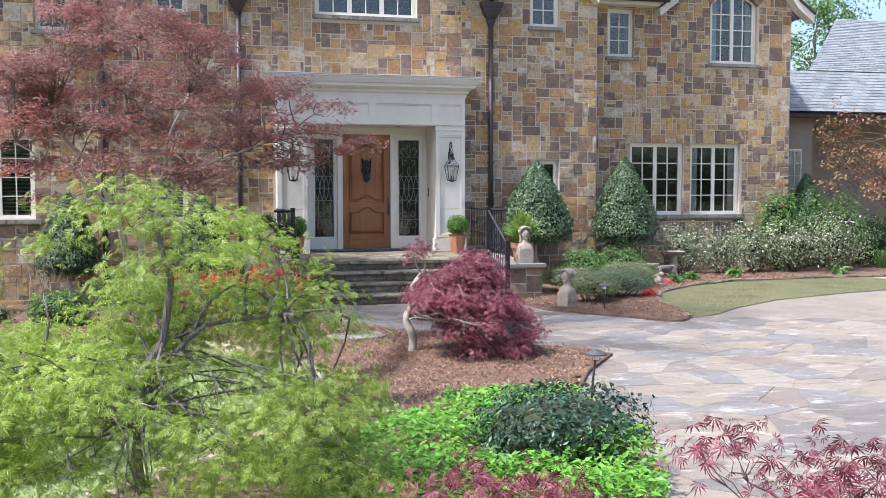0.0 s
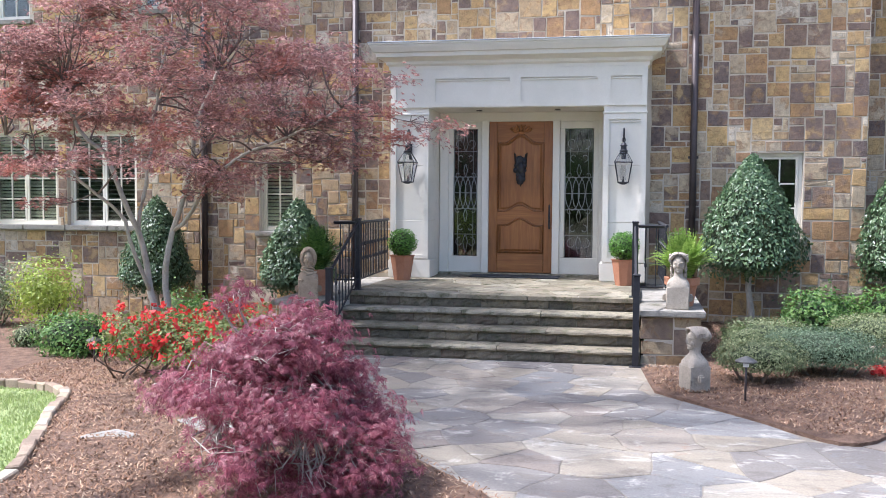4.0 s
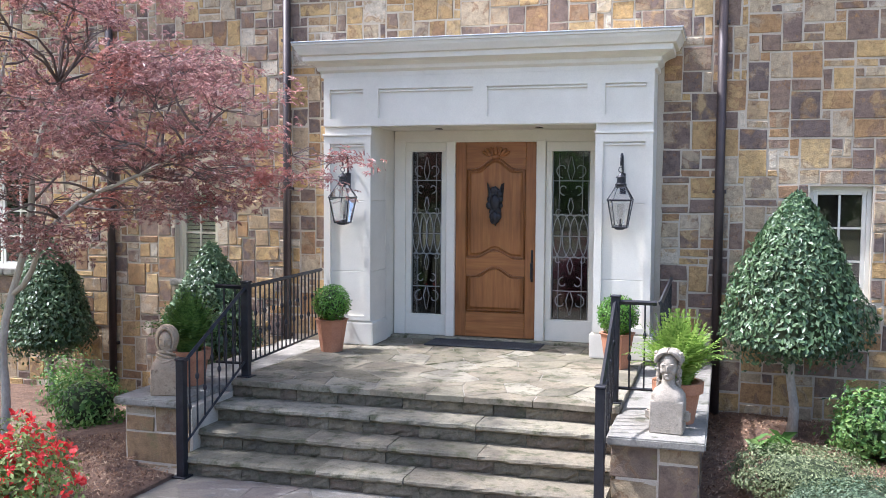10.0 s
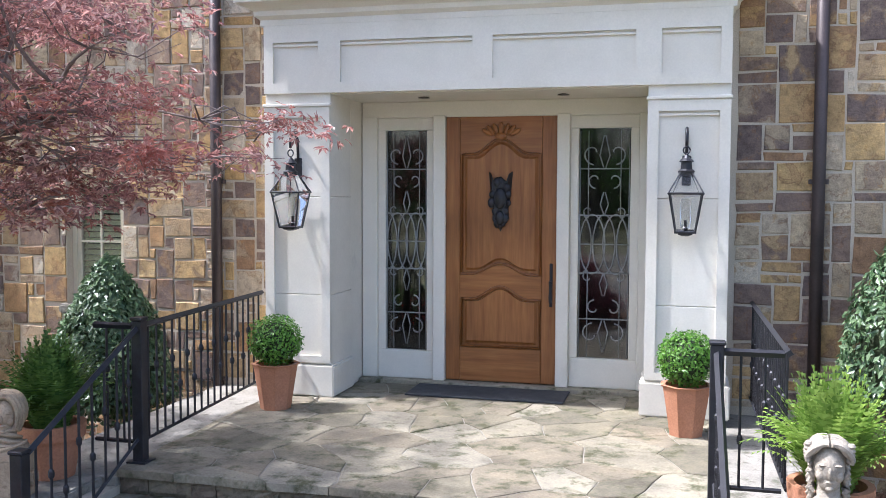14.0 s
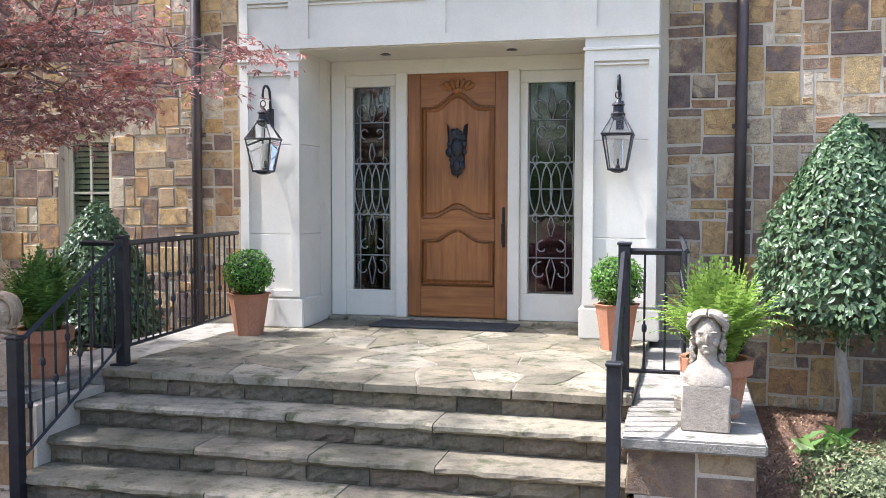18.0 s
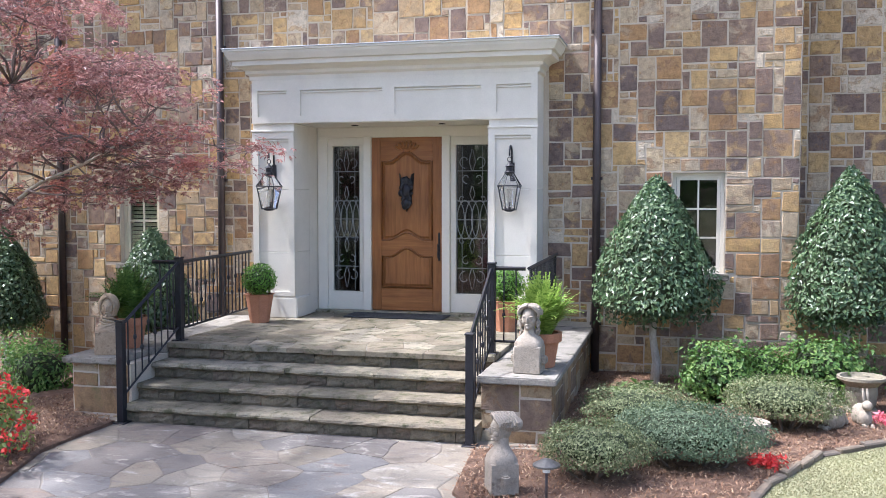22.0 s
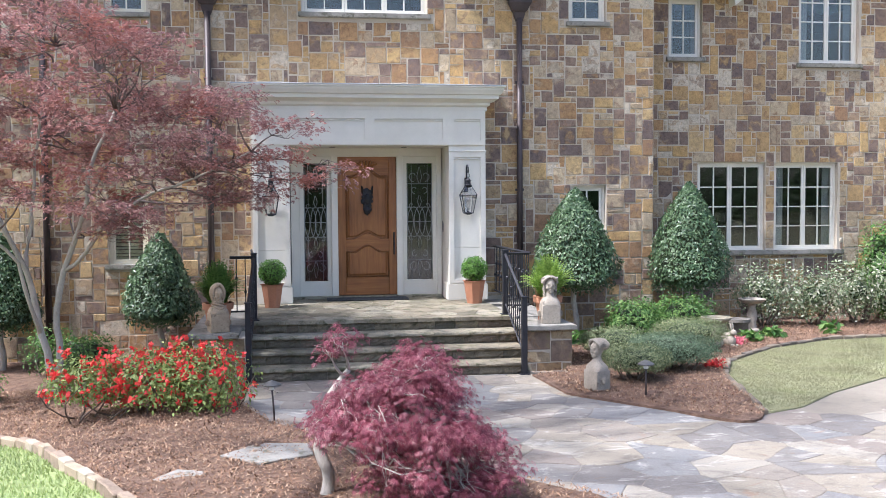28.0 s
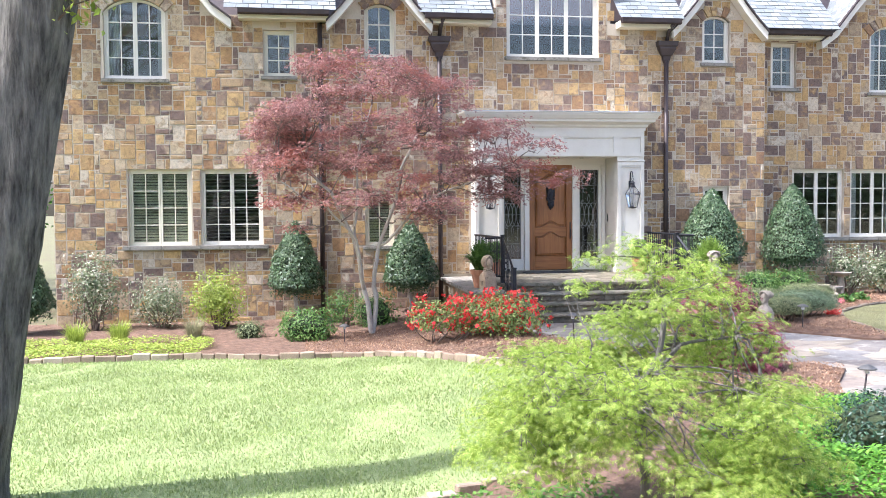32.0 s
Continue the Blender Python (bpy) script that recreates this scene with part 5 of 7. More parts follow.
C = PORCH + 0.045
railing("iron_railing", "black wrought-iron railing with knuckled balusters by the steps", [(1.92, 17.78, 0.0, 1.06), (1.95, 18.92, PORCH, 1.65)],
        [((1.92, 17.78, 0.28, 1.03), (1.95, 18.92, 0.86, 1.60)), ((1.95, 18.92, C + 0.09, 1.61), (1.58, 18.92, C + 0.09, 1.61)), ((1.95, 18.92, C + 0.09, 1.61), (1.80, 21.14, C + 0.09, 1.61))])
railing("iron_railing", "black wrought-iron railing beside the bust pier", [(5.65, 17.78, 0.0, 1.06), (5.63, 18.92, PORCH, 1.65)],
        [((5.65, 17.78, 0.28, 1.03), (5.63, 18.92, 0.86, 1.60)), ((5.63, 18.92, C + 0.09, 1.61), (6.02, 18.92, C + 0.09, 1.61)), ((6.02, 18.92, C + 0.09, 1.61), (5.98, 21.5, C + 0.09, 1.61))])


# ---- wall lanterns ----
def lantern(x, z):
    """Tall tapered lantern on a curled bracket; z is its foot."""
    L = thing("wall_lantern", "dark metal and glass carriage lantern with curled bracket", "wall lamp", (x, PY - 0.17, z), "entrance lanterns")
    w0, w1, h = 0.075, 0.125, 0.33
    rods = []
    for sx in (-1, 1):
        for sy in (-1, 1):
            rods.append(([(sx * w0, sy * w0, 0.03), (sx * w1, sy * w1, h)], 0.008))
            rods.append(([(sx * w1 * 1.06, sy * w1 * 1.06, h), (sx * 0.045, sy * 0.045, h + 0.16)], 0.006))
    for w, zz in ((w0, 0.03), (w1 * 1.04, h)):
        c = [(-w, -w, zz), (w, -w, zz), (w, w, zz), (-w, w, zz)]
        for k in range(4):
            rods.append(([c[k], c[(k + 1) % 4]], 0.010))
    tubes("frame", rods, M_IRON, L, 5, False)
    part("base", lathe([(0.03, 0), (0.075, 0.012), (0.085, 0.03), (0.03, 0.035)], 4, centre=(0, 0, 0)), M_IRON, L)
    part("chimney", lathe([(0.062, h + 0.155), (0.066, h + 0.175), (0.045, h + 0.19), (0.042, h + 0.24), (0.06, h + 0.25), (0.03, h + 0.275), (0.012, h + 0.30)], 10), M_IRON, L)
    part("burner", lathe([(0.02, 0.03), (0.02, 0.06), (0.008, 0.07), (0.008, 0.12)], 8), M_IRON, L)
    part("glass_chimney", lathe([(0.034, 0.06), (0.042, 0.10), (0.042, 0.24), (0.034, 0.28)], 14), M_LAMPGLASS, L, "clear glass chimney", True).visible_shadow = False
    for k in range(4):
        b = bmesh.new()
        v = [(-w0, -w0 + 0.002, 0.035), (w0, -w0 + 0.002, 0.035), (w1, -w1 + 0.002, h), (-w1, -w1 + 0.002, h)]
        rot = Matrix.Rotation(k * math.pi / 2, 4, "Z")
        b.faces.new([b.verts.new(rot @ Vector(p)) for p in v])
        u = [(-w1, -w1, h), (w1, -w1, h), (0.045, -0.045, h + 0.16), (-0.045, -0.045, h + 0.16)]
        b.faces.new([b.verts.new(rot @ Vector(p)) for p in u])
        part("glass_pane", b, M_LAMPGLASS, L).visible_shadow = False
    hook = [(0, 0.17, h + 0.20), (0, 0.155, h + 0.42)] + [(0, 0.075 + 0.08 * math.cos(a), h + 0.43 + 0.08 * math.sin(a)) for a in [math.pi * k / 8 for k in range(1, 8)]] + [(0, -0.005, h + 0.42), (0, 0.0, h + 0.38)]
    tubes("bracket", [(hook, 0.013)], M_IRON, L, 6)
    ring = [(0.026 * math.cos(a), 0, h + 0.335 + 0.03 * math.sin(a)) for a in [2 * math.pi * k / 10 for k in range(11)]]
    tubes("ring", [(ring, 0.006)], M_IRON, L, 5)
    part("wall_plate", box(-0.035, 0.035, 0.155, 0.172, h + 0.12, h + 0.30, 0.005), M_IRON, L)


M_LAMPGLASS, _n, _l, _b = mat("lamp_glass", 0.05)
_b.inputs["Transmission Weight"].default_value = 1.0
_b.inputs["IOR"].default_value = 1.35
lantern(2.14, 2.17)
lantern(5.44, 2.17)


# ---- downspouts ----
def downspout(x, y, ztop, zbot, hopper, label):
    d = thing("downspout", label, "downspout", group="downspouts")
    tubes("pipe", [([(x, y - 0.06, ztop), (x, y - 0.06, zbot)], 0.052)], M_BRONZE, d, 12)
    z = zbot + 0.8
    while z < ztop - 0.2:
        part("strap", box(x - 0.075, x + 0.075, y - 0.065, y + 0.0, z - 0.02, z + 0.02, 0.003), M_BRONZE, d)
        z += 1.9
    if hopper:
        b = bmesh.new()
        prof = [(0.055, 0.075, -0.06), (0.09, 0.09, 0.04), (0.10, 0.10, 0.10), (0.13, 0.12, 0.12), (0.20, 0.17, 0.26), (0.20, 0.17, 0.30), (0.235, 0.19, 0.33), (0.25, 0.20, 0.43)]
        rows = []
        for hw, dp, z in prof:
            rows.append([b.verts.new(p) for p in ((x - hw, y, ztop + z), (x - hw, y - dp, ztop + z), (x + hw, y - dp, ztop + z), (x + hw, y, ztop + z))])
        for q, w in zip(rows, rows[1:]):
            for i in range(3):
                b.faces.new((q[i], q[i + 1], w[i + 1], w[i]))
        b.faces.new(rows[-1])
        part("hopper", b, M_BRONZE, d, "stepped rainwater hopper")
        tubes("swan_neck", [([(x, y - 0.08, ztop + 0.41), (x + 0.02, y - 0.12, ztop + 0.62), (x + 0.05, y - 0.36, EAVE - 0.1)], 0.045)], M_BRONZE, d, 10)


downspout(6.48, WALL_Y, 5.62, -0.1, True, "dark bronze downspout with hopper beside the entrance")
downspout(1.11, WALL_Y, 5.62, -0.1, True, "dark bronze downspout with hopper beside the entrance")
downspout(-1.55, WALL_Y, 6.3, -0.35, False, "dark bronze downspout on the stone wall")
downspout(9.12, WING_Y, 6.3, 5.6, False, "short dark bronze downspout under the eave")


# ---- pots ----
def pot_mesh(r0, r1, h, n, rim=0.05):
    b = lathe([(r0, 0), (r0 + (r1 - r0) * 0.8, h * 0.8), (r1, h - rim), (r1 + 0.012, h - rim), (r1 + 0.018, h), (r1 - 0.02, h), (r1 - 0.03, h - 0.06)], n)
    return b


def box_pot(x, y):
    p = thing("potted_boxwood", "clipped boxwood ball in a faceted terracotta pot", "potted plant", (x, y, PORCH), "potted boxwoods")
    part("pot", pot_mesh(0.125, 0.185, 0.38, 8, 0.01), M_TERRA, p, "faceted terracotta pot")
    rng = np.random.default_rng(int(x * 100))
    P, N = shell(2600, rng, (0.225, 0.225, 0.215), None, 0.05, 0.2)
    part("ball", leaf_mesh("boxwood_ball", P + np.array([0, 0, 0.57]), N, 0.032, LEAF, M_BOX, rng, flat=0.2), None, p, "clipped boxwood ball")
    # solid near-black ball that stands in for the shade inside the foliage
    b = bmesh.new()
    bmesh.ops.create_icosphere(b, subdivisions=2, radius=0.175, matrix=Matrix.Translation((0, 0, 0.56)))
    part("inner_shade_core", b, M_DARKCORE, p)


# near-black green: shade between the leaves, put into the colour
M_DARKCORE = mottled("painted_inner_shade", (0.02, 0.03, 0.012), (0.04, 0.055, 0.02), 8, 60, 0.95)
box_pot(2.15, 20.62)
box_pot(5.47, 20.62)


def fern_pot(x, y, z, tone, label):
    p = thing("potted_fern", label, "potted plant", (x, y, z), "potted ferns")
    part("pot", pot_mesh(0.14, 0.20, 0.35, 20, 0.09), M_TERRA, p, "round terracotta pot")
    part("soil", lathe([(0.165, 0.27), (0.165, 0.30)], 14), M_MULCH, p)
    rng = np.random.default_rng(int(x * 77))
    V, Fc = [], []
    for k in range(360):
        a, lean = rng.uniform(0, 2 * math.pi), 0.82 * rng.uniform(0.06, 1.0) ** 1.35
        L = rng.uniform(0.42, 0.68)
        d = np.array([math.cos(a), math.sin(a)])
        sd = np.array([-d[1], d[0]])
        base = d * rng.uniform(0, 0.10)
        line = []
        for s in range(9):
            q = s / 8
            out = L * (0.45 * lean * q + 0.35 * lean * q * q)
            up = L * (q * (1.02 - 0.25 * lean) - 0.62 * lean * lean * q * q * q)
            line.append(np.array([*(base + d * out), 0.30 + up]))
        for s in range(1, 9):
            w = 0.06 * math.sin(math.pi * min((s + 0.8) / 9.3, 1)) + 0.004
            for sg in (-1, 1):
                m, nxt = line[s - 1], line[s]
                st = (nxt - m)
                for hf in (0.0, 0.5):
                    r0 = m + st * hf
                    r1 = m + st * (hf + 0.42)
                    tip = r0 + st * 0.55 + np.array([*(sd * sg * w), -0.008])
                    o = len(V)
                    V += [tuple(r0), tuple(r1), tuple(tip)]
                    Fc.append((o, o + 1, o + 2))
    part("fronds", meshed("fern_fronds", V, Fc, tone), None, p, "arching green fronds")


fern_pot(6.20, 18.60, 0.647, M_FERN, "bright green sword fern in a terracotta pot on the coping")
# same fern as the right one; the maple's shade is in its darker greens
fern_pot(1.46, 18.66, 0.647, leafy("shaded_fern_frond", (0.05, 0.115, 0.025), (0.15, 0.255, 0.06), 0.45, 0.45), "dense green sword fern, maple shade painted into its fronds, in a terracotta pot on the coping")


# ---- busts ----
def ellipsoid(b, c, r, rot=None, seg=14):
    m = Matrix.Translation(c) @ (rot or Matrix()) @ Matrix.Diagonal((*r, 1))
    bmesh.ops.create_uvsphere(b, u_segments=seg, v_segments=seg - 4, radius=1, matrix=m)


def bust(x, y, z, turn, style, s, label, stone=M_CAST):
    """Cast-stone herm bust: block, chest, neck, head and hair in one mesh; it faces -y before it is turned."""
    b = bmesh.new()
    box(-0.145, 0.145, -0.13, 0.13, 0.0, 0.29, 0.01, bm=b)
    box(-0.195, 0.195, -0.04, 0.04, 0.10, 0.19, 0.015, bm=b)
    rows = []
    for hw, hd, zz, sq in ((0.145, 0.13, 0.285, 1.0), (0.142, 0.125, 0.33, 0.9), (0.12, 0.098, 0.375, 0.6), (0.085, 0.08, 0.405, 0.3), (0.064, 0.068, 0.43, 0.0), (0.058, 0.064, 0.47, 0.0), (0.06, 0.066, 0.52, 0.0)):
        ring = []
        for k in range(16):
            a = 2 * math.pi * (k + 0.5) / 16
            ca, sa = math.cos(a), math.sin(a)
            m = max(abs(ca), abs(sa))
            ring.append(b.verts.new((hw * (ca * (1 - sq) + ca / m * sq), hd * (sa * (1 - sq) + sa / m * sq), zz)))
        rows.append(ring)
    for q, w in zip(rows, rows[1:]):
        for k in range(16):
            b.faces.new((q[k], q[(k + 1) % 16], w[(k + 1) % 16], w[k]))
    ellipsoid(b, (0, -0.005, 0.585), (0.080, 0.100, 0.118), None, 18)
    ellipsoid(b, (0, -0.040, 0.515), (0.056, 0.056, 0.058), None, 14)
    ellipsoid(b, (0, -0.104, 0.566), (0.012, 0.020, 0.036), Matrix.Rotation(radians(16), 4, "X"), 10)
    ellipsoid(b, (0, -0.090, 0.519), (0.024, 0.012, 0.009), None, 8)
    ellipsoid(b, (0, -0.080, 0.484), (0.022, 0.020, 0.018), None, 10)
    for sx in (-1, 1):
        ellipsoid(b, (sx * 0.033, -0.086, 0.608), (0.027, 0.016, 0.008), None, 8)
        ellipsoid(b, (sx * 0.032, -0.085, 0.585), (0.016, 0.010, 0.008), None, 8)
        ellipsoid(b, (sx * 0.042, -0.062, 0.548), (0.028, 0.030, 0.034), None, 10)
    rng = np.random.default_rng(int(100 * x))

    def strand(pts, r):
        v, f = tube_data(pts, [r * (0.7 + 0.6 * math.sin(math.pi * min(max(i / (len(pts) - 1), 0.08), 0.92))) for i in range(len(pts))], 7)
        vs = [b.verts.new(p) for p in v]
        for g in f:
            b.faces.new([vs[i] for i in g])

    if style == "hood":
        ellipsoid(b, (0, 0.062, 0.60), (0.118, 0.105, 0.145), None, 18)
        for r, d, yy in ((0.016, 0.0, -0.055), (0.018, 0.012, -0.03), (0.018, 0.02, 0.0)):
            strand([((0.088 + d) * math.cos(a), yy, 0.585 + (0.132 + d) * math.sin(a)) for a in [radians(-50 + 280 * k / 18) for k in range(19)]], r)
        for k in range(7):
            q = k / 6
            strand([((0.075 + 0.045 * q) * math.sin(a), -(0.07 + 0.035 * q) * math.cos(a), 0.475 - 0.11 * q + 0.03 * math.sin(a + k)) for a in [radians(-100 + 200 * i / 10) for i in range(11)]], 0.013)
    else:
        ellipsoid(b, (0, 0.025, 0.625), (0.088, 0.098, 0.098), None, 18)
        n = 8
        for sx in (-1, 1):
            for k in range(n):
                q = k / (n - 1)
                y0 = -0.088 + 0.19 * q
                pts = []
                for i in range(9):
                    u = i / 8
                    ang = u * 1.75
                    pts.append((sx * (0.004 + (0.100 + 0.008 * math.sin(9 * u + k)) * math.sin(ang)), y0 * (1 - 0.35 * u * (y0 < 0)) + 0.02 * u + 0.006 * math.sin(11 * u), 0.628 + (0.100 - 0.02 * abs(q - 0.45)) * math.cos(ang)))
                strand(pts, 0.0175)
            if style == "wavy":
                for yy in (-0.012, 0.02, 0.05):
                    strand([(sx * (0.088 + 0.010 * math.sin(16 * u + yy * 60)), yy + 0.008 * math.cos(14 * u), 0.60 - 0.22 * u) for u in [k / 10 for k in range(11)]], 0.014)
                for k in range(5):
                    ellipsoid(b, (sx * (0.085 + 0.02 * math.cos(k * 2.1)), -0.03 + 0.02 * math.sin(k * 2.1), 0.69 + 0.012 * math.cos(k)), (0.022, 0.022, 0.018), None, 8)
        if style == "band":
            for k in range(14):
                a = radians(-30 + 240 * k / 13)
                ellipsoid(b, (0.105 * math.cos(a), 0.01 + 0.105 * math.sin(a), 0.665), (0.024, 0.024, 0.018), Matrix.Rotation(a + 0.6, 4, "Z"), 8)
            ellipsoid(b, (0, 0.125, 0.62), (0.07, 0.075, 0.07), None, 12)
    ob = part("stone_bust", b, stone, None, smooth=True)
    ob.matrix_world = pose(x, y, z, 0, 0, turn) @ Matrix.Scale(s, 4)
    tagged(ob, label, "statue", "stone busts")


bust(1.50, 18.20, 0.645, 18, "hood", 0.88, "weathered tan stone bust of a hooded head on the pier", mottled("tan_cast_stone", (0.31, 0.225, 0.145), (0.44, 0.335, 0.225), 8, 80, 0.9, 0.5, 0.01, stain=((0.19, 0.13, 0.08), 7, 0.56)))
bust(6.14, 18.25, 0.645, -4, "wavy", 0.92, "weathered stone bust with wavy hair on the pier")
bust(6.23, 16.34, 0.05, -66, "band", 0.86, "weathered stone bust with braided hair on the mulch")


# ---- garden ornaments ----
bath = thing("birdbath", "pale stone birdbath on a turned pedestal among shrubs", "birdbath", (10.55, 20.92, 0.03))
part("pedestal", lathe([(0.135, 0), (0.14, 0.05), (0.09, 0.08), (0.072, 0.18), (0.10, 0.30), (0.06, 0.45), (0.078, 0.49), (0.05, 0.52)], 20), M_CAST, bath, "", True)
part("bowl", lathe([(0.06, 0.50), (0.17, 0.53), (0.235, 0.575), (0.245, 0.60), (0.22, 0.605), (0.16, 0.575), (0.02, 0.565)], 24), M_CAST, bath, "shallow stone bowl", True)
M_URN = mottled("mossy_cast_stone", (0.20, 0.175, 0.125), (0.31, 0.275, 0.205), 8, 80, 0.9, 0.6, 0.01, stain=((0.115, 0.105, 0.065), 7, 0.54))
urn = thing("stone_planter", "low square-footed stone planter with moulded rim", "planter", (9.47, 20.03, 0.03))
part("foot", box(-0.16, 0.16, -0.16, 0.16, 0, 0.06, 0.01), M_URN, urn)
part("body", lathe([(0.12, 0.06), (0.15, 0.10), (0.165, 0.24), (0.155, 0.30), (0.21, 0.345), (0.25, 0.375), (0.25, 0.405), (0.22, 0.405), (0.20, 0.36)], 20), M_URN, urn, "", True)
p2 = thing("stone_pot", "grey tapered stone pot beside the planter", "planter", (10.0, 20.32, 0.03))
part("body", lathe([(0.12, 0), (0.135, 0.05), (0.17, 0.25), (0.205, 0.28), (0.205, 0.33), (0.175, 0.33), (0.155, 0.27)], 20), mottled("grey_pot", (0.135, 0.12, 0.10), (0.215, 0.19, 0.16), 6, 60, 0.9, 0.5, stain=((0.09, 0.08, 0.06), 7, 0.55)), p2, "", True)
low = thing("shallow_bowl", "shallow pale stone bowl among the low shrubs", "planter", (8.22, 18.32, 0.03))
part("body", lathe([(0.10, 0), (0.15, 0.10), (0.18, 0.20), (0.18, 0.235), (0.15, 0.235), (0.12, 0.18)], 18), M_CAST, low, "", True)
for x, y, t, s in ((9.36, 19.3, 20, 1.0), (9.06, 19.12, -60, 0.95)):
    b = bmesh.new()
    ellipsoid(b, (0, 0.03, 0.12), (0.085, 0.12, 0.12))
    ellipsoid(b, (0, -0.04, 0.10), (0.075, 0.08, 0.10))
    ellipsoid(b, (0, -0.085, 0.235), (0.048, 0.062, 0.052))
    for sx in (-1, 1):
        ellipsoid(b, (sx * 0.022, -0.05, 0.335), (0.017, 0.014, 0.075), Matrix.Rotation(radians(-14), 4, "X"), 8)
        ellipsoid(b, (sx * 0.04, -0.11, 0.03), (0.025, 0.05, 0.03), None, 8)
    ellipsoid(b, (0, 0.15, 0.08), (0.035, 0.035, 0.035), None, 8)
    ob = part("garden_ornament", b, M_CAST, None, smooth=True)
    ob.matrix_world = pose(x, y, 0.045, 0, 0, t) @ Matrix.Scale(s, 4)
    tagged(ob, "small weathered stone rabbit figure on the mulch", "garden ornament", "garden ornaments")


M_HOOD = mottled("weathered_hood", (0.09, 0.086, 0.08), (0.15, 0.146, 0.135), 9, 70, 0.5, 0.1, 0.002, 0.5)


def path_light(x, y, z, lean=0.0, h=0.42):
    L = thing("path_light", "small dark mushroom path light on a stake", "garden lamp", (x, y, z), "path lights")
    tubes("stake", [([(0, 0, -0.1), (lean * 0.5, 0, h * 0.5), (lean, 0, h)], 0.011)], M_BRONZE, L, 6)
    part("shade", lathe([(0.10, h - 0.005), (0.10, h + 0.008), (0.05, h + 0.035), (0.012, h + 0.05)], 14, centre=(lean, 0, 0)), M_HOOD, L, "flat weathered grey hood")
    part("lens", lathe([(0.028, h - 0.05), (0.028, h + 0.002)], 10, centre=(lean, 0, 0)), M_LITGLASS, L)


path_light(6.66, 15.80, 0.04, 0.0, 0.40)
path_light(2.33, 15.25, 0.03, -0.03, 0.42)
path_light(-1.28, 17.75, -0.28, 0.0, 0.34)
path_light(3.90, 9.75, 0.03, 0.05, 0.42)


def stepping_stone(pts, z, label):
    rng = np.random.default_rng(len(pts) * 7)
    ob = part("stepping_stone", meshed("stepping_stone", *slab_data(pts, z, 0.08, 0.0, rng), M_COPING), None)
    tagged(ob, label, "stepping stone", "stepping stones")


stepping_stone([(1.87, 13.88), (2.25, 13.55), (2.72, 13.78), (2.68, 14.18), (2.2, 14.28)], 0.08, "large pale flat stepping stone in the mulch")
stepping_stone([(1.37, 13.22), (1.58, 13.0), (1.82, 13.1), (1.80, 13.38), (1.54, 13.5)], 0.075, "small pale flat stepping stone in the mulch")


# ---- bed edging ----
def edging(name, line, rng, label, closed=False, h=0.10, w=0.10, length=(0.2, 0.36), stone=None):
    """A row of rough stones set on edge along a line."""
    root = thing(name, label, "edging")
    pts = [Vector((x, y, 0)) for x, y in line]
    i, pos, out = 0, pts[0].copy(), []
    total = [0.0]
    for a, c in zip(pts, pts[1:]):
        total.append(total[-1] + (c - a).length)

    def at(d):
        for k in range(len(pts) - 1):
            if d <= total[k + 1]:
                return pts[k].lerp(pts[k + 1], (d - total[k]) / max(total[k + 1] - total[k], 1e-6))
        return pts[-1]

    d = 0.0
    while d < total[-1] - 0.1:
        L = rng.uniform(*length)
        a, c = at(d), at(min(d + L, total[-1]))
        m = (a + c) / 2
        ang = math.atan2(c.y - a.y, c.x - a.x)
        b = bmesh.new()
        bmesh.ops.create_cube(b, size=1)
        for v in b.verts:
            v.co = Vector((v.co.x * (L - 0.015) * (1 + rng.uniform(-.04, .04)), v.co.y * w * (1 + rng.uniform(-.2, .2)), v.co.z * 0.26 + rng.uniform(-.012, .012)))
        bmesh.ops.bevel(b, geom=b.edges, offset=0.012, segments=1, affect="EDGES")
        bmesh.ops.transform(b, matrix=Matrix.Translation((m.x, m.y, fall(m.x, m.y) + h - 0.13 + rng.uniform(-.015, .015))) @ Matrix.Rotation(ang, 4, "Z") @ Matrix.Rotation(rng.uniform(-.06, .06), 4, "X"), verts=b.verts)
        part("edging_stone", b, stone or M_EDGE, root)
        d += L


M_EDGE = rock("edging_stone", [(0.33, 0.265, 0.19), (0.27, 0.21, 0.155), (0.37, 0.315, 0.24), (0.23, 0.175, 0.13)], False, 0.9, 6, 60, 0.5)
rng_e = np.random.default_rng(31)
edge_line = LAWN_LEFT[60:] + LAWN_LEFT[:32]
edging("stone_edging", edge_line, rng_e, "row of rough pale stones edging the lawn")
edging("stone_edging", LAWN_RIGHT[:9], rng_e, "low row of dark stones edging the curved bed", h=0.06, w=0.085, stone=rock("dark_edging_stone", [(0.16, 0.13, 0.10), (0.20, 0.165, 0.125), (0.13, 0.11, 0.09)], False, 0.9, 6, 60, 0.5))


# ---- trees ----
def limb_line(a, b, rng, bend=0.12, n=7, sag=0.0):
    """A wandering line from a to b."""
    a, b = np.array(a, float), np.array(b, float)
    L = np.linalg.norm(b - a)
    off1, off2 = rng.normal(0, bend * L, 3), rng.normal(0, bend * 0.5 * L, 3)
    pts = []
    for k in range(n):
        q = k / (n - 1)
        p = a + (b - a) * q + off1 * math.sin(math.pi * q) + off2 * math.sin(2 * math.pi * q)
        p[2] += sag * L * math.sin(math.pi * q)
        pts.append(p)
    return pts


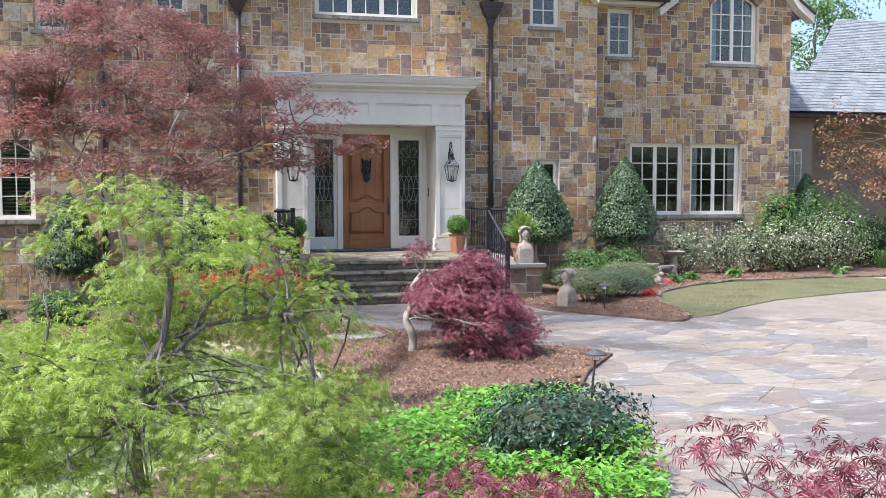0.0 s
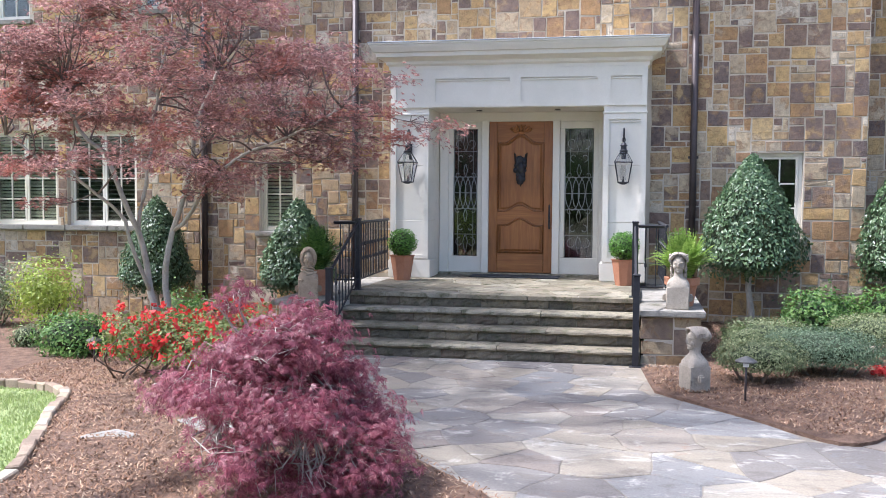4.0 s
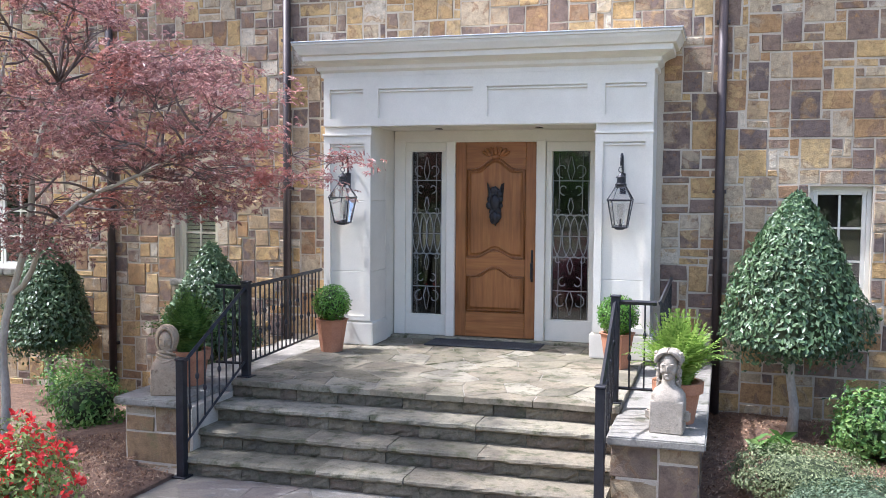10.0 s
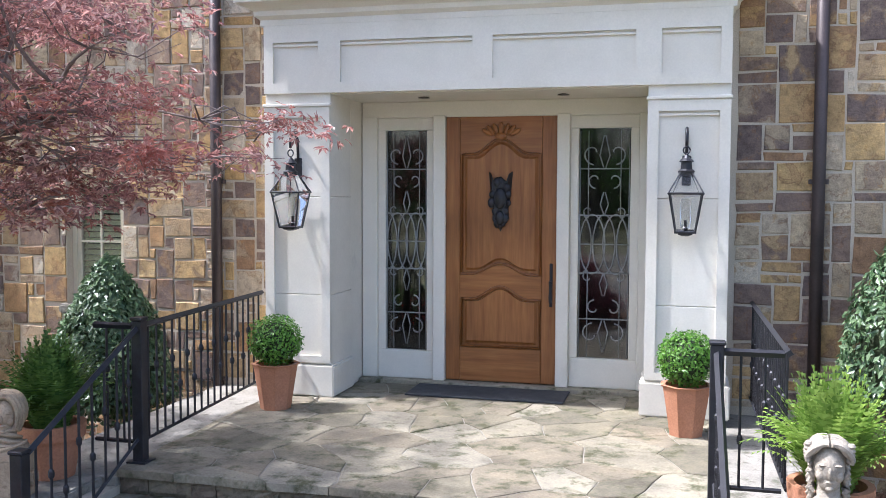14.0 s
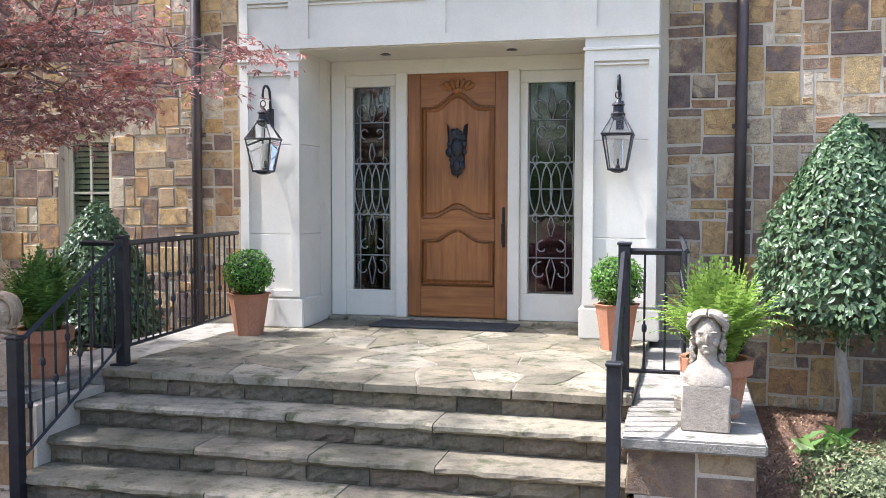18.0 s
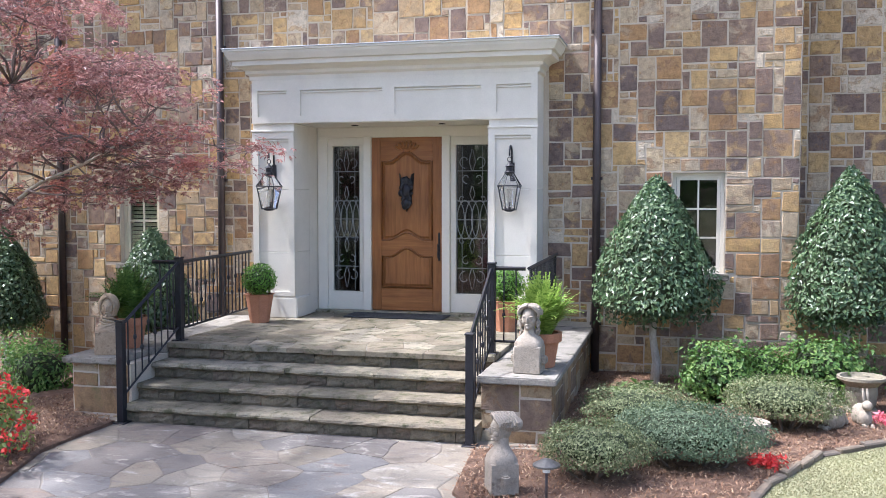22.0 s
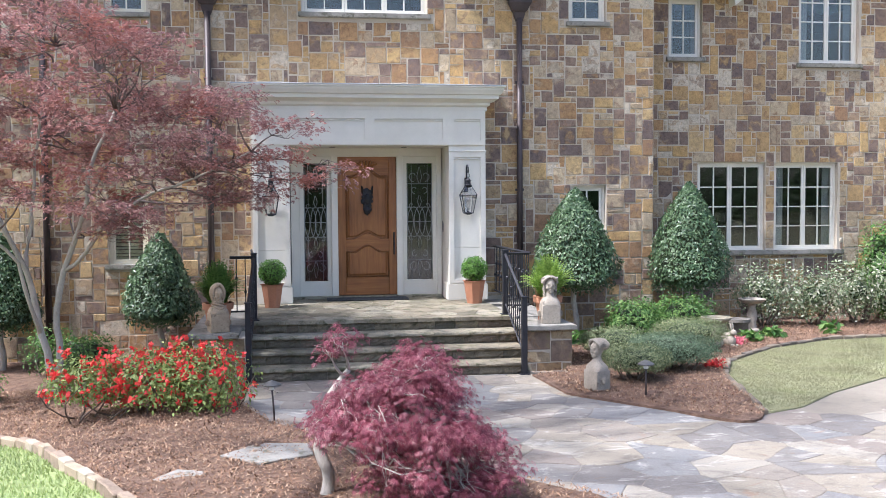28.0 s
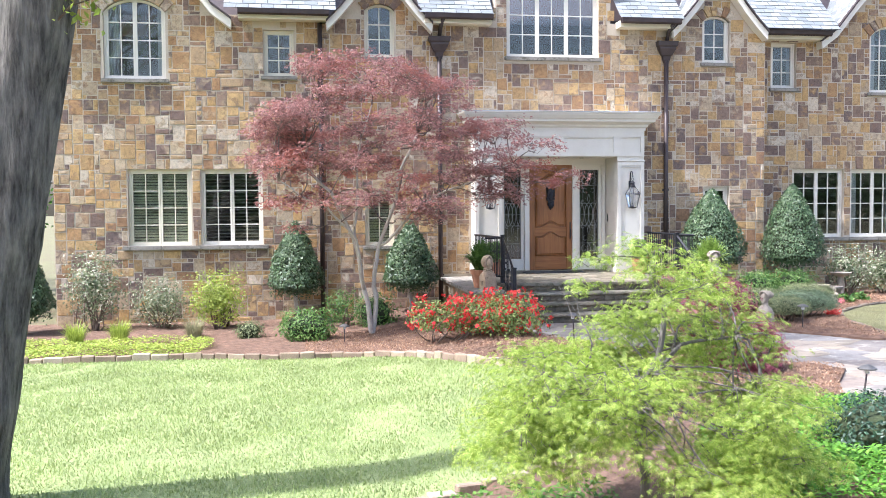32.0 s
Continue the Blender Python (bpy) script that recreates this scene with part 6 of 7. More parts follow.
def layered_tree(name, label, base, trunks, pads, leaf, leaf_n, leaf_size, shape, bark, seed, r0, pad_r, pad_flat=0.28, droop=0.4, flat=0.5, category="tree", twigs=5, edge=0.55, dome=0.0, twig_bark=None):
    """A small spreading tree: stems, limbs to each leaf pad, twigs in the pads and flattened clouds of leaves."""
    rng = np.random.default_rng(seed)
    root = thing(name, label, category, base)
    lines, tips = [], []
    forks = []
    for k, stem in enumerate(trunks):
        line = []
        for a, b in zip(stem, stem[1:]):
            seg = limb_line(a, b, rng, 0.04, 5)
            line += seg if not line else seg[1:]
        n = len(line)
        part("trunk", meshed("trunk", *[[tuple(p) for p in v] if i == 0 else v for i, v in enumerate(tube_data(line, [r0 * (1.0 if k < 2 else 0.55) * (1 - 0.62 * i / (n - 1)) for i in range(n)], 9))], bark, True), None, root)
        forks += line[n // 3:]
    places, normals = [], []
    for c in pads:
        c = np.array(c[:3], float) if len(c) == 3 else np.array(c)
        lower = [f for f in forks if f[2] < c[2] + 0.1] or forks
        f = min(lower, key=lambda f: np.linalg.norm((f - c[:3]) * np.array([1, 1, 0.6])))
        main = limb_line(f, c[:3] - np.array([0, 0, 0.05]), rng, 0.10, 7, 0.06)
        lines.append((main, [r0 * 0.27 * (1 - 0.8 * i / 6) for i in range(7)]))
        pr = (c[3] if len(c) > 3 else 1.0) * pad_r
        for _ in range(twigs):
            a = rng.uniform(0, 2 * math.pi)
            q = rng.uniform(0.5, 1.0) * pr
            t = c[:3] + np.array([q * math.cos(a), q * math.sin(a), rng.uniform(-.3, .35) * pr * pad_flat - 0.12 * droop * q])
            lines.append((limb_line(main[4 + rng.integers(0, 3)], t, rng, 0.12, 4), [r0 * 0.10, r0 * 0.08, r0 * 0.055, r0 * 0.03]))
        n = int(leaf_n * (c[3] ** 2 if len(c) > 3 else 1.0))
        # leaves gather in tufts about twig ends
        tufts = max(n // 14, 3)
        a, q = rng.uniform(0, 2 * math.pi, tufts), np.sqrt(rng.uniform(0, 1, tufts)) ** (1 / (0.5 + edge))
        tx = np.stack([q * np.cos(a), q * np.sin(a), rng.normal(0, 0.42, tufts) * pad_flat - 0.35 * droop * q ** 2 + dome * (1 - q ** 2)], 1) * pr + c[:3]
        idx = rng.integers(0, tufts, n)
        P = tx[idx] + rng.normal(0, 1, (n, 3)) * np.array([leaf_size * 1.3, leaf_size * 1.3, leaf_size * 0.6])
        places.append(P)
        out = (P - c[:3]) / (pr + 1e-6)
        normals.append(np.stack([out[:, 0], out[:, 1], 0.6 + 0 * out[:, 0]], 1))
    tubes("branchwork", [([tuple(p) for p in l], r) for l, r in lines], twig_bark or bark, root, 5)
    part("crown", leaf_mesh("crown", np.concatenate(places), np.concatenate(normals), leaf_size, shape, leaf, rng, droop, flat), None, root)
    return root


# tall red Japanese maple, several pale stems
rng_m = np.random.default_rng(3)
stems = [[(0.05, 0, -0.05), (-0.13, -0.05, 0.9), (-0.28, -0.1, 1.75), (-0.75, -0.1, 2.8), (-1.3, -0.2, 3.6)],
         [(0.0, 0.05, -0.05), (0.09, 0.0, 0.8), (0.15, 0.05, 1.75), (0.5, -0.05, 2.7), (0.9, -0.1, 3.9)],
         [(-0.28, -0.1, 1.75), (-0.26, 0.1, 2.6), (-0.2, 0.3, 3.5), (0.1, 0.2, 4.8)],
         [(0.15, 0.05, 1.75), (0.75, -0.2, 2.4), (1.7, -0.3, 2.9), (2.7, -0.4, 3.35)],
         [(-0.13, -0.05, 0.9), (-0.30, -0.4, 1.9), (-0.9, -0.8, 2.6), (-1.7, -0.9, 3.0)]]
pads = []
for k in range(94):
    a = rng_m.uniform(0, 2 * math.pi)
    q = math.sqrt(rng_m.uniform(0.02, 1))
    x, y = 2.5 * q * math.cos(a) + 0.05, 1.6 * q * math.sin(a) - 0.1
    top = 5.85 - 1.6 * (abs(x - 0.0) / 2.6) ** 1.6 - 0.6 * q * q
    low = 2.35 + 0.25 * rng_m.random() + (0.5 if x < -1.5 else 0)
    z = low + (top - low) * rng_m.uniform(0, 1) ** 0.85
    pads.append((max(x, -1.75) + 0.12, y, z, rng_m.uniform(0.75, 1.15)))
pads += [(2.9, -0.3, 3.35, 1.0), (3.5, -0.3, 3.0, 0.9), (3.2, -0.5, 3.7, 0.9), (2.5, -0.6, 4.1, 1.0), (-1.9, -0.4, 3.5, 0.9), (-1.6, -0.6, 2.7, 0.9), (-1.8, -0.3, 3.9, 0.9), (-1.6, -0.5, 4.3, 0.9), (3.9, -0.3, 3.15, 0.6), (1.0, -0.6, 2.3, 0.8), (-1.3, -0.5, 2.15, 0.6), (0.3, 0.0, 5.3, 0.7), (1.6, -0.2, 4.9, 0.8)]
layered_tree("japanese_maple", "tall red-leaved Japanese maple with pale stems by the lawn", (-0.72, 18.5, -0.27), stems, pads, M_REDLEAF, 300, 0.064, MAPLE, M_PALEBARK, 7, 0.056, 0.60, 0.26, 0.35, 0.55, twigs=8, twig_bark=M_MAPLETWIG)

# weeping laceleaf maple on the mulch island
pads = []
rng_w = np.random.default_rng(13)
for k in range(92):
    a = rng_w.uniform(0, 2 * math.pi)
    q = math.sqrt(rng_w.uniform(0, 1))
    x, y = 0.67 * q * math.cos(a), 0.74 * q * math.sin(a)
    z = 1.34 - 0.74 * q ** 1.7 - rng_w.uniform(0, 0.36) - 0.14 * max(x, 0)
    if x < -0.30:
        z = max(z, 0.84)
    pads.append((x + 0.66, y - 0.30, max(z - 0.06, 0.14), rng_w.uniform(0.65, 1.1)))
pads += [(0.02, 0.0, 1.22, 0.7), (0.15, 0.1, 1.28, 0.6), (0.9, -0.5, 0.22, 0.9), (0.6, -0.55, 0.26, 0.9), (0.75, -0.35, 0.3, 1.0), (1.0, -0.2, 0.25, 0.9), (0.45, -0.45, 0.42, 0.9), (0.8, 0.1, 0.35, 1.0), (0.9, -0.75, 0.2, 0.9), (1.12, -0.62, 0.2, 0.9), (1.25, -0.4, 0.22, 0.9), (0.62, -0.8, 0.22, 0.9), (1.0, -0.85, 0.18, 0.8)]
layered_tree("laceleaf_maple", "low weeping purple-red laceleaf maple with a twisted pale trunk", (2.80, 12.62, 0.03), [[(0, 0, -0.05), (0.02, 0, 0.22), (-0.05, 0.02, 0.40), (0.03, 0, 0.58), (0.22, 0, 0.68), (0.42, 0, 0.66), (0.62, 0.05, 0.80)], [(0.03, 0, 0.55), (0.02, 0.1, 0.75), (0.2, 0.1, 1.0)]], pads, M_LACE, 175, 0.058, LACY, M_PALEBARK, 17, 0.056, 0.21, 0.5, 1.4, 0.3, twigs=5)

# lime-green maple near the lawn: a dome to the east, lower sprays to the west
pads = []
rng_g = np.random.default_rng(23)
for k in range(108):
    a = rng_g.uniform(0, 2 * math.pi)
    q = math.sqrt(rng_g.uniform(0, 1))
    x, y = 0.06 + 1.10 * q * math.cos(a), 0.98 * q * math.sin(a)
    if x > -0.05:
        z = 1.86 - 0.80 * q ** 1.9 - rng_g.uniform(0, 0.95) ** 1.5
    else:
        z = 1.50 - 0.38 * q ** 1.6 - 0.6 * rng_g.random() ** 1.3
    if q < 0.5 and 0.55 < z < 1.5 and y < 0.3:
        continue
    pads.append((x, y, max(z, 0.22), rng_g.uniform(0.7, 1.15)))
pads += [(-0.08, 0.0, 2.0, 0.6), (-0.3, 0.05, 1.88, 0.6), (0.12, 0.1, 1.95, 0.7), (-0.45, 0.1, 1.7, 0.55), (0.3, 0.0, 1.85, 0.8), (0.7, 0.35, 1.66, 0.65), (0.85, 0.5, 1.54, 0.65), (0.5, 0.3, 1.78, 0.65), (0.9, 0.2, 1.42, 0.65), (0.6, 0.6, 1.68, 0.6)]
layered_tree("lime_maple", "lime-green cut-leaf maple with dark forked trunk at the lawn's edge", (0.17, 6.5, 0.02), [[(0.0, 0, -0.05), (-0.03, 0, 0.5), (-0.02, 0.0, 0.95), (0.10, 0, 1.2), (0.14, 0, 1.5), (0.05, 0, 1.85)], [(-0.02, 0, 0.75), (-0.25, -0.1, 1.0), (-0.75, -0.1, 1.12)], [(-0.02, 0, 0.95), (0.3, 0.1, 1.25), (0.7, 0.1, 1.3)]], pads, M_LIMELEAF, 285, 0.047, LACY, M_BARK, 27, 0.034, 0.31, 0.26, 1.1, 0.4, twigs=4)

# small purple maple near the drive
pads = [(0.55, 0.15, 1.12, 0.7), (0.75, 0.05, 1.0, 0.9), (0.9, -0.1, 0.82, 0.9), (0.35, 0.2, 1.22, 0.45), (0.2, 0.1, 1.25, 0.4), (0.95, 0.1, 0.7, 0.8), (-0.35, 0.35, 1.12, 0.9), (-0.15, 0.45, 1.06, 0.8), (0.05, 0.3, 0.98, 0.6), (-0.5, 0.3, 1.02, 0.7), (0.65, 0.0, 1.2, 0.6), (0.85, 0.2, 1.08, 0.9), (0.5, -0.1, 1.05, 0.7)]
layered_tree("laceleaf_maple", "small sparse purple laceleaf maple beside the drive", (1.62, 3.85, 0.0), [[(0, 0, -0.05), (0.05, 0.05, 0.45), (0.15, 0.1, 0.8), (0.45, 0.12, 1.05), (0.85, 0.05, 1.02)], [(0.05, 0.05, 0.45), (-0.15, 0.25, 0.75), (-0.35, 0.35, 1.0)]], pads, M_LACEDARK, 210, 0.05, LACY, M_TWIG, 37, 0.022, 0.2, 0.5, 1.0, 0.3, twigs=5)


def big_tree(x, y, z, r, height, crown, seed, label, n_clumps=70, leaves=120, lean=(0, 0), low=6.0, reach=(0, 0)):
    """A tall shade tree: fluted tapered trunk, limbs, and a crown of leaf clumps with gaps."""
    rng = np.random.default_rng(seed)
    root = thing("shade_tree", label, "tree", (x, y, z))
    line, rad = [], []
    for k in range(14):
        q = k / 13
        line.append((lean[0] * q + 0.06 * math.sin(5 * q), lean[1] * q + 0.05 * math.sin(4 * q + 1), q * height * 0.75 - 0.2))
        rad.append(r * (1.0 - 0.55 * q) * (1 + 0.45 * math.exp(-14 * q)))
    fine = [np.interp(np.linspace(0, 13, 90), range(14), [q[c] for q in line]) for c in range(3)]
    fine = [tuple(q) for q in zip(*fine)]
    v, f = tube_data(fine, list(np.interp(np.linspace(0, 13, 90), range(14), rad)), 44)
    bark = []
    for i, p in enumerate(v):
        c = Vector(fine[i // 44])
        w = 0.04 * math.sin(7 * (i % 44) / 44 * 2 * math.pi + p.z) + 0.06 * noise.noise(Vector((p.x * 9, p.y * 9, p.z * 1.6)) + Vector((seed, 0, 0))) + 0.05 * noise.noise(p * 1.7)
        w += 0.35 * math.exp(-((p.z - 3.3) / 0.16) ** 2 - (((i % 44) - 4) / 4.0) ** 2) if reach[0] else 0
        bark.append(tuple(p + (p - c) * w))
    v = bark
    part("trunk", meshed("trunk", v, f, M_TRUNK, True), None, root)
    limbs, P, N = [], [], []
    # reach carries the unseen crown sideways to where its shadow is wanted
    if reach[0]:
        bough = limb_line(line[10], (lean[0] + reach[0], lean[1] + reach[1], low + 0.3 * (height - low)), rng, 0.05, 9, 0.08)
        limbs.append(([tuple(p) for p in bough], [0.55 * r * (1 - 0.08 * i) for i in range(9)]))
    for k in range(n_clumps):
        a, q = rng.uniform(0, 2 * math.pi), math.sqrt(rng.uniform(0.02, 1))
        zc = low + (height - low) * rng.uniform(0, 1)
        w = crown * math.sin(math.pi * min(max((zc - low) / (height - low), 0.12), 0.93)) ** 0.6
        c = np.array([lean[0] + reach[0] + w * q * math.cos(a), lean[1] + reach[1] + w * q * math.sin(a), zc])
        st = np.array(line[min(int(13 * max(zc - 2.5, 0) / (height * 0.75)), 12)])
        if reach[0]:
            st = bough[k % 4 + 5]
        limbs.append(([tuple(p) for p in limb_line(st, c, rng, 0.02 if reach[0] else 0.1, 6)], [0.09 * r / 0.4 * (1 - 0.8 * i / 5) for i in range(6)]))
        m = rng.integers(leaves // 2, leaves)
        d = rng.normal(0, 1, (m, 3)) * np.array([0.62, 0.62, 0.36]) * crown * 0.16
        P.append(c + d)
        N.append(d + np.array([0, 0, 0.3]))
    tubes("branchwork", limbs, M_BARK, root, 6)
    part("crown", leaf_mesh("crown", np.concatenate(P), np.concatenate(N), 0.17, LEAF, M_OAKLEAF, rng, 0.5, 0.3), None, root)
    return root


# trunk stands in view; the crown above is added to shade steps and porch
big_tree(-5.15, 8.6, -0.3, 0.40, 15, 4.7, 51, "tall grey-barked tree on the lawn, its unseen crown offset to dapple the steps", 46, 125, (2.15, 0.2), 9.5, (0.8, 5.9))
sprig = thing("leafy_sprig", "yellow-green leafy shoot growing from the trunk", "sprig", (-3.99, 8.5, 3.78))
rng = np.random.default_rng(77)
tubes("shoot", [([(-0.12, 0, -0.1), (0.1, 0, 0.15), (0.25, 0, 0.45)], [0.012, 0.009, 0.005]), ([(0.05, 0, 0.1), (0.3, 0.05, 0.2)], [0.008, 0.004])], M_TWIG, sprig, 5)
P = np.array([0.16, 0, 0.27]) + rng.normal(0, 1, (150, 3)) * np.array([0.10, 0.12, 0.14])
part("leaves", leaf_mesh("leaves", P, rng.normal(0, 1, (150, 3)), 0.08, LEAF, M_YELLOWGREEN, rng, 0.4, 0.3), None, sprig)
big_tree(-1.4, -4.0, 0, 0.36, 19, 6.0, 52, "tall bare-limbed shade tree across the drive", 26, 45, (0, 0), 9.0)
big_tree(-12, -10, 0, 0.35, 17, 6.0, 56, "tall leafy shade tree across the drive", 80, 150, (0, 0), 4.5)
def reflection_woods():
    # added leaf belt, never in view, that gives the lower windows dark reflections
    rng = np.random.default_rng(58)
    P = []
    for k in range(150):
        c = np.array([rng.uniform(-60, 75), rng.uniform(-46, -36), 0])
        h = rng.uniform(3.5, 7.5)
        P.append(c + np.array([0, 0, h * 0.55]) + rng.normal(0, 1, (150, 3)) * np.array([1.9, 1.9, h * 0.26]))
    P = np.concatenate(P)
    P = P[P[:, 2] > 0]
    tagged(part("reflection_woods", leaf_mesh("reflection_woods", P, rng.normal(0, 1, P.shape), 0.7, LEAF, M_WOODS, rng, 0.3, 0.2), None), "unseen belt of dark leaves added for the window reflections", "woods", "", "stuff")


reflection_woods()
big_tree(0, -26, 0, 0.35, 11, 5.0, 57, "tall leafy shade tree far across the drive", 80, 150, (0, 0), 3.0)
big_tree(12, -28, 0, 0.35, 11, 5.0, 58, "tall leafy shade tree far across the drive", 80, 150, (0, 0), 3.0)


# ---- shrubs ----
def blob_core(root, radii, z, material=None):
    # lumpy dark body behind the leaves, painted as the shrub's inner shade
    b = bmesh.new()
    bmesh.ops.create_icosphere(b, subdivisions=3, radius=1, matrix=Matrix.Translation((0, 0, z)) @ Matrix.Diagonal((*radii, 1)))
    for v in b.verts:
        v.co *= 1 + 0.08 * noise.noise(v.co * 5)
    part("inner_shade_core", b, material or M_DARKCORE, root)


def shrub(name, label, x, y, z, radii, leaf, n, size, seed, category="shrub", shape=LEAF, core=0.72, lumps=0.14, thick=0.3, flat=0.25, stems=0, lift=0.0, group="", ragged=0.0, under=0.92):
    rng = np.random.default_rng(seed)
    root = thing(name, label, category, (x, y, z), group)
    P, N = shell(n, rng, radii, None, lumps, thick)
    if ragged:
        P *= (1 + ragged * rng.random((n, 1)) ** 3)
    keep = P[:, 2] > -under * radii[2]
    P = P[keep] + np.array([0, 0, radii[2] * 0.92 + lift])
    part("foliage", leaf_mesh("foliage", P, N[keep], size, shape, leaf, rng, 0.2, flat), None, root)
    if core:
        blob_core(root, [r * core for r in radii], radii[2] * 0.9 + lift)
    if stems:
        lines = []
        for k in range(stems):
            a = rng.uniform(0, 2 * math.pi)
            lines.append((limb_line((0.05 * math.cos(a), 0.05 * math.sin(a), -0.06), (radii[0] * 0.7 * math.cos(a), radii[1] * 0.7 * math.sin(a), radii[2] * rng.uniform(0.6, 1.2) + lift), rng, 0.08, 5), [0.022, 0.018, 0.014, 0.01, 0.006]))
        tubes("branchwork", [([tuple(p) for p in l], r) for l, r in lines], M_TWIG, root, 5)
    return root


def topiary(x, y, z, foot, top, r, seed, label):
    """A standard clipped to a rounded cone on a short bare stem."""
    rng = np.random.default_rng(seed)
    root = thing("topiary", label, "topiary", (x, y, z), "cone topiaries")

    def prof(t):
        return min(1.0, math.sqrt(t / 0.10)) * (1.0 if t < 0.10 else (1 - ((t - 0.10) / 0.90) ** 1.5) ** 0.85 * 0.96 + 0.04)

    h = top - foot
    P, N = shell(8800, rng, (r, r, h / 2), prof, 0.05, 0.16)
    P += np.array([0, 0, foot + h / 2])
    m = 700
    a, q = rng.uniform(0, 2 * math.pi, m), np.sqrt(rng.random(m))
    under = np.stack([r * 0.95 * q * np.cos(a), r * 0.95 * q * np.sin(a), foot + 0.06 * rng.normal(0, 1, m)], 1)
    P = np.concatenate([P, under])
    N = np.concatenate([N, np.stack([np.cos(a) * q, np.sin(a) * q, -0.5 + 0 * a], 1)])
    part("foliage", leaf_mesh("foliage", P, N, 0.064, LEAF, M_LIGUST, rng, 0.9, 0.15), None, root)
    # dark cone under the leaves in place of the crown's inner shade
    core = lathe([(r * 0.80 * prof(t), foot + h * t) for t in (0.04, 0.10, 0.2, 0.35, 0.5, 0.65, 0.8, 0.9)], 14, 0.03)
    part("inner_shade_core", core, M_DARKCORE, root)
    tubes("trunk", [([(0, 0, -0.05), (0.03, 0, foot * 0.35), (-0.02, 0.02, foot * 0.7), (0, 0, foot + 0.3)], [0.07, 0.05, 0.045, 0.045])], M_PALEBARK, root, 8)


topiary(7.26, 20.80, 0.03, 0.92, 2.56, 0.77, 61, "tall glossy cone topiary on a bare stem against the wall")
topiary(9.52, 21.30, 0.03, 0.84, 2.66, 0.76, 62, "tall glossy cone topiary between two windows")
topiary(0.34, 20.98, -0.1, 0.62, 2.0, 0.61, 63, "rounded dark cone topiary near the porch")
topiary(-2.14, 21.02, -0.3, 0.76, 2.22, 0.60, 64, "glossy rounded cone topiary under the wide window")
topiary(15.32, 23.0, 0.03, 0.5, 2.36, 0.58, 66, "dark cone topiary in the corner by the side wing")
topiary(-7.55, 20.2, -0.3, 0.45, 1.9, 0.62, 65, "dark cone topiary at the house corner")

shrub("clipped_shrub", "low rounded olive-green clipped shrub on the mulch", 6.90, 16.86, 0.03, (0.45, 0.42, 0.20), M_JUNIPER, 8500, 0.027, 71, core=0.62, thick=0.3, lumps=0.10, ragged=0.10, stems=7, lift=0.11, under=0.6, group="low clipped shrubs")
shrub("clipped_shrub", "wide low dark grey-green clipped shrub on the mulch", 7.64, 17.50, 0.03, (0.66, 0.56, 0.225), M_JUNIPERDARK, 14000, 0.027, 72, core=0.66, thick=0.26, lumps=0.09, ragged=0.08, stems=8, lift=0.10, under=0.6, group="low clipped shrubs")
shrub("clipped_shrub", "low olive-green clipped shrub behind the others", 8.58, 19.05, 0.03, (0.60, 0.48, 0.22), M_JUNIPER, 10500, 0.027, 73, core=0.62, thick=0.3, lumps=0.11, ragged=0.10, stems=7, lift=0.11, under=0.6, group="low clipped shrubs")
shrub("clipped_shrub", "low grey-green clipped shrub by the porch wall", 7.20, 18.45, 0.03, (0.58, 0.48, 0.22), M_JUNIPER, 9500, 0.027, 74, core=0.62, thick=0.3, lumps=0.11, ragged=0.10, stems=7, lift=0.09, under=0.6, group="low clipped shrubs")
shrub("leafy_shrub", "fresh green leafy shrub beneath the topiary", 8.0, 20.1, 0.03, (0.40, 0.38, 0.36), M_GREEN, 3600, 0.06, 75, lumps=0.26, ragged=0.34, group="leafy shrubs")
shrub("leafy_shrub", "fresh green leafy shrub by the planter", 9.18, 20.72, 0.03, (0.46, 0.42, 0.36), M_GREEN, 3800, 0.06, 76, lumps=0.26, ragged=0.34, group="leafy shrubs")
shrub("leafy_shrub", "small dark green leafy shrub against the wall", 8.55, 20.75, 0.03, (0.27, 0.26, 0.30), M_OAKLEAF, 1500, 0.055, 77, lumps=0.26, ragged=0.34, group="leafy shrubs")
for k, (x, y, rx, rz, m) in enumerate(((11.1, 21.55, 0.62, 0.56, M_VARIEG), (12.05, 21.45, 0.66, 0.52, M_VARIEG), (12.95, 21.5, 0.70, 0.58, M_VARIEG), (14.0, 21.4, 0.75, 0.60, M_VARIEG), (15.1, 21.4, 0.8, 0.66, M_VARIEG))):
    shrub("variegated_shrub", "loose cream-variegated evergreen shrub under the windows", x, y, 0.03, (rx, 0.55, rz), m, 2900, 0.066, 80 + k, core=0.3, lumps=0.3, thick=0.9, stems=9, lift=0.12, ragged=0.35, group="variegated shrubs")
shrub("leafy_shrub", "bright green shrub at the corner of the wing", 14.0, 22.1, 0.03, (0.62, 0.4, 0.98), M_GREEN, 5000, 0.085, 88, lumps=0.22, thick=0.4, ragged=0.2, group="leafy shrubs")
shrub("leafy_shrub", "dense green shrub beside the wing corner", 15.7, 22.4, 0.03, (0.8, 0.6, 0.95), M_OAKLEAF, 3200, 0.08, 89, lumps=0.22, thick=0.4, ragged=0.2, group="leafy shrubs")
shrub("leafy_shrub", "dark green shrub against the tan wall", 17.3, 23.0, 0.03, (0.9, 0.7, 0.7), M_OAKLEAF, 2600, 0.08, 90, lumps=0.22, thick=0.4, ragged=0.3, group="leafy shrubs")

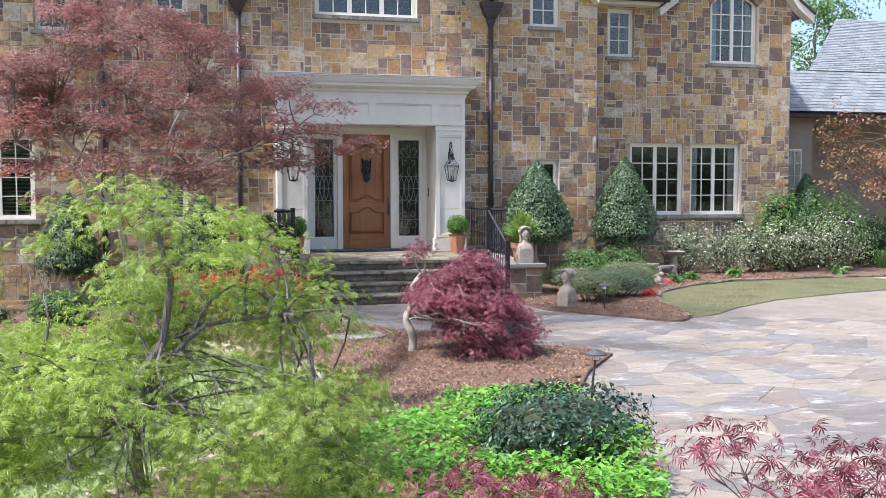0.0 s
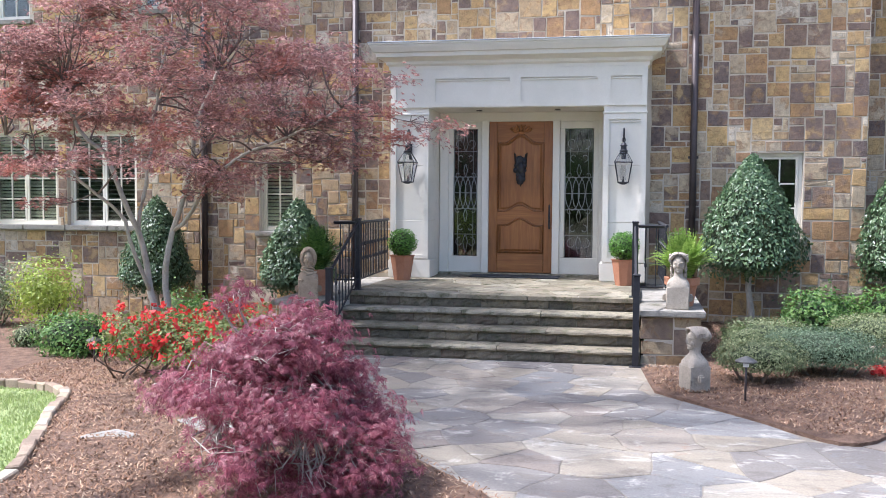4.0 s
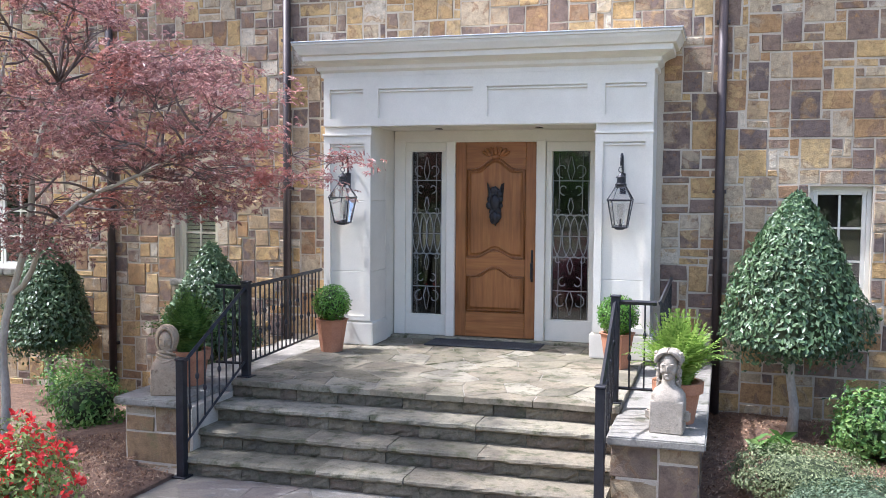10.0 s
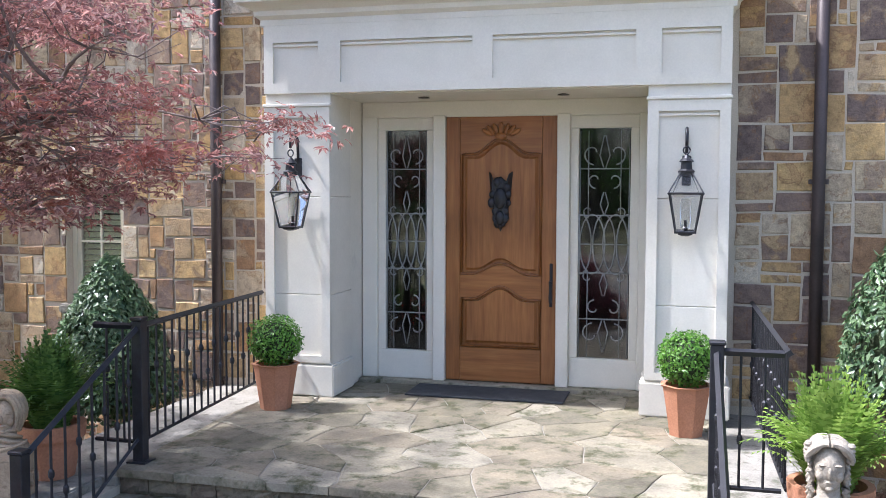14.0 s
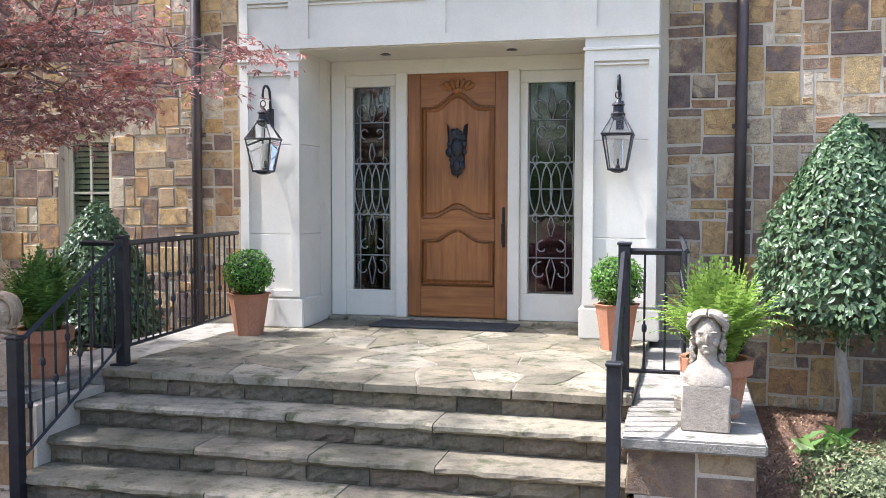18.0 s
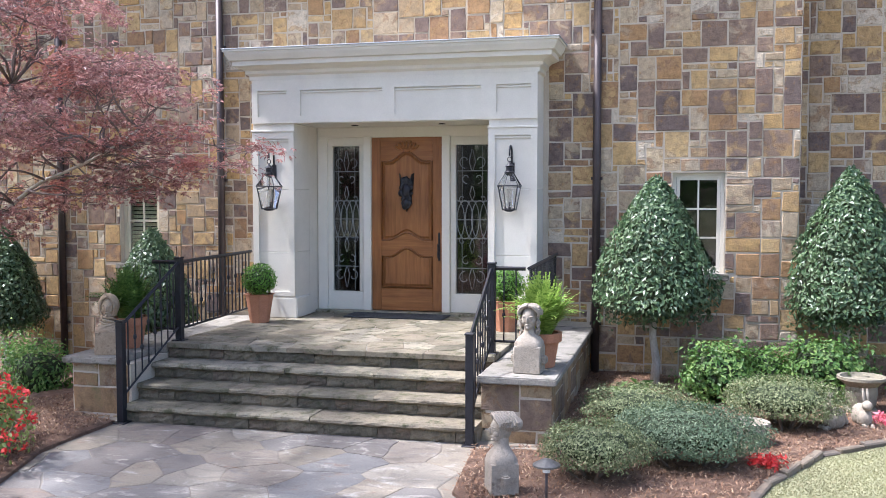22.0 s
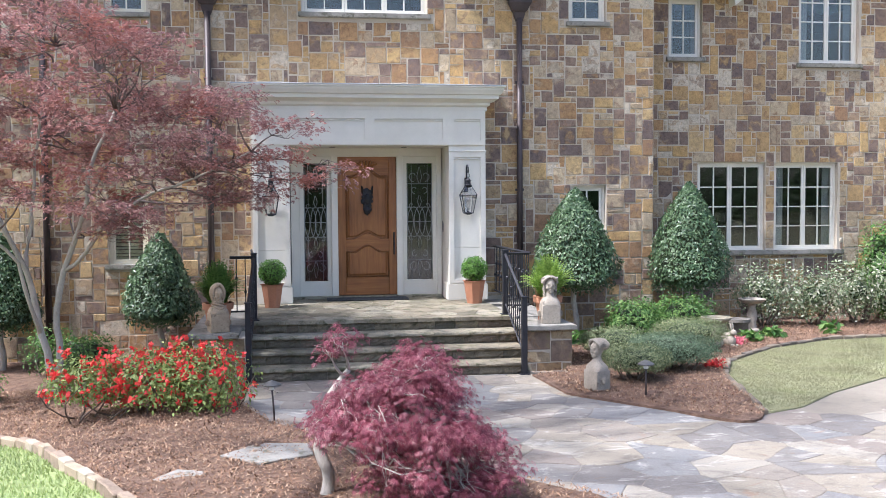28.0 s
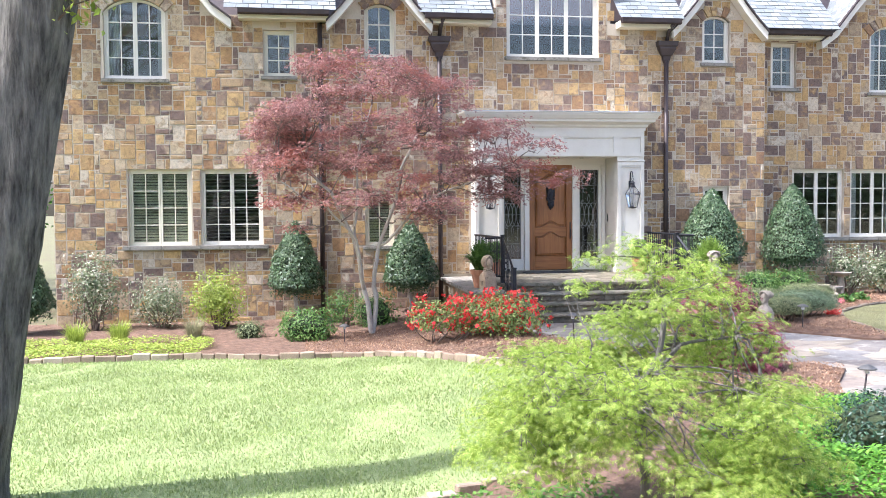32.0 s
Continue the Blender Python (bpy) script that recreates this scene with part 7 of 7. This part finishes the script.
# flowering azalea
def azalea():
    rng = np.random.default_rng(91)
    root = thing("azalea", "spreading azalea covered with red-orange flowers on the mulch", "flowering shrub", (0.85, 16.05, 0.0))
    P, N = [], []
    for cx, cy, rx, ry, rz, n in ((-0.60, 0.2, 0.55, 0.5, 0.32, 1900), (0.04, 0.1, 0.60, 0.55, 0.38, 2400), (0.66, -0.05, 0.54, 0.55, 0.44, 2300), (0.35, 0.35, 0.55, 0.5, 0.43, 1800)):
        p, d = shell(n, rng, (rx, ry, rz), None, 0.22, 0.6)
        keep = p[:, 2] > -0.6 * rz
        P.append(p[keep] + np.array([cx, cy, 0.36]))
        N.append(d[keep])
    P, N = np.concatenate(P), np.concatenate(N)
    part("foliage", leaf_mesh("foliage", P, N, 0.055, LEAF, leafy("azalea_leaf", (0.12, 0.17, 0.04), (0.26, 0.33, 0.10), 0.5, 0.35), rng, 0.2, 0.3), None, root)
    pick = rng.choice(len(P), 360, replace=False)
    out = P[pick] + N[pick] * 0.05
    out = out[out[:, 2] > 0.12]
    petals, pn = [], []
    for c, n in zip(out, N[pick]):
        for k in range(6):
            petals.append(c + rng.normal(0, 0.012, 3))
            pn.append(n + rng.normal(0, 0.5, 3))
    part("blossom", leaf_mesh("blossom", np.array(petals), np.array(pn), 0.058, ([(0, 0, 0), (0.5, 0.42, 0.15), (1, 0.1, 0.1), (1, -0.1, 0.1), (0.5, -0.42, 0.15)], [(0, 1, 2, 3, 4)]), M_FLOWER, rng, 0, 0.1), None, root, "red-orange blossoms")
    lines = []
    for k in range(24):
        a = rng.uniform(0, 2 * math.pi)
        b0 = (rng.uniform(-.8, .9), rng.uniform(-.15, .2), -0.03)
        lines.append((limb_line(b0, (b0[0] + 0.4 * math.cos(a), b0[1] + 0.35 * math.sin(a), rng.uniform(0.3, 0.55)), rng, 0.1, 5), [0.012, 0.01, 0.008, 0.006, 0.004]))
    for l, r in lines:
        tubes("stem", [([tuple(p) for p in l], r)], M_TWIG, root, 5)


azalea()
# left border
shrub("leafy_shrub", "rounded bright green perennial clump on the mulch", -1.95, 18.35, -0.3, (0.52, 0.46, 0.33), M_GREEN, 2600, 0.06, 101, lumps=0.2, ragged=0.2, group="border shrubs")
shrub("leafy_shrub", "small grey-green clump on the mulch", -3.05, 18.9, -0.3, (0.26, 0.24, 0.19), M_JUNIPER, 900, 0.05, 102, lumps=0.2, ragged=0.3, group="border shrubs")
shrub("leafy_shrub", "green leafy clump at the maple's foot", -0.55, 19.7, -0.25, (0.42, 0.36, 0.36), M_GREEN, 1700, 0.065, 103, lumps=0.25, ragged=0.3, group="border shrubs")
shrub("flowering_shrub", "loose yellow-green shrub under the wide window", -3.75, 20.35, -0.3, (0.55, 0.45, 0.58), M_YELLOWGREEN, 3200, 0.065, 104, core=0, thick=0.8, stems=12, lift=0.15, ragged=0.4, group="border shrubs")
shrub("flowering_shrub", "loose pale-leaved shrub against the wall", -4.95, 20.7, -0.3, (0.60, 0.45, 0.52), M_VARIEG, 3600, 0.055, 105, core=0, thick=0.8, stems=12, lift=0.12, ragged=0.4, group="border shrubs")
rose = shrub("rose_bush", "tall open bush with a few red flowers by the house corner", -6.25, 20.7, -0.3, (0.55, 0.45, 0.75), M_VARIEG, 3200, 0.065, 106, core=0, thick=0.85, stems=12, lift=0.25, ragged=0.4, group="border shrubs")
shrub("flowering_shrub", "pale green loose shrub beside the path to the porch", -1.2, 20.2, -0.28, (0.4, 0.35, 0.4), M_GREEN, 900, 0.06, 107, core=0, thick=0.8, stems=8, lift=0.1, ragged=0.4, group="border shrubs")
for k, (x, y, z) in enumerate(((-5.45, 18.9, -0.29), (-4.1, 19.05, -0.29), (-6.2, 18.7, -0.29), (16.75, 21.9, 0.05), (16.95, 22.05, 0.05))):
    rng = np.random.default_rng(110 + k)
    root = thing("ornamental_grass", "tuft of yellow-green grass with dry seed stalks" if k < 3 else "fresh green strap-leaved clump by the side wing", "ornamental grass", (x, y, z), "grass tufts")
    n = 260
    a = rng.uniform(0, 2 * math.pi, n)
    P = np.stack([0.10 * np.cos(a), 0.10 * np.sin(a), 0 * a], 1)
    V, Fc = [], []
    for i in range(n):
        d = np.array([math.cos(a[i]), math.sin(a[i]), 0]) * rng.uniform(0.1, 0.9)
        h = rng.uniform(0.2, 0.48)
        s = np.array([-math.sin(a[i]), math.cos(a[i]), 0]) * 0.006
        p0, p1, p2 = P[i], P[i] + d * 0.12 + np.array([0, 0, h * 0.7]), P[i] + d * 0.32 + np.array([0, 0, h])
        o = len(V)
        V += [tuple(p0 - s), tuple(p0 + s), tuple(p1 + s), tuple(p1 - s), tuple(p2)]
        Fc += [(o, o + 1, o + 2, o + 3), (o + 3, o + 2, o + 4)]
    part("blades", meshed("blades", V, Fc, M_DRYGRASS if k == 1 else M_YELLOWGREEN if k < 3 else M_GREEN), None, root)


def carpet(name, label, loop, height, leaf, n, size, seed, category="ground cover", lift=0.0, bumps=0.5):
    """A carpet of leaves over a patch of ground."""
    rng = np.random.default_rng(seed)
    xs, ys = [p[0] for p in loop], [p[1] for p in loop]
    P = []
    while len(P) < n:
        x, y = rng.uniform(min(xs), max(xs)), rng.uniform(min(ys), max(ys))
        if inside(x, y, loop):
            edge_h = height * (0.45 + bumps * noise.noise(Vector((x * 1.7, y * 1.7, seed))) + 0.35 * rng.random())
            P.append((x, y, fall(x, y) + lift + max(edge_h, 0.02)))
    P = np.array(P)
    ob = part(name, leaf_mesh(name, P, np.tile([0, 0, 1.0], (n, 1)), size, LEAF, leaf, rng, 0, 0.3), None)
    tagged(ob, label, category, "", "stuff")


carpet("creeper", "bright green creeping ground cover along the lawn", curve_loop([(-7.22, 16.85), (-5.5, 16.85), (-4.0, 16.85), (-3.7, 18.2), (-5.2, 18.6), (-7.8, 18.6)], 4), 0.18, M_YELLOWGREEN, 9000, 0.06, 121)
carpet("creeper_mound", "mounding bright green ground cover on the island", curve_loop([(1.0, 7.5), (1.75, 8.6), (2.75, 9.3), (3.4, 8.9), (3.3, 7.4), (2.85, 6.2), (1.9, 5.5), (1.1, 6.2)], 5), 0.42, M_CREEP, 11000, 0.06, 122, lift=0.02, bumps=0.45)
carpet("ivy", "dark green ground cover at the lawn's near edge", curve_loop([(-6.0, 6.4), (-3.5, 6.9), (-1.5, 7.6), (-0.3, 7.9), (0.2, 7.0), (-2.0, 5.6), (-5.5, 5.0)], 4), 0.22, M_OAKLEAF, 6000, 0.07, 123, lift=0.02)
shrub("clipped_shrub", "dense dark green rounded holly on the island", 2.78, 7.65, 0.0, (0.62, 0.55, 0.34), M_DARKBOX, 5200, 0.042, 124, lumps=0.12, ragged=0.12)
# small bedding plants
for k, (x, y, m, lab) in enumerate(((8.30, 17.55, M_FLOWER, "small red-orange bedding flowers by the edging"), (9.62, 19.5, M_PINK, "small pink bedding flowers by the edging"))):
    shrub("bedding_flowers", lab, x, y, 0.04, (0.17, 0.13, 0.07), m, 260, 0.05, 130 + k, "flower", core=0, thick=0.9)
for k, (x, y) in enumerate(((9.98, 19.75), (10.55, 20.15), (11.7, 20.35), (7.05, 20.0), (14.6, 20.6))):
    shrub("hosta", "small clump of broad green leaves on the mulch", x, y, 0.03, (0.20, 0.18, 0.11), M_GREEN, 70, 0.17, 140 + k, "plant", core=0, thick=0.9, group="hostas")

# ---- lawn grass ----
def blades(name, label, loop, n, height, leaf, seed, box_, lift):
    rng = np.random.default_rng(seed)
    X = rng.uniform(box_[0], box_[1], n * 2)
    Y = rng.uniform(box_[2], box_[3], n * 2)
    keep = [i for i in range(len(X)) if inside(X[i], Y[i], loop)][:n]
    X, Y = X[keep], Y[keep]
    n = len(X)
    Z = np.array([fall(x, y) for x, y in zip(X, Y)]) + lift
    a = rng.uniform(0, 2 * math.pi, n)
    h = height * rng.uniform(0.5, 1.2, n)
    dx, dy = np.cos(a), np.sin(a)
    w = 0.006 + 0.004 * rng.random(n)
    b0 = np.stack([X - dy * w, Y + dx * w, Z], 1)
    b1 = np.stack([X + dy * w, Y - dx * w, Z], 1)
    t = np.stack([X + dx * h * rng.uniform(0.1, 0.9, n), Y + dy * h * rng.uniform(0.1, 0.9, n), Z + h], 1)
    V = np.stack([b0, b1, t], 1).reshape(-1, 3)
    ob = part(name, meshed(name, V.tolist(), [(3 * i, 3 * i + 1, 3 * i + 2) for i in range(n)], leaf), None)
    tagged(ob, label, "grass", "", "stuff")


blades("lawn_grass", "short mown green grass", LAWN_LEFT, 110000, 0.038, M_GRASS, 151, (-9, 1.4, 6.4, 17.4), 0.0)
blades("strip_grass", "short pale grass of the curved strip", LAWN_RIGHT, 150000, 0.012, M_DRYGRASS, 152, (7.5, 15, 14.7, 20.3), 0.011)


# ---- neighbouring wing and distance ----
wing = thing("side_wing", "tan stucco side wing with a pale slate roof", "building")
part("wall", box(17.0, 40, 27.0, 27.3, -0.5, 4.3), M_STUCCO, wing)
part("wall", box(14.56, 17.02, 25.2, 25.5, -0.5, 4.3), M_STUCCO, wing)
part("wall", box(16.75, 17.02, 25.5, 27.0, -0.5, 4.3), M_STUCCO, wing)
part("eave", box(14.56, 40, 24.7, 24.95, 4.0, 4.14, 0.02), M_BRONZE, wing, "dark gutter")
w = part("window", box(15.95, 16.65, 25.14, 25.2, 2.0, 3.15, 0.01), M_WHITE, wing, "small white window")
part("pane", box(16.0, 16.6, 25.125, 25.138, 2.05, 3.1), M_GLASS, w)
for x in (16.2, 16.4):
    part("muntin", box(x - 0.012, x + 0.012, 25.11, 25.124, 2.05, 3.1), M_WHITE, w)
for z in (2.4, 2.75):
    part("muntin", box(16.0, 16.6, 25.11, 25.123, z - 0.012, z + 0.012), M_WHITE, w)
start = len(roof_f)
slate_slope((14.58, 24.6, 4.15), (40, 24.6, 4.15), (40, 26.4, 5.5), (14.58, 26.4, 5.5), rng_roof, 0.3, 0.17)
slate_slope((17.7, 26.4, 5.52), (40, 26.4, 5.52), (40, 30, 7.8), (21.2, 30, 7.8), rng_roof, 0.3, 0.17)
b = bmesh.new()
for pts in ([(14.58, 24.62, 4.12), (40, 24.62, 4.12), (40, 26.4, 5.46), (14.58, 26.4, 5.46)], [(17.7, 26.4, 5.48), (40, 26.4, 5.48), (40, 30, 7.75), (21.2, 30, 7.75)], [(14.58, 26.4, 5.46), (40, 26.4, 5.46), (40, 31, 4.2), (14.58, 31, 4.2)]):
    b.faces.new([b.verts.new(p) for p in pts])
part("roof_deck", b, M_BRONZE, wing, "dark boarding under the slates")
part("roof", meshed("roof_slates", roof_v, roof_f, M_SLATE), None, wing, "weathered grey-blue slates")
for k, (x, y) in enumerate(((19, 36), (24, 40), (30, 37), (14, 42), (-14, 26), (-17, 34), (-22, 28), (-12, 32))):
    big_tree(x, y, 0, 0.3, 11 + (k % 3), 4.5, 160 + k, "leafy tree beyond the roofs of the house", 45, 150, (0, 0), 1.6)

big_tree(27, 38, 0, 0.3, 10.5, 3.8, 175, "leafy tree beyond the roofs of the house", 60, 190, (0, 0), 2.5)
# small red-leaved tree by the wing
pads = []
rng_s = np.random.default_rng(171)
for k in range(44):
    a, q = rng_s.uniform(0, 2 * math.pi), math.sqrt(rng_s.random())
    pads.append((1.55 * q * math.cos(a) - 0.15, 1.2 * q * math.sin(a), rng_s.uniform(1.9, 4.2) - 0.4 * q, rng_s.uniform(0.7, 1.1)))
pads += [(-1.7, -0.1, 3.7, 0.9), (-1.9, 0.0, 3.45, 0.8), (-1.4, -0.2, 3.9, 0.9), (-1.5, 0.0, 2.3, 0.6)]
layered_tree("ornamental_tree", "small bronze-leaved ornamental tree against the tan wall", (17.4, 22.4, 0.0), [[(0, 0, -0.05), (0.05, 0, 0.9), (-0.1, 0, 1.8), (0.1, 0, 3.2)], [(0.05, 0, 0.7), (0.5, 0, 1.6), (0.7, 0, 2.6)]], pads, leafy("bronze_leaf", (0.17, 0.115, 0.045), (0.34, 0.23, 0.085), 0.5, 0.4, tips=(0.45, 0.20, 0.14), drift=((0.40, 0.13, 0.10), 0.9)), 95, 0.09, LEAF, M_TWIG, 172, 0.05, 0.5, 0.6, 0.5, 0.3)

# ---- driveway and paving ----
DRIVE = [(1.5, 18.2), (1.5, 14), (1.0, 8), (0.5, 0), (-3, -8), (20, -10), (34, 0), (34, 21), (15, 21), (6, 18.2)]
b = bmesh.new()
b.faces.new([b.verts.new((x, y, -0.005)) for x, y in DRIVE])
ret = bmesh.ops.extrude_face_region(b, geom=b.faces[:])
for v in ret["geom"]:
    if isinstance(v, bmesh.types.BMVert):
        v.co.z -= 0.1
drive = tagged(part("driveway", b, M_CONCRETE), "pale sun-dappled concrete driveway and flagstone walk", "driveway", "", "structure")
FLAG_LOOP = [(1.7, 18.35), (1.7, 15), (2.6, 13.5), (3.6, 10.2), (3.2, 7.5), (3.2, 4.5), (7.0, 3.5), (12.5, 6.5), (15.0, 11.0), (13.5, 13.2), (10.6, 14.3), (8.6, 14.9), (7.6, 14.75), (6.5, 16.6), (6.3, 18.35)]
rng_p = np.random.default_rng(41)
pts = [p for p in jitter_grid(1.0, 15.6, 3.0, 18.6, 0.46, rng_p, 0.5) if rng_p.random() < 0.6]
chosen = [i for i, p in enumerate(pts) if inside(p[0], p[1], FLAG_LOOP)]
chosen.sort(key=lambda i: math.hypot(pts[i][0] - 4.5, pts[i][1] - 14.5))
acc = ([], [])
for rank, poly in enumerate(voronoi(pts, (0.5, 16.2, 2.4, 17.86), chosen)):
    if len(poly) < 3:
        continue
    data = slab_data(wander(poly), rng_p.uniform(-.001, .003), 0.05, 0.0045, rng_p, 0.003)
    if rank < 260:
        part("flagstone", meshed("flagstone", *data, M_FLAG), None, drive)
    else:
        add_piece(acc, data)
if acc[0]:
    tagged(part("flagstones_far", meshed("flagstones_far", *acc, M_FLAGS), None, drive), "", "", "", "stuff")

# mulch chips
rng_c = np.random.default_rng(43)
acc = ([], [])
for loop, n, bx in ((BED_RIGHT, 70000, (5.7, 13.5, 14.6, 21.8)), (BED_LEFT, 95000, (-2, 5.2, 9.5, 19))):
    k = 0
    while k < n:
        x, y = rng_c.uniform(bx[0], bx[1]), rng_c.uniform(bx[2], bx[3])
        k += 1
        if not inside(x, y, loop):
            continue
        a, L, w = rng_c.uniform(0, math.pi), rng_c.uniform(0.006, 0.022), rng_c.uniform(0.002, 0.006)
        z = fall(x, y) + 0.062 + 0.03 * noise.noise(Vector((x * 2.1, y * 2.1, 0.03))) + rng_c.uniform(0.0, 0.018)
        c, s = math.cos(a), math.sin(a)
        t = rng_c.uniform(-0.012, 0.012)
        o = len(acc[0])
        acc[0].extend([(x - c * L - s * w, y - s * L + c * w, z - t), (x + c * L - s * w, y + s * L + c * w, z + t), (x + c * L + s * w, y + s * L - c * w, z + t), (x - c * L + s * w, y - s * L - c * w, z - t)])
        acc[1].append((o, o + 1, o + 2, o + 3))
tagged(part("mulch_chips", meshed("mulch_chips", *acc, M_CHIPS), None), "loose bark chips scattered over the beds", "mulch", "", "stuff")

# ---- wall stones ----
rng_w = np.random.default_rng(47)


def lay(rects, y, parent, near, limit, axis="y", flip=1, material=M_STONES):
    """Place stones: the nearest as parts, the others joined."""
    rects = sorted(rects, key=near)
    acc = ([], [])
    for k, r in enumerate(rects):
        pc = stone_piece(r, y, rng_w, axis, flip=flip)
        if k < limit:
            part("stone", meshed("stone", *pc, M_PIER if parent is porch else M_STONE), None, parent)
        else:
            add_piece(acc, pc)
    if acc[0]:
        tagged(part("stones_far", meshed("stones_far", *acc, material), None, parent), "", "", "", "stuff")


def sills_of(openings):
    return [(o[0] - 0.06, o[1] + 0.06, o[2] - 0.085, o[2] + 0.02) for k, o in openings.items() if k != "portal"]


holes = [o[:4] for o in OPEN_MAIN.values()] + sills_of(OPEN_MAIN) + [(PX0 - 0.02, PX1 + 0.02, -1, 4.36), (1.17, 6.4, -1, PORCH)]
rects = [r for r in pack(-7.22, 8.98, -0.4, 9.0, holes, rng_w) if (r[3] < 8.2 and 2.3 < r[0] and r[1] < 5.25) or max(r[3] - gable_top(r[0] + 0.01, GABLES_MAIN), r[3] - gable_top(r[1] - 0.01, GABLES_MAIN)) < 0.02]
lay(rects, WALL_Y, wall_main, lambda r: abs((r[0] + r[1]) / 2 - 5.0) + 0.8 * max((r[2] + r[3]) / 2 - 3.5, 0), 300)
holes = [o[:4] for o in OPEN_WING.values()] + sills_of(OPEN_WING)
rects = [r for r in pack(8.98, 14.56, -0.4, 9.0, holes, rng_w) if max(r[3] - gable_top(r[0] + 0.01, GABLES_WING), r[3] - gable_top(r[1] - 0.01, GABLES_WING)) < 0.02]
lay(rects, WING_Y, wall_wing, lambda r: r[0], 300)
# arch stones over the rounded window heads
def voussoirs(o, y, parent, n, depth):
    x0, x1, z0, z1, arch = o
    cx, hw = (x0 + x1) / 2, (x1 - x0) / 2
    line = []
    for k in range(n + 1):
        u = -1 + 2 * k / n
        line.append((cx + hw * u * 1.0, z1 - arch * (1 - math.sqrt(max(1 - 0.75 * u * u, 0))) / 0.5))
    lean = 0.75
    for k in range(n):
        (xa, za), (xb, zb) = line[k], line[k + 1]
        d = depth * rng_w.uniform(0.85, 1.15)
        ua, ub = -1 + 2 * k / n, -1 + 2 * (k + 1) / n
        out = [(xa + 0.007, za), (xb - 0.007, zb), (xb + lean * d * ub - 0.006, zb + d * (1 - 0.25 * abs(ub))), (xa + lean * d * ua + 0.006, za + d * (1 - 0.25 * abs(ua)))]
        part("arch_stone", prism(out, y + 0.01, y - 0.033 - rng_w.uniform(0, 0.01), inset=0.008), M_STONE, parent)


for key, n, d in (("luw", 11, 0.27), ("lsu", 6, 0.24), ("rsu", 6, 0.24)):
    voussoirs(OPEN_MAIN[key], WALL_Y, wall_main, n, d)
voussoirs(OPEN_WING["ruw"], WING_Y, wall_wing, 11, 0.27)
# returns, cheek walls and pier fronts
lay(pack(WALL_Y, WING_Y, -0.4, TOP, [], rng_w), 8.98, wall_wing, lambda r: r[0], 0, "x", -1)
lay(pack(WING_Y, 30.8, -0.4, TOP, [], rng_w), 14.56, wall_wing, lambda r: r[0], 0, "x", -1)
lay(pack(WALL_Y, 30.8, -0.4, TOP, [], rng_w), -7.22, wall_main, lambda r: r[0], 0, "x", 1)
lay(pack(18.02, 21.62, -0.1, 0.575, [(18.7, 22, 0.67, 1)], rng_w, 0.13), 6.39, porch, lambda r: r[0], 60, "x", -1)
lay(pack(18.02, 21.62, -0.4, 0.575, [], rng_w, 0.13), 1.17, porch, lambda r: r[0], 60, "x", 1)
lay(pack(5.70, 6.40, -0.1, 0.575, [], rng_w, 0.17), 18.02, porch, lambda r: r[0], 60)
lay(pack(1.17, 1.86, -0.25, 0.575, [], rng_w, 0.15), 18.02, porch, lambda r: r[0], 60)
